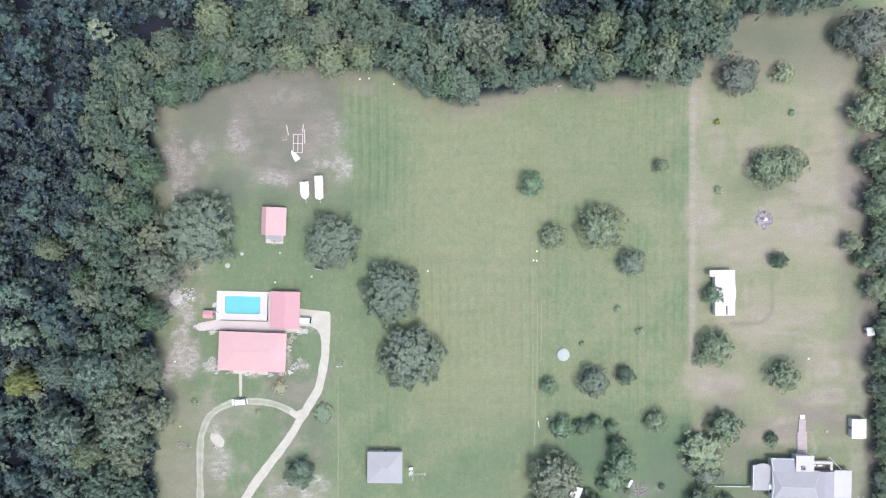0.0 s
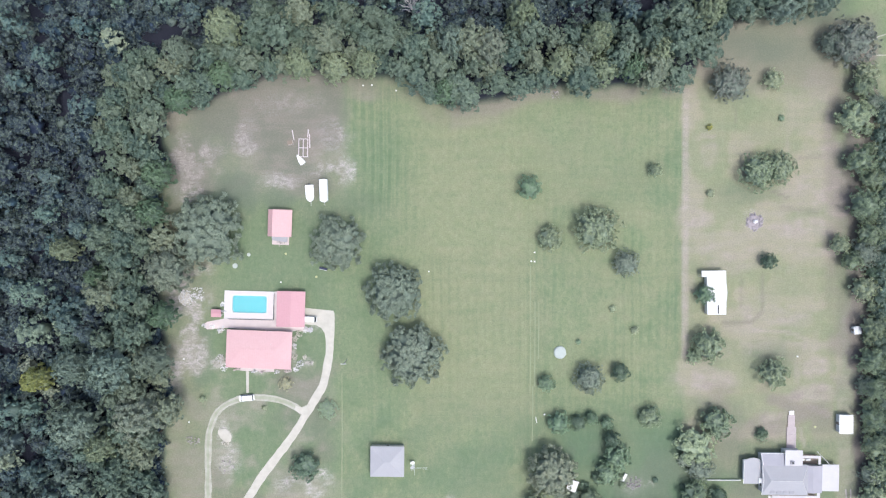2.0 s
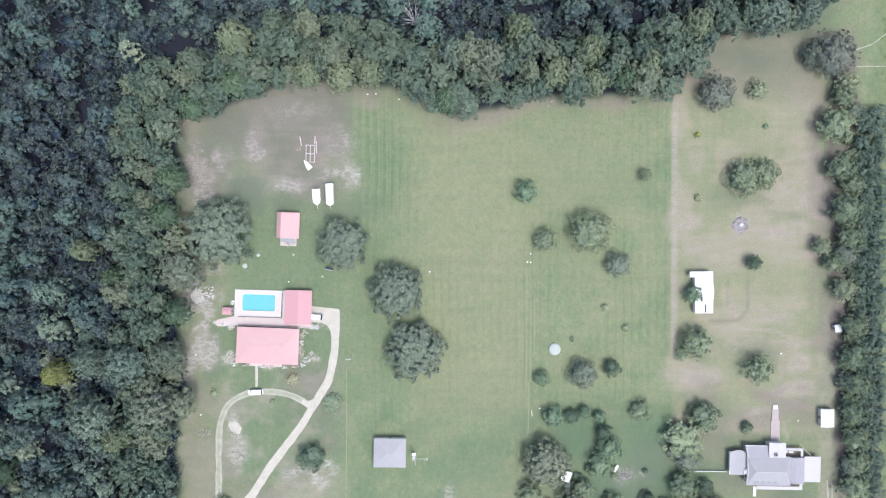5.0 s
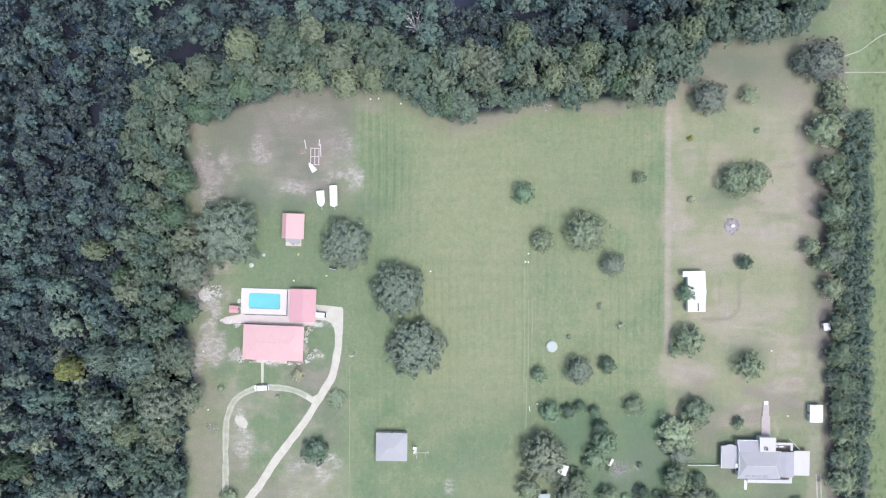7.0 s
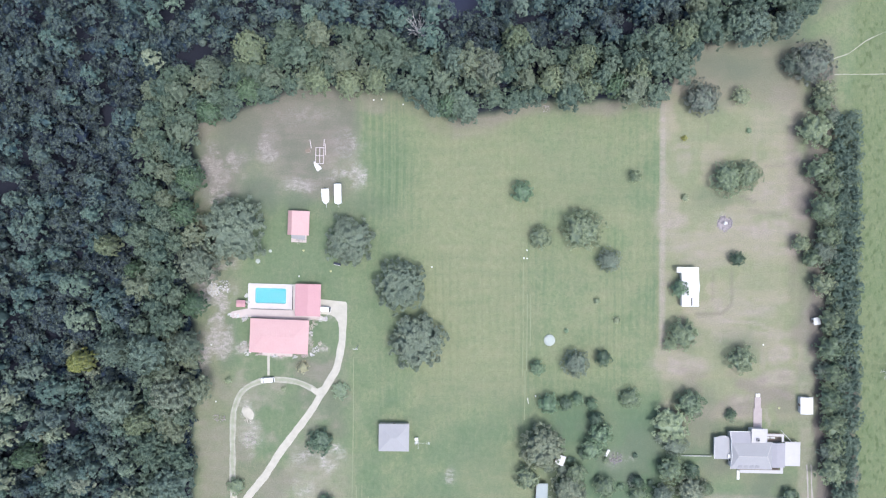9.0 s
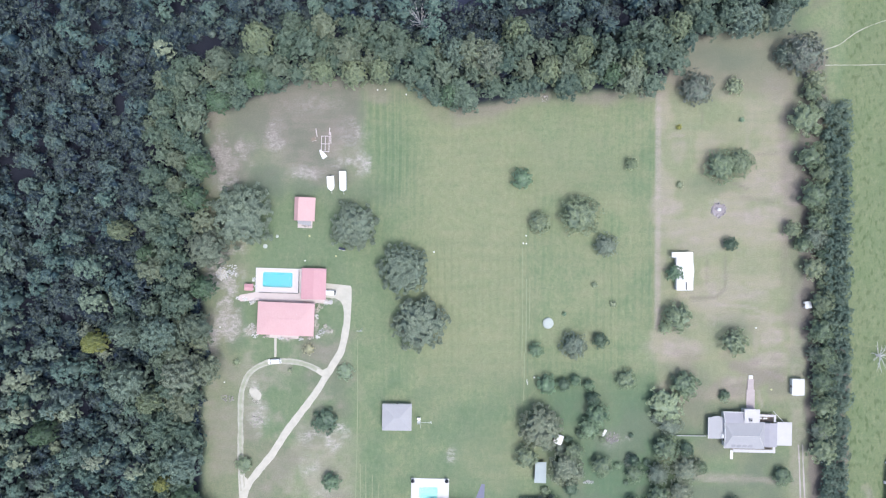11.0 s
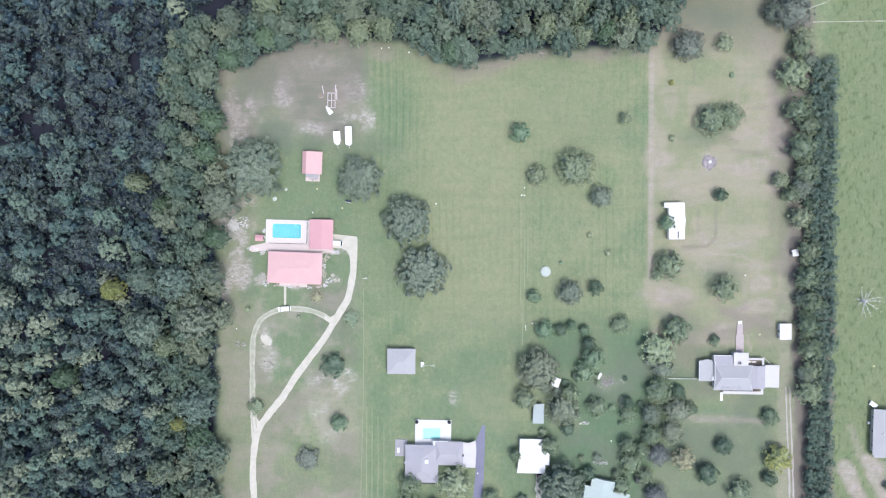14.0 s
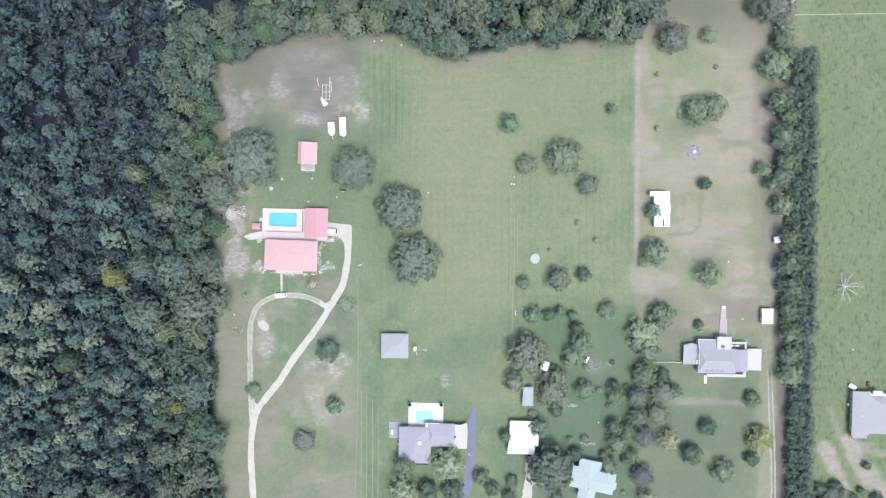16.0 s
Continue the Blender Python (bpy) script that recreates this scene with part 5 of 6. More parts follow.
# ---- vehicles and boats ----
def car(name, label, x, y, turn, paint, length=4.8, van=False):
    ob = thing(name, label, "car", x, y, 0, turn)
    w, h = 0.93, 1.0
    bm = box(-length / 2, length / 2, -w, w, 0.35, h, None, 0.16)
    part("body", bm, paint, ob)
    back, front = (-length * 0.46, length * 0.24) if not van else (-length * 0.47, length * 0.33)
    top = 1.72 if not van else 2.0
    bm = bmesh.new()
    lo = [bm.verts.new((px, py, h - 0.02)) for px, py in ((back, -w + 0.06), (front + 0.6, -w + 0.06), (front + 0.6, w - 0.06), (back, w - 0.06))]
    hi = [bm.verts.new((px, py, top)) for px, py in ((back + 0.22, -w + 0.12), (front + 0.1, -w + 0.12), (front + 0.1, w - 0.12), (back + 0.22, w - 0.12))]
    bm.faces.new(hi)
    for i in range(4):
        bm.faces.new((lo[i], lo[(i + 1) % 4], hi[(i + 1) % 4], hi[i]))
    part("window_band", bm, GLASS_DARK, ob, "dark tinted windows")
    part("roof", box(back + 0.2, front + 0.12, -w + 0.1, w - 0.1, top, top + 0.05, None, 0.02), paint, ob)
    for px in (-length * 0.32, length * 0.32):
        for py in (-w + 0.1, w - 0.1):
            part("wheel", rod((px, py - 0.11, 0.33), (px, py + 0.11, 0.33), 0.33, None, None, 14), RUBBER, ob)
    for py in (-w + 0.25, w - 0.25):
        part("headlight", box(length / 2 - 0.06, length / 2 + 0.02, py - 0.16, py + 0.16, 0.66, 0.8), WHITE_PAINT, ob)


car("car", "white estate car parked on the loop drive", -63.5, -49.7, 184, CAR_WHITE, 4.9)
car("van", "white van parked on the apron beside the garage", -42.6, -23.8, -4, CAR_WHITE, 4.2, True)
car("car", "maroon car parked in front of the white workshop", 36.9, -116.0, 90, CAR_GREY, 4.3)


def hull(length, width, height, bow=0.35):
    """A pointed boat hull along -y, decked over."""
    bm, rings = bmesh.new(), []
    for k in range(11):
        u = k / 10
        s = 1.0 if u < 1 - bow else math.cos((u - 1 + bow) / bow * math.pi / 2) ** 0.7
        s = max(s, 0.03)
        y = length * (0.5 - u)
        ring = [bm.verts.new(q) for q in ((-width / 2 * s, y, height), (-width / 2 * s * 0.86, y, height * 0.45), (0, y, 0.28 * (u > 0.7) * (u - 0.7) * 3),
                                          (width / 2 * s * 0.86, y, height * 0.45), (width / 2 * s, y, height))]
        rings.append(ring)
    for a, b in zip(rings, rings[1:]):
        for i in range(4):
            bm.faces.new((a[i], a[i + 1], b[i + 1], b[i]))
        bm.faces.new((a[4], a[0], b[0], b[4]))
    bm.faces.new(rings[0][::-1])
    bm.faces.new(rings[-1])
    return bm


ob = thing("boat", "white motor boat parked on a trailer in the grass", "boat", -42.6, 17.2, 0, 4)
bm = hull(5.6, 2.7, 1.0)
bm.transform(Matrix.Translation((0, 0, 0.6)))
part("hull", bm, CAR_WHITE, ob, smooth=False)
part("deck_cover", box(-1.0, 1.0, -0.6, 2.5, 1.6, 1.72, None, 0.05), WHITE_PAINT, ob)
part("outboard_motor", box(-0.25, 0.25, 2.8, 3.2, 0.8, 1.9, None, 0.08), DARK, ob)
part("trailer_tongue", box(-0.06, 0.06, -3.9, -2.2, 0.45, 0.55), STEEL, ob)
part("trailer_frame", box(-0.9, 0.9, -2.2, 2.2, 0.4, 0.6), STEEL, ob)
for px in (-1.05, 1.05):
    part("wheel", rod((px - 0.1, 0.5, 0.32), (px + 0.1, 0.5, 0.32), 0.32, None, None, 14), RUBBER, ob)
ob = thing("travel_trailer", "long white travel trailer parked beside a boat", "trailer", -38.0, 18.1, 0, 2)
part("body", box(-1.25, 1.25, -3.3, 3.7, 0.5, 2.7, None, 0.15), CAR_WHITE, ob)
part("nose", poly([(-1.25, -3.3), (0, -3.85), (1.25, -3.3)], 0.6, 2.6), CAR_WHITE, ob)
part("tow_bar", box(-0.06, 0.06, -4.7, -3.5, 0.5, 0.6), STEEL, ob)
part("roof_hatch", box(-0.35, 0.35, 0.8, 1.5, 2.7, 2.82, None, 0.03), WHITE_PAINT, ob)
part("roof_hatch", box(-0.3, 0.3, -1.8, -1.3, 2.7, 2.8, None, 0.03), WHITE_PAINT, ob)
for px in (-1.15, 1.15):
    part("wheel", rod((px - 0.1, 0.2, 0.36), (px + 0.1, 0.2, 0.36), 0.36, None, None, 14), RUBBER, ob)
part("jack", rod((0, -4.5, 0), (0, -4.5, 0.5), 0.05), STEEL, ob)
ob = thing("skiff", "small white skiff lying upside down in the yard", "boat", -46.0, 28.5, 0, 215)
bm = hull(3.7, 1.9, 0.5, 0.98)
part("hull", bm, CAR_WHITE, ob)
ob = thing("skip", "white open trailer bin beside the paddock house", "trailer", 167.7, -86.9, 0, 55)
part("tray", box(-0.85, 0.85, -1.5, 1.5, 0.4, 1.1, None, 0.1), CAR_WHITE, ob)
part("tray_floor", box(-0.7, 0.7, -1.3, 1.3, 1.06, 1.12), STEEL, ob)
for px in (-0.9, 0.9):
    part("wheel", rod((px - 0.1, 0, 0.35), (px + 0.1, 0, 0.35), 0.35, None, None, 12), RUBBER, ob)
ob = thing("garden_tractor", "red garden tractor on the paddock grass", "tractor", 174.3, -85.8, 0, 80)
part("hood", box(0.0, 1.0, -0.45, 0.45, 0.4, 1.0, None, 0.1), RED_PAINT, ob)
part("seat", box(-0.8, -0.2, -0.35, 0.35, 0.5, 0.95, None, 0.08), DARK, ob)
part("mower_deck", box(-0.7, 0.6, -0.75, 0.75, 0.15, 0.4, None, 0.06), RED_PAINT, ob)
for px in (-0.7, 0.75):
    for py in (-0.5, 0.5):
        part("wheel", rod((px, py - 0.12, 0.28), (px, py + 0.12, 0.28), 0.28, None, None, 12), RUBBER, ob)


# ---- poles, frames and small yard things ----
def utility_pole():
    ob = thing("utility_pole", "timber utility pole with a crossarm on the lawn", "pole", -30.7, -37.2)
    part("post", rod((0, 0, 0), (0, 0, 9.4), 0.15, 0.10, None, 10), STEEL, ob)
    part("crossarm", box(-0.9, 0.9, -0.08, 0.08, 8.6, 8.75), WHITE_PAINT, ob)
    for px in (-0.8, 0.0, 0.8):
        part("insulator", rod((px, 0, 8.75), (px, 0, 9.0), 0.08, 0.05), WHITE_PAINT, ob)
    part("transformer", rod((0.32, 0.05, 7.4), (0.32, 0.05, 8.3), 0.24), STEEL, ob)


utility_pole()


def pipe_frame():
    ob = thing("pipe_frame", "pinkish-white pipe frame standing on bare ground", "frame", -44.9, 32.2, 0, -1)
    for px in (-1.45, 0.0, 1.45):
        part("long_rail", box(px - 0.10, px + 0.10, -2.9, 2.9, 0.5, 0.68), PINK_PIPE, ob)
    for py in (-2.9, 0.0, 2.9):
        part("cross_rail", box(-1.55, 1.55, py - 0.10, py + 0.10, 0.5, 0.66), PINK_PIPE, ob)
    for px in (-1.45, 1.45):
        for py in (-2.8, 2.8):
            part("leg", box(px - 0.07, px + 0.07, py - 0.07, py + 0.07, 0, 0.5), PINK_PIPE, ob)


pipe_frame()
for (px, py), ln, turn in (((-42.9, 34.5), 4.4, 2), ((-43.4, 37.0), 2.6, -4), ((-48.3, 36.5), 3.2, 10)):
    ob = thing("pole", "loose pale timber pole lying on bare earth", "pole", px, py, 0, turn, "loose poles")
    part("pole_shaft", box(-0.12, 0.12, -ln / 2, ln / 2, 0.02, 0.2), PINK_PIPE, ob)
ob = thing("crate", "pale wooden crate on the bare yard", "crate", -49.2, 33.9, 0, 15)
part("side", box(-0.8, 0.8, -0.6, 0.6, 0, 0.7, None, 0.03), PINK_PIPE, ob)
part("lid", box(-0.85, 0.85, -0.65, 0.65, 0.7, 0.76), WOOD, ob)


def disc(name, label, category, x, y, r, h, mat, dome=0.0, seed=1, rough=0.03):
    rng = np.random.RandomState(seed)
    bm = bmesh.new()
    ring = 20
    pr = None
    for k, (rr, z) in enumerate(((1, 0), (0.97, h * 0.8), (0.85, h), (0.5, h + dome * 0.7), (0.12, h + dome))):
        row = [bm.verts.new((math.cos(6.2832 * i / ring) * r * rr * (1 + rng.uniform(-rough, rough)), math.sin(6.2832 * i / ring) * r * rr * (1 + rng.uniform(-rough, rough)), z * (1 + rng.uniform(-rough, rough)))) for i in range(ring)]
        if pr:
            for i in range(ring):
                bm.faces.new((pr[i], pr[(i + 1) % ring], row[(i + 1) % ring], row[i]))
        pr = row
    bm.faces.new(pr)
    ob = link_mesh(name, bm, mat, True)
    ob.location = (x, y, 0)
    return tagged(ob, label, category)


disc("stock_tank", "round pale grey stock tank cover in the meadow", "tank", 39.3, -34.9, 2.1, 0.6, PALE_STONE, 0.2)
disc("tank_lid", "round pale concrete tank lid beside the oak", "lid", -67.4, -6.4, 0.85, 0.25, PALE_STONE, 0.05)
disc("burn_pile_ring", "pale ash heap beside the wood", "heap", -62.9, -2.7, 0.6, 0.2, PALE_STONE, 0.15)
fx, fy = 103.3, 8.1
disc("bed_base", "round low mauve gravel base of a fountain bed", "flower bed", fx, fy, 2.5, 0.04, BED, 0.02, 5, 0.2)
heap("fountain_bed", "round mauve gravel bed in the dry lot", fx, fy, 3.0, 0.03, BED, 21, 150, "flower bed")
ob = thing("fountain", "small white tiered garden fountain in a gravel bed", "fountain", fx, fy, 0.1)
part("basin", rod((0, 0, 0), (0, 0, 0.45), 0.55, 0.62, None, 20), WHITE_PAINT, ob)
part("stem", rod((0, 0, 0.45), (0, 0, 1.2), 0.14, 0.1), WHITE_PAINT, ob)
part("bowl", rod((0, 0, 1.2), (0, 0, 1.35), 0.25, 0.5, None, 18), WHITE_PAINT, ob)


disc("brush_mound", "pale mound under the brush heap", "mound", -83.9, -17.0, 2.1, 0.15, GRAVEL, 0.2, 4)
heap("brush_heap", "heap of pale cut brush beside the wood", -83.6, -16.8, 2.5, 1.0, WHITE_DECK, 3, 110)
heap("brush_heap", "scattered pale cut branches beside the wood", -80.0, -15.8, 2.6, 0.5, WHITE_DECK, 13, 60)
heap("porch_clutter", "pale and dark clutter on the barn porch", -52.0, 1.5, 1.6, 0.7, BRUSH, 14, 26)
sand_mound = disc("sand_mound", "smooth mound of pale sand on the lawn", "mound", -70.8, -62.0, 2.0, 0.15, GRAVEL, 0.25, 9, 0.16)
sand_mound.scale, sand_mound.rotation_euler = (0.95, 1.35, 1), (0, 0, radians(38))
heap("sand_heap", "scattered clods beside the sand mound", -70.6, -64.6, 1.3, 0.2, GRAVEL, 4, 24)
heap("sand_heap", "pale clods and rubble in the worn grass", -70.4, -72.5, 2.6, 0.15, BRUSH, 41, 40)
heap("sand_heap", "pale clods at the edge of the loop drive", -81.6, -63.8, 2.4, 0.2, BRUSH, 42, 40, "heap", 0.6)
heap("rubble", "pale rubble against the house wall", -72.3, -37.5, 1.7, 0.4, GRAVEL, 6, 60)
heap("rubble", "pale rubble at the patio corner", -71.8, -27.6, 0.9, 0.4, GRAVEL, 15, 20)
for k, (bx, by, r) in enumerate(((-47.7, -30.4, 0.9), (-47.8, -32.8, 0.8), (-47.7, -36.3, 1.1), (-46.1, -38.6, 1.3), (-42.9, -38.2, 1.1), (-47.4, -40.4, 0.9), (-44.6, -36.4, 0.7))):
    heap("garden_stones", "pale stones edging the flower bed", bx, by, r, 0.35, (GRAVEL, WHITE_DECK)[k % 2], 30 + k, 26)
for k, (bx, by, r) in enumerate(((-72.2, -37.2, 1.6), (-73.6, -38.6, 1.3), (-71.0, -39.8, 1.2), (-71.9, -27.3, 1.2), (-46.3, -28.6, 1.2), (-44.2, -27.6, 1.3), (-42.6, -27.4, 0.9))):
    heap("yard_clutter", "pale boards and pots against the house wall", bx, by, r, 0.45, (WHITE_DECK, GRAVEL, WHITE_PAINT)[k % 3], 60 + k, 34)
for k, (bx, by) in enumerate(((-66.9, -40.4), (-61.4, -40.9), (-58.4, -41.1), (-53.8, -41.4), (-50.1, -41.0))):
    heap("porch_plants", "pale pots and planters along the front porch", bx, by, 1.2, 0.35, (CONCRETE, WHITE_DECK)[k % 2], 70 + k, 22, "planters", 0.4)
heap("scrap_heap", "white scrap boards lying on the grass", 54.5, -94.7, 2.2, 0.4, WHITE_PAINT, 7, 26, "heap", 0.3)
heap("scrap_heap", "white scrap boards and pipes in the garden", 61.2, -110.2, 3.4, 0.4, WHITE_PAINT, 8, 44, "heap", 0.28)
heap("stone_heap", "mauve-grey heap of stones in the garden", 63.8, -78.1, 2.4, 0.3, BED, 9, 50)
heap("stone_heap", "pale stones at the forest edge", 37.7, 49.7, 1.4, 0.4, BRUSH, 12, 26)

SMALL = [((30.9, -2.0), "white"), ((30.9, -5.0), "white"), ((29.8, -4.9), "white"), ((-25.3, 52.6), "white"), ((-22.4, 52.8), "white"),
         ((-3.8, -8.3), "white"), ((-52.3, -11.8), "white"), ((-50.7, -2.5), "yellow"), ((-40.7, -10.0), "yellow"), ((34.2, -55.3), "white"),
         ((117.5, -36.3), "white"), ((168.1, -71.9), "yellow"), ((142.4, -86.9), "white"), ((65.3, -101.7), "white"), ((54.1, -108.9), "white"),
         ((12.7, -114.7), "white"), ((-14.5, 51.0), "white"), ((123.4, -59.5), "yellow"), ((-84.2, -37.0), "white"), ((-82.5, -57.7), "white")]
for i, ((px, py), tone) in enumerate(SMALL):
    if tone == "white":
        ob = thing("bucket", "white plastic bucket standing on the grass", "bucket", px, py, 0, i * 37)
        part("side", rod((0, 0, 0), (0, 0, 0.4), 0.2, 0.26, None, 14), WHITE_PAINT, ob)
        part("rim", rod((0, 0, 0.36), (0, 0, 0.42), 0.28, 0.28, None, 14), WHITE_PAINT, ob)
    else:
        ob = thing("feed_tub", "pale yellow plastic feed tub on the grass", "tub", px, py, 0, i * 37)
        part("side", rod((0, 0, 0), (0, 0, 0.35), 0.3, 0.38, None, 14), YELLOW, ob)
        part("rim", rod((0, 0, 0.32), (0, 0, 0.38), 0.4, 0.4, None, 14), YELLOW, ob)
ob = thing("hammock", "dark blue swing seat under the edge of an oak", "swing", -38.4, -7.3, 0, -12)
part("seat", box(-1.2, 1.2, -0.35, 0.35, 0.5, 0.62, None, 0.04), BLUE_TARP, ob)
part("backrest", box(-1.2, 1.2, 0.35, 0.45, 0.6, 1.2, None, 0.04), DARK, ob)
part("rail", box(-1.3, 1.3, -0.5, -0.38, 0.4, 0.5), WHITE_PAINT, ob)
for px in (-1.25, 1.25):
    part("leg", box(px - 0.06, px + 0.06, -0.5, 0.5, 0, 0.5), DARK, ob)
ob = thing("gate_post", "slim white marker post by the old fence line", "post", 31.5, -57.1, 0, 8)
part("shaft", box(-0.1, 0.1, -1.0, 1.0, 0.05, 0.3), WHITE_PAINT, ob)
ob = thing("bench", "white bench tipped among garden trees", "bench", 60.5, -76.1, 0, 60)
part("seat", box(-1.4, 1.4, -0.5, 0.5, 0.45, 0.52, None, 0.02), WHITE_PAINT, ob)
part("backrest", box(-1.4, 1.4, 0.5, 0.58, 0.5, 0.95, None, 0.02), WHITE_PAINT, ob)
for px in (-1.2, 1.2):
    part("leg", box(px - 0.06, px + 0.06, -0.45, 0.45, 0, 0.45), WHITE_PAINT, ob)
ob = thing("fence", "low white board fence west of the farmhouse", "fence", 93.1, -76.9, 0, -0.5)
part("rail", box(-5.6, 5.6, -0.09, 0.09, 0.75, 0.95), WHITE_PAINT, ob)
part("rail", box(-5.6, 5.6, -0.06, 0.06, 0.3, 0.45), WHITE_PAINT, ob)
for i in range(6):
    part("post", box(-5.6 + i * 2.2, -5.45 + i * 2.2, -0.08, 0.08, 0, 1.0), WHITE_PAINT, ob)


def dead_tree(label, x, y, reach, height, seed, n=11):
    """A bleached leafless tree with forking limbs."""
    rng = np.random.RandomState(seed)
    ob = thing("dead_tree", label, "tree", x, y)
    part("trunk", rod((0, 0, -0.1), (0, 0, height * 0.45), 0.45, 0.3, None, 10), DEAD_BARK, ob)
    for i in range(n):
        a = 6.2832 * i / n + rng.uniform(-0.2, 0.2)
        r, ln = 0.15, reach * rng.uniform(0.65, 1.1)
        bm = bmesh.new()
        p = Vector((0, 0, height * rng.uniform(0.25, 0.45)))
        for k in range(4):
            a += rng.uniform(-0.22, 0.22)
            q = p + Vector((math.cos(a) * ln / 4, math.sin(a) * ln / 4, height * rng.uniform(0.04, 0.16)))
            rod(p, q, r, r * 0.7, bm, 6)
            for side in (-0.7, 0.7) if k >= 1 else ():
                b = a + side * rng.uniform(0.6, 1.3)
                rod(q, q + Vector((math.cos(b) * ln / 5, math.sin(b) * ln / 5, height * 0.06)), r * 0.6, r * 0.2, bm, 5)
            p, r = q, r * 0.7
        part("limb", bm, DEAD_BARK, ob)
    return ob


dead_tree("bleached leafless tree alone in the paddock", 163.2, -46.3, 5.6, 6.0, 5)
SNAG = (-8.7, 74.9)
dead_tree("bleached leafless tree among the northern woods", *SNAG, 4.4, 22.0, 8, 17)

# ---- single trees ----
OAKS = [tree_thing("oak_tree", "large spreading oak with dense grey-green crown", 40 + 7 * i, LEAF_OAK, 9.0, 1.2, 11.5, 1760, 0.36, 26, 0.19, 2, 0.55, lobes=4 + i, spray=8, heart=0.74, sunk=0.18) for i in range(3)]
FRUITS = [tree_thing("orchard_tree", "small round green orchard tree", 80 + 5 * i, LEAF_FRUIT, 4.2, 0.5, 5.6, 400, 0.25, 20, 0.14, 2, 0.18, lobes=4 + i, spray=7, heart=0.70, sunk=0.2) for i in range(3)]
LOOSE = tree_thing("orchard_tree", "open-crowned green tree with visible gaps", 120, LEAF_FRUIT, 5.6, 0.6, 6.5, 600, 0.25, 20, 0.145, 2, 0.24, sparse=0.05, spray=4, heart=0.72, sunk=0.2)


def recolour(ob, material, name, label):
    c = copy_thing(ob, Matrix.Identity(4))
    c.name = name
    for o in c.children:
        if o.name.startswith("crown"):
            o.data = o.data.copy()
            o.data.materials[0] = material
    return tagged(c, label)


FRESH = recolour(FRUITS[1], LEAF_FRESH, "young_tree", "fresh green young tree on the lawn")
LIGHT = recolour(FRUITS[0], LEAF_LIGHT, "young_tree", "light green young tree on the lawn")
DARKT = recolour(FRUITS[1], LEAF_DARK, "evergreen_tree", "dark green dense evergreen tree")
YELLOWT = recolour(FRUITS[2], LEAF_YELLOW, "yellow_tree", "yellow-leaved tree among greener ones")
BUFF = recolour(FRUITS[0], LEAF_BUFF, "buff_tree", "buff-yellow small tree beside the lane")
MAUVE = recolour(LOOSE, LEAF_MAUVE, "bare_tree", "mauve-grey twiggy tree with thin leaves")
DULL = recolour(LOOSE, LEAF_DULL, "grey_tree", "dull grey-green tree with a round crown")
GREY = recolour(LOOSE, LEAF_GREY, "grey_tree", "grey-green tree with thin leaves")

TANT = recolour(LOOSE, LEAF_PALE, "orchard_tree", "broad pale olive tree with a fine-leaved crown")
GRP = "trees on the open grounds"
PALE_OAK = recolour(OAKS[1], LEAF_PALE, "oak_tree", "olive-green spreading oak in the garden")
for i, (px, py, r, h) in enumerate(((-33.1, 1.1, 9.4, 9.5), (-14.9, -14.8, 10.0, 10), (-8.8, -35.0, 10.7, 10),
                                    (-74.6, 4.8, 12.4, 13), (-86.8, -7.4, 8.0, 14), (45.1, -118.6, 9.9, 11), (36.1, -72.9, 8.5, 10))):
    put(PALE_OAK if i == 6 else OAKS[i % 3], px, py, i * 67, r / 9.6, r / 9.6, h / 11.5, "", GRP)
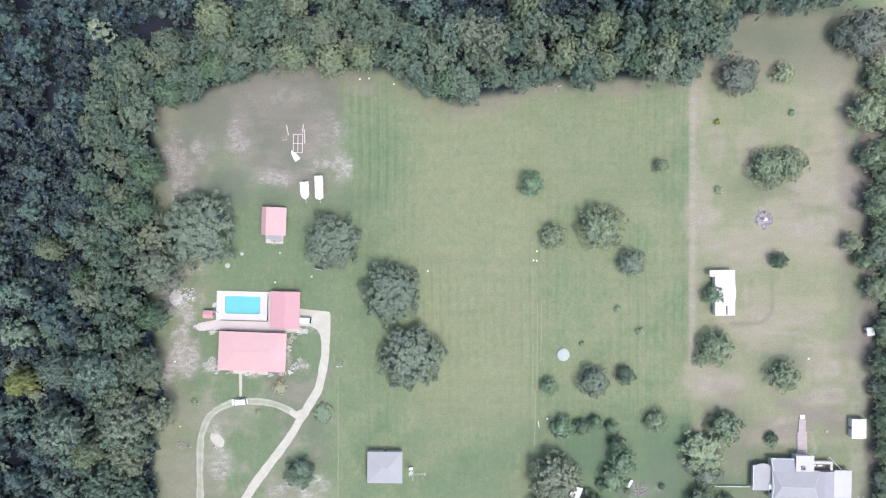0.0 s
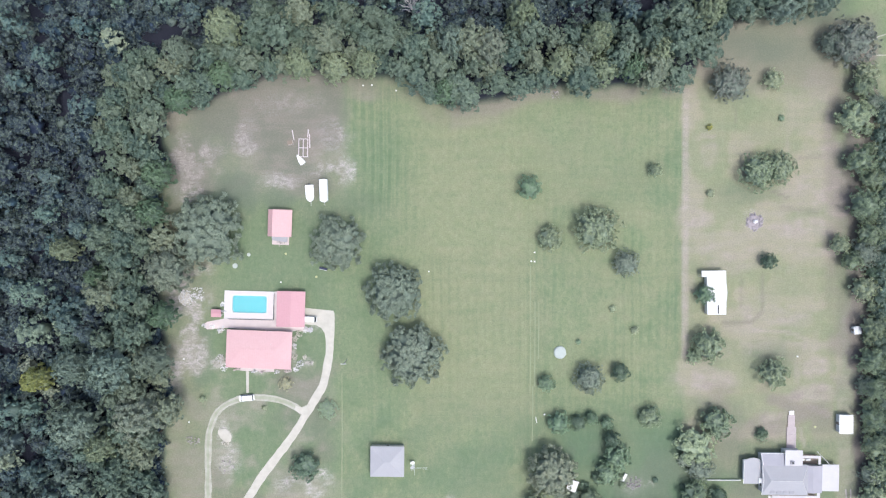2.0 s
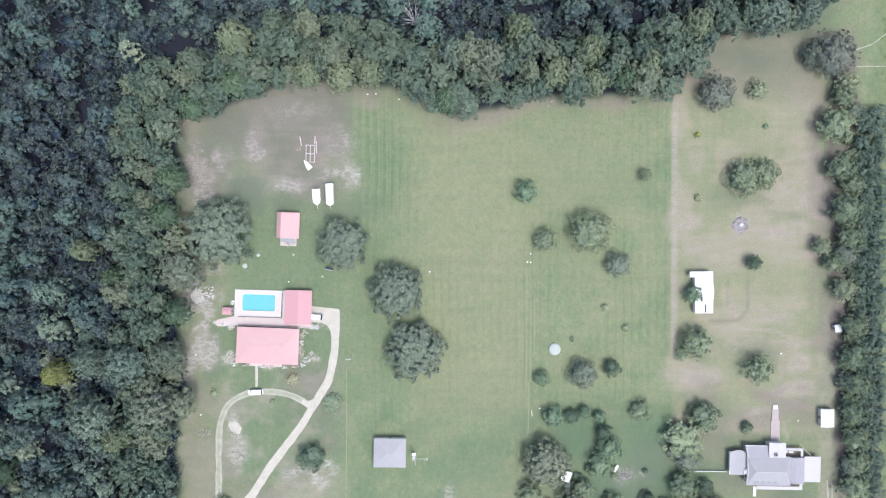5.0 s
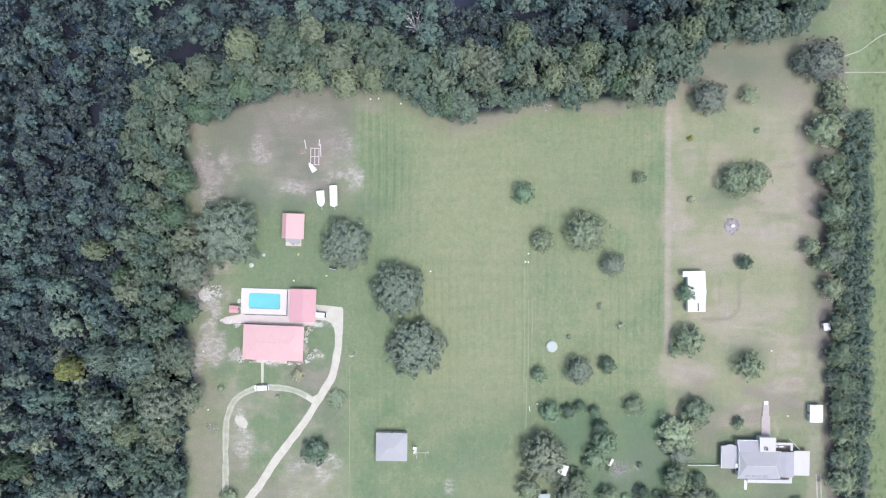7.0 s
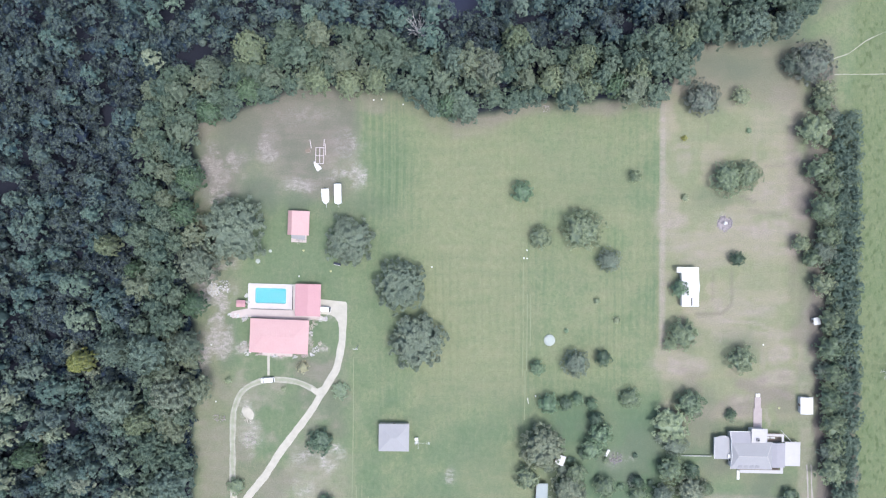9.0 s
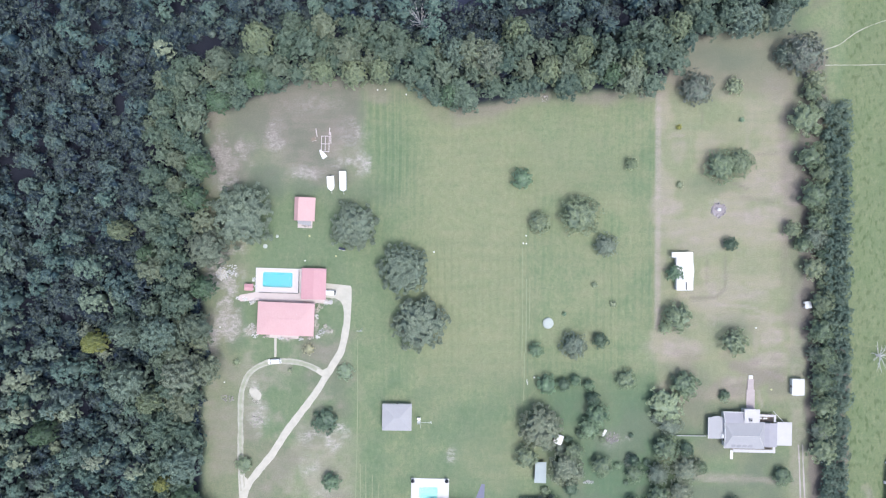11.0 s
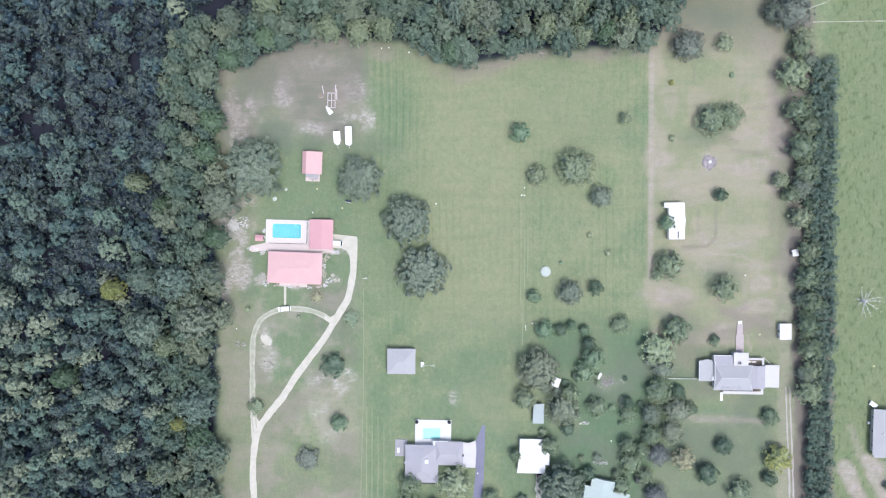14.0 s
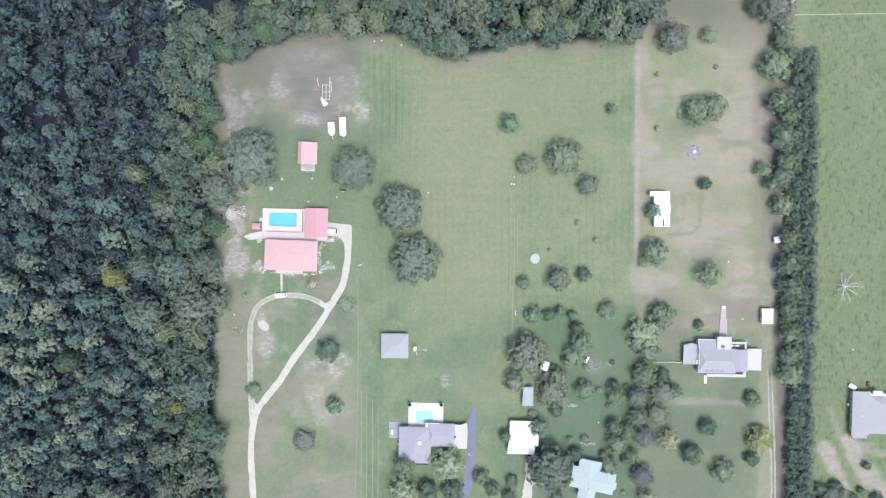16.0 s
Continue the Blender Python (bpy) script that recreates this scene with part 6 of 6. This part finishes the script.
PLAN = [
    (FRESH, 29.0, 19.2, 4.5, 1.1), (LIGHT, 70.0, 24.9, 2.7, 1.2), (FRUITS[2], 35.6, 2.7, 4.6, 1.0),
    (LOOSE, 50.7, 5.7, 8.5, 0.95), (GREY, 60.4, -5.4, 5.0, 0.9), (GREY, 48.3, -43.0, 5.7, 1.0),
    (DARKT, 58.5, -41.1, 3.4, 1.1), (FRESH, 34.6, -44.8, 3.2, 1.0), (FRESH, 38.7, -57.7, 4.3, 0.9),
    (DARKT, 45.0, -57.7, 3.0, 0.8), (FRESH, 49.2, -56.1, 2.5, 1.2), (FRESH, 54.4, -57.9, 2.5, 1.1),
    (FRUITS[0], 68.2, -55.6, 4.3, 0.8), (FRUITS[2], 87.0, -32.2, 6.0, 1.0), (LIGHT, 83.0, -36.1, 3.0, 0.8),
    (FRUITS[1], 89.8, -57.5, 5.9, 1.0), (LIGHT, 82.7, -64.6, 7.8, 0.8), (DULL, 93.5, 53.2, 7.2, 1.0),
    (LIGHT, 108.4, 54.1, 3.9, 0.9), (LOOSE, 103.3, 24.1, 7.1, 0.9), (LOOSE, 110.4, 25.5, 6.0, 0.9),
    (DARKT, 107.0, -4.9, 3.0, 1.2), (FRUITS[0], 108.6, -41.5, 5.7, 0.9), (FRESH, 86.1, -15.7, 3.6, 1.1),
    (DARKT, 55.9, -63.0, 3.2, 1.3), (FRESH, 57.5, -68.5, 5.0, 1.1), (FRESH, 54.3, -73.9, 4.5, 1.0),
    (DARKT, -44.2, -71.6, 5.4, 0.8), (FRUITS[1], -37.0, -53.4, 3.8, 0.3), (FRESH, -41.8, -94.3, 3.9, 1.0),
    (DULL, -54.3, -108.6, 5.4, 0.4), (FRUITS[1], -74.7, -88.1, 3.6, 0.6), (FRUITS[0], 105.4, -62.2, 2.5, 0.6),
    (FRUITS[2], -13.8, -118.0, 5.0, 1.2), (LIGHT, -14.3, -128.1, 6.8, 1.0), (LIGHT, 3.7, -117.7, 7.7, 1.0),
    (DARKT, -4.5, -128.4, 5.0, 1.1), (DARKT, 5.7, -128.9, 5.4, 1.0), (FRUITS[1], 17.6, -123.5, 3.9, 0.9),
    (FRUITS[1], 31.2, -84.4, 5.0, 1.0), (TANT, 45.6, -88.6, 7.2, 1.0), (FRUITS[1], 48.6, -82.8, 4.4, 1.0), (FRUITS[0], 40.3, -102.7, 4.5, 1.1),
    (DARKT, 48.0, -96.5, 3.4, 0.7), (FRUITS[1], 59.3, -87.8, 4.5, 0.9), (DARKT, 71.2, -86.0, 2.7, 1.2),
    (FRUITS[0], 71.4, -90.6, 3.9, 0.8), (FRUITS[2], 71.0, -102.5, 3.8, 1.2), (FRUITS[1], 72.2, -109.3, 4.8, 1.0),
    (FRUITS[0], 27.5, -106.7, 3.0, 1.2), (DARKT, 55.8, -113.9, 3.4, 1.0), (LIGHT, 67.0, -114.2, 2.0, 1.2),
    (FRUITS[1], 69.0, -118.5, 4.3, 0.9), (MAUVE, 75.6, -116.5, 2.0, 1.0), (FRUITS[2], 82.9, -81.0, 5.6, 1.1),
    (GREY, 80.3, -90.3, 4.8, 1.1), (TANT, 90.2, -88.3, 6.2, 1.0), (FRUITS[0], 80.3, -98.6, 4.5, 1.1),
    (TANT, 88.2, -97.4, 5.2, 1.0), (MAUVE, 83.1, -106.3, 5.0, 1.0), (FRUITS[2], 76.7, -104.1, 3.6, 1.1),
    (BUFF, 92.9, -108.0, 5.2, 0.9), (DARKT, 90.5, -81.9, 3.6, 1.0), (FRUITS[2], 96.0, -88.3, 3.0, 1.0),
    (MAUVE, 82.5, -122.4, 5.2, 1.0), (FRUITS[0], 78.1, -114.6, 3.8, 1.0), (LIGHT, 84.3, -132.2, 4.5, 0.9),
    (DARKT, 102.2, -113.7, 4.8, 1.0), (DARKT, 108.8, -102.9, 4.1, 0.9), (FRUITS[1], 115.2, -120.6, 5.4, 0.8),
    (YELLOWT, 129.8, -107.5, 5.9, 0.9), (FRUITS[1], 126.7, -91.5, 3.9, 0.9), (DARKT, 126.7, -115.8, 3.4, 1.0),
    (GREY, 85.0, -72.3, 5.2, 0.7), (DARKT, 105.5, -61.2, 2.1, 0.8), (DARKT, 29.9, -125.0, 3.0, 0.6),
    (DARKT, 21.8, -128.1, 3.6, 0.8), (DARKT, 28.6, -131.1, 3.2, 0.8), (DARKT, 48.2, -131.4, 3.2, 0.6),
]
for i, (kind, px, py, r, tall) in enumerate(PLAN):
    base = 6.0 if kind in (LOOSE, MAUVE, GREY, DULL, TANT) else 4.5
    k = r / base
    put(kind, px, py, i * 83, k, k, k ** 0.7 * tall, "", GRP)
rng = random.Random(31)
for i in range(40):
    px, py = (rng.uniform(36, 60), rng.uniform(-118, -68)) if i < 22 else (rng.uniform(68, 84), rng.uniform(-140, -66))
    k = rng.uniform(0.25, 0.5)
    put((DARKT, FRUITS[1], GREY)[i % 3], px, py, i * 77, k, k * rng.uniform(0.8, 1.2), k * 0.7, "low dark shrub under the garden trees", "garden shrubs")
SHRUBS = [LIGHT, FRESH, LIGHT]
SHRUB = [(63.7, -27.6, 9), (45.3, -31.4, 6), (56.5, -20.4, 8), (88.5, 17.4, 9), (65.5, -88.3, 9), (-57.9, -53.0, 6), (-78.0, -50.0, 8), (111.8, 42.0, 7)]
for i, (px, py, r) in enumerate(SHRUB):
    k = r * 0.178 / 4.5
    put(SHRUBS[i % 3], px, py, i * 50, k, k, k * 0.7, "low green shrub on the grass", GRP)
for i, (px, py, r) in enumerate(((154.6, -127.8, 3.0), (159.0, -130.4, 3.6), (164.4, -131.0, 3.4), (168.0, -132.5, 3.2), (161.0, -126.8, 2.2), (173.5, -118.8, 2.2), (177.8, -132.0, 3.2), (155.5, -134.5, 3.8), (171.5, -129.0, 2.0))):
    put((DARKT, DULL, FRUITS[1])[i % 3], px, py, i * 50, r / 4.5, r / 5.0, 0.55, "dark green scrub at the paddock's edge", "paddock scrub")
k = 0.9 / 4.5
BLOOM = recolour(FRUITS[0], LEAF_BLOOM, "flowering_bush", "small bright yellow flowering bush")
put(BLOOM, 88.1, 39.0, 20, k * 1.5, k * 1.3, k * 1.3, "small bright yellow flowering bush", GRP)
put(BUFF, -50.6, -45.0, 40, 0.6, 0.55, 0.35, "low buff-yellow bush before the house", GRP)

# ---- the tree line and hedge along the eastern lane ----
rng = random.Random(12)
for i in range(17):
    k = rng.uniform(0.55, 0.8)
    put((GREY, FRUITS[1], FRUITS[0], DARKT)[i % 4], rng.uniform(139.0, 141.5), 46 - 7.5 * i + rng.uniform(-2, 2), i * 57, k, k, k * 1.1, "round grey-green tree between lane and hedge", "trees along the lane")
ROW = [(DULL, 132.2, 65.8, 44, 1.3), (LIGHT, 138.0, 56.0, 24, 1.2), (LIGHT, 133.8, 42.0, 34, 1.3), (FRUITS[1], 136.7, 51.6, 22, 1.4),
       (FRUITS[0], 135.3, 27.7, 28, 1.4), (FRUITS[1], 137.1, 13.7, 30, 1.4), (LIGHT, 129.9, 0.6, 19, 1.2), (GREY, 137.0, -2.5, 27, 1.3),
       (LIGHT, 137.2, -13.6, 24, 1.3), (FRUITS[2], 133.8, -4.4, 20, 1.3), (FRUITS[0], 140.2, -26.3, 24, 1.5), (FRUITS[2], 139.5, -37.1, 26, 1.4),
       (FRUITS[1], 140.9, -46.1, 24, 1.5), (FRUITS[0], 140.1, -55.1, 24, 1.4), (FRUITS[2], 141.1, -64.5, 25, 1.4), (LIGHT, 141.8, -72.7, 22, 1.3),
       (LIGHT, 140.8, -81.3, 29, 1.3), (FRUITS[0], 139.8, 21.7, 22, 1.4), (FRUITS[2], 138.8, 3.8, 24, 1.4), (GREY, 126.7, 65.7, 24, 1.3)]
for i, (kind, px, py, r, tall) in enumerate(ROW):
    k = r * 0.2 / (6.0 if kind in (LOOSE, MAUVE, GREY, DULL) else 4.5)
    put(kind, px, py, i * 71, k, k, k ** 0.6 * tall, "broad green tree in the row beside the lane", "trees along the lane")


def hedge():
    rng = np.random.RandomState(77)
    V, F, T, W, n = [], [], [], [], 0
    y = -142.0
    while y < 47:
        for col in range(3):
            x = (142.7 if y < -78 else 143.2) + col * 3.1 + rng.uniform(-0.7, 0.7)
            v, f, w = crown_arrays(rng, rng.uniform(2.0, 2.8), 0.2, rng.uniform(4.5, 6.5), 70, 0.28, 18, 0.17, 0, spray=4)
            W.append(w)
            V.append(v + np.array([x, y + rng.uniform(-0.8, 0.8), 0]))
            F.append(f + n)
            n += len(v)
            T.append(np.full(len(v), rng.rand()))
        y += 2.9
    me = quick_mesh("hedge", np.concatenate(V), np.concatenate(F))
    me.attributes.new("tint", "FLOAT", "POINT").data.foreach_set("value", np.concatenate(T).astype(np.float32))
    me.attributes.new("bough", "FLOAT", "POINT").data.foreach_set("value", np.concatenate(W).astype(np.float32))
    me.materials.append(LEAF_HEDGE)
    me.shade_smooth()
    tagged(new("hedge", me), "tall dark green clipped row of dense evergreen shrubs", "hedge", kind="stuff")


hedge()

# ---- the woods to the west and north ----
WOODS = [tree_thing("forest_tree", "tall leafy woodland tree at the forest edge", 200 + 9 * i, LEAF_EDGE, 3.6 + 0.5 * (i % 3), 4.0, 13.0 + i % 4, 230, 0.36, 13, 0.25, 1, 0.2,
                    lobes=3 + i % 4, shape=0.4 + 0.15 * (i % 3), heart=0.62, spray=5) for i in range(6)]
def north_limit(x):
    return float(np.interp(x, [p[0] for p in NORTH_EDGE], [p[1] for p in NORTH_EDGE]))


BROAD = tree_thing("broadleaf_tree", "broad woodland tree standing above its neighbours", 310, LEAF_TAN, 8.0, 3.0, 15.0, 1100, 0.40, 18, 0.26, 2, 0.4, lobes=5, heart=0.68, spray=5)
BROADS = {"tan": BROAD, "green": recolour(BROAD, LEAF_GREEN, "broadleaf_tree", "fresh green broad tree in the woods"),
          "olive": recolour(BROAD, LEAF_OLIVE, "broadleaf_tree", "pale olive broad tree in the woods"),
          "yellow": recolour(BROAD, LEAF_YELLOW, "broadleaf_tree", "yellow-green broad tree in the woods"),
          "grey": recolour(BROAD, LEAF_OAK, "broadleaf_tree", "grey-green broad tree in the woods")}
LANDMARKS = [
    ("olive", -67.2, 67.7, 5.8, 16), ("grey", -81.0, 60.0, 4.8, 15), ("olive", 25.3, 70.9, 5.1, 16), ("olive", 48.4, 64.5, 5.4, 15),
    ("green", -88.8, 22.8, 4.8, 12), ("green", -91.3, 10.7, 4.7, 12), ("yellow", -126.4, -41.6, 4.1, 13), ("tan", -113.6, -37.5, 5.8, 16),
    ("tan", -101.7, -38.3, 7.8, 16), ("grey", -90.2, -36.0, 5.5, 14), ("grey", -94.1, -52.8, 7.8, 15), ("tan", -113.6, -56.2, 7.5, 15),
    ("olive", -105.7, -62.5, 4.8, 14), ("tan", -95.0, -85.4, 7.5, 14), ("yellow", -101.8, -92.6, 3.3, 11), ("green", -94.6, -98.2, 4.9, 11),
    ("olive", -109.8, -111.4, 4.4, 12), ("green", -145.9, -75.1, 4.4, 12), ("olive", -33.2, 56.6, 5.2, 11), ("olive", -44.4, 57.5, 4.8, 11),
    ("olive", -23.7, 57.5, 4.5, 12), ("olive", 38.1, 58.1, 5.1, 12), ("olive", 51.2, 55.8, 4.8, 11), ("green", 60.6, 56.7, 4.5, 11),
    ("olive", 68.9, 61.5, 4.8, 12), ("grey", 15.6, 61.8, 6.1, 15), ("tan", 3.7, 63.5, 5.4, 15), ("green", 2.1, 49.4, 4.5, 9),
    ("green", -83.0, 46.7, 4.5, 10), ("green", -68.4, 54.0, 4.8, 11), ("olive", 84.0, 73.7, 5.5, 13), ("tan", 108.8, 77.0, 6.6, 12),
    ("tan", 121.1, 78.4, 5.1, 11), ("green", -107.7, -9.5, 3.4, 12), ("olive", -117.3, -0.9, 3.8, 13), ("green", -87.6, -21.7, 4.5, 12)]
for n, (kind, px, py, r, tall) in enumerate(LANDMARKS):
    put(BROADS[kind], px, py, n * 61, r / 8.0, r / 8.0, tall / 11.5, "", "tall trees in the woods")


def edge_distance(x, y):
    """Metres into the woods; negative outside."""
    west = -87.5 + 1.6 * math.sin(y * 0.09) + 1.2 * math.sin(y * 0.23 + 1) - x
    return max(west, y - north_limit(x))


HOLLOWS = ((-153.0, 83.5, 8.0), (-123.8, 74.5, 5.5), (-88.6, 69.3, 6.0), (-158.0, 18.3, 6.5), (-150.5, 1.9, 6.0), (-88.7, 67.4, 6.5), (38.1, 70.6, 6.0), (-121.1, 45.6, 5.0))


def forest():
    rng = np.random.RandomState(5)
    spots, cells = [], {}
    for _ in range(30000):
        x, y = rng.uniform(-192, 140), rng.uniform(-146, 104)
        d = edge_distance(x, y)
        if d < 1.6 or (d > 9 and smooth_noise(np.array([x]), np.array([y]), 13.0, 91)[0] < 0.11):
            continue
        if math.hypot(x - SNAG[0], y - SNAG[1]) < 4.5 or math.hypot(x + 86.8, y + 7.4) < 9.0:
            continue
        if any(math.hypot(x - a, y - b) < r for a, b, r in HOLLOWS):
            continue
        if (abs(x - 2) < 6 and y > 82) or (abs(x - 1) < 11 and y > 85):
            continue                                # the river shows here
        gap = rng.choice((3.6, 4.4, 5.2, 6.4)) if y < -58 else rng.choice((4.2, 5.2, 6.6, 8.0))
        if any(math.hypot(x - a, y - b) < 0.95 * r for _, a, b, r, _ in LANDMARKS):
            continue
        key = (int(x // 8.1), int(y // 8.1))
        if any((x - a) ** 2 + (y - b) ** 2 < gap * gap for i in (-1, 0, 1) for j in (-1, 0, 1) for a, b in cells.get((key[0] + i, key[1] + j), ())):
            continue
        cells.setdefault(key, []).append((x, y))
        spots.append((d, x, y, gap))
    spots.sort()
    edge, deep = spots[:190], spots[190:]
    for i, (d, x, y, gap) in enumerate(edge):
        k = 0.55 + 0.11 * gap
        put(WOODS[i % 6], x, y, rng.uniform(0, 360), k * rng.uniform(0.9, 1.2), k, k * rng.uniform(0.75, 1.1) * (0.72 if d < 4 else 1.0), "", "forest edge")
    V, F, T, W, C, n = [], [], [], [], [], 0
    for d, x, y, gap in deep:
        r = gap * rng.uniform(0.60, 0.74) + 0.45
        close = min(math.hypot(x - a, y - b) - q for _, a, b, q, _ in LANDMARKS)
        tall = rng.choice((0.0, 0.35, 0.7, 1.0), p=(0.34, 0.26, 0.22, 0.18))
        top = (3.5 + 13.5 * tall + rng.uniform(0, 3) if close > 4 else rng.uniform(3, 5)) + 0.9 * r
        v, f, w = crown_arrays(rng, r, max(1.5, top - 3.6 * r), top, int(50 + 8.5 * r * r), rng.uniform(0.30, 0.42), 10, 0.27, 1,
                               shape=rng.uniform(0.5, 1.1), lobes=rng.randint(3, 6), spray=5, heart=0.44, sunk=0.12)
        W.append(w)
        V.append(v + np.array([x, y, 0]))
        F.append(f + n)
        n += len(v)
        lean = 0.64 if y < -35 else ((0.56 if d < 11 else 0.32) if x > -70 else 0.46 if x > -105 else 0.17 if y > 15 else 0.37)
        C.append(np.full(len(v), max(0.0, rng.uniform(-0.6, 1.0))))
        # Light put into the tint: tall crowns lighter, low ones darker.
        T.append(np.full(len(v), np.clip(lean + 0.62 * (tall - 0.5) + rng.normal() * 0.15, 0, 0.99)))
    # low growth between the trunks, tinted dark to paint the shade of the gaps
    for _ in range(5200):
        x, y = rng.uniform(-192, 140), rng.uniform(-146, 104)
        if edge_distance(x, y) < 4 or any(math.hypot(x - a, y - b) < 0.6 * r for a, b, r in HOLLOWS) or (abs(x - 1) < 11 and y > 80):
            continue
        v, f, w = crown_arrays(rng, rng.uniform(2.2, 3.6), 0.2, rng.uniform(1.6, 4.5), 24, 0.5, 5, 0.36, 0, spray=4, heart=0.8)
        W.append(w)
        V.append(v + np.array([x, y, 0]))
        F.append(f + n)
        n += len(v)
        T.append(np.full(len(v), rng.uniform(0.0, 0.24)))
        C.append(np.zeros(len(v)))
    me = quick_mesh("forest", np.concatenate(V), np.concatenate(F))
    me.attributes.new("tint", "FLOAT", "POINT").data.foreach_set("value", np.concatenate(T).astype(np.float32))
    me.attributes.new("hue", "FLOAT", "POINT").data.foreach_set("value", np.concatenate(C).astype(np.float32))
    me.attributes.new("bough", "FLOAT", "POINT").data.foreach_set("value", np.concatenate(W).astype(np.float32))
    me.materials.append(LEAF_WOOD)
    me.shade_smooth()
    tagged(new("forest", me), "dense mixed dark green woodland canopy", "forest", kind="stuff")


forest()
setting("water", poly([(-60, 97), (-14, 86), (-4, 82.5), (8, 82.5), (18, 87), (60, 101), (60, 112), (-60, 112)], -0.2, 0.06), RIVER, "dark blue river behind the northern woods")

for ob in (*OAKS, BLOOM, FRESH, DULL, PALE_OAK, *FRUITS, LOOSE, TANT, LIGHT, DARKT, YELLOWT, BUFF, MAUVE, GREY, *WOODS, *BROADS.values()):
    drop(ob)
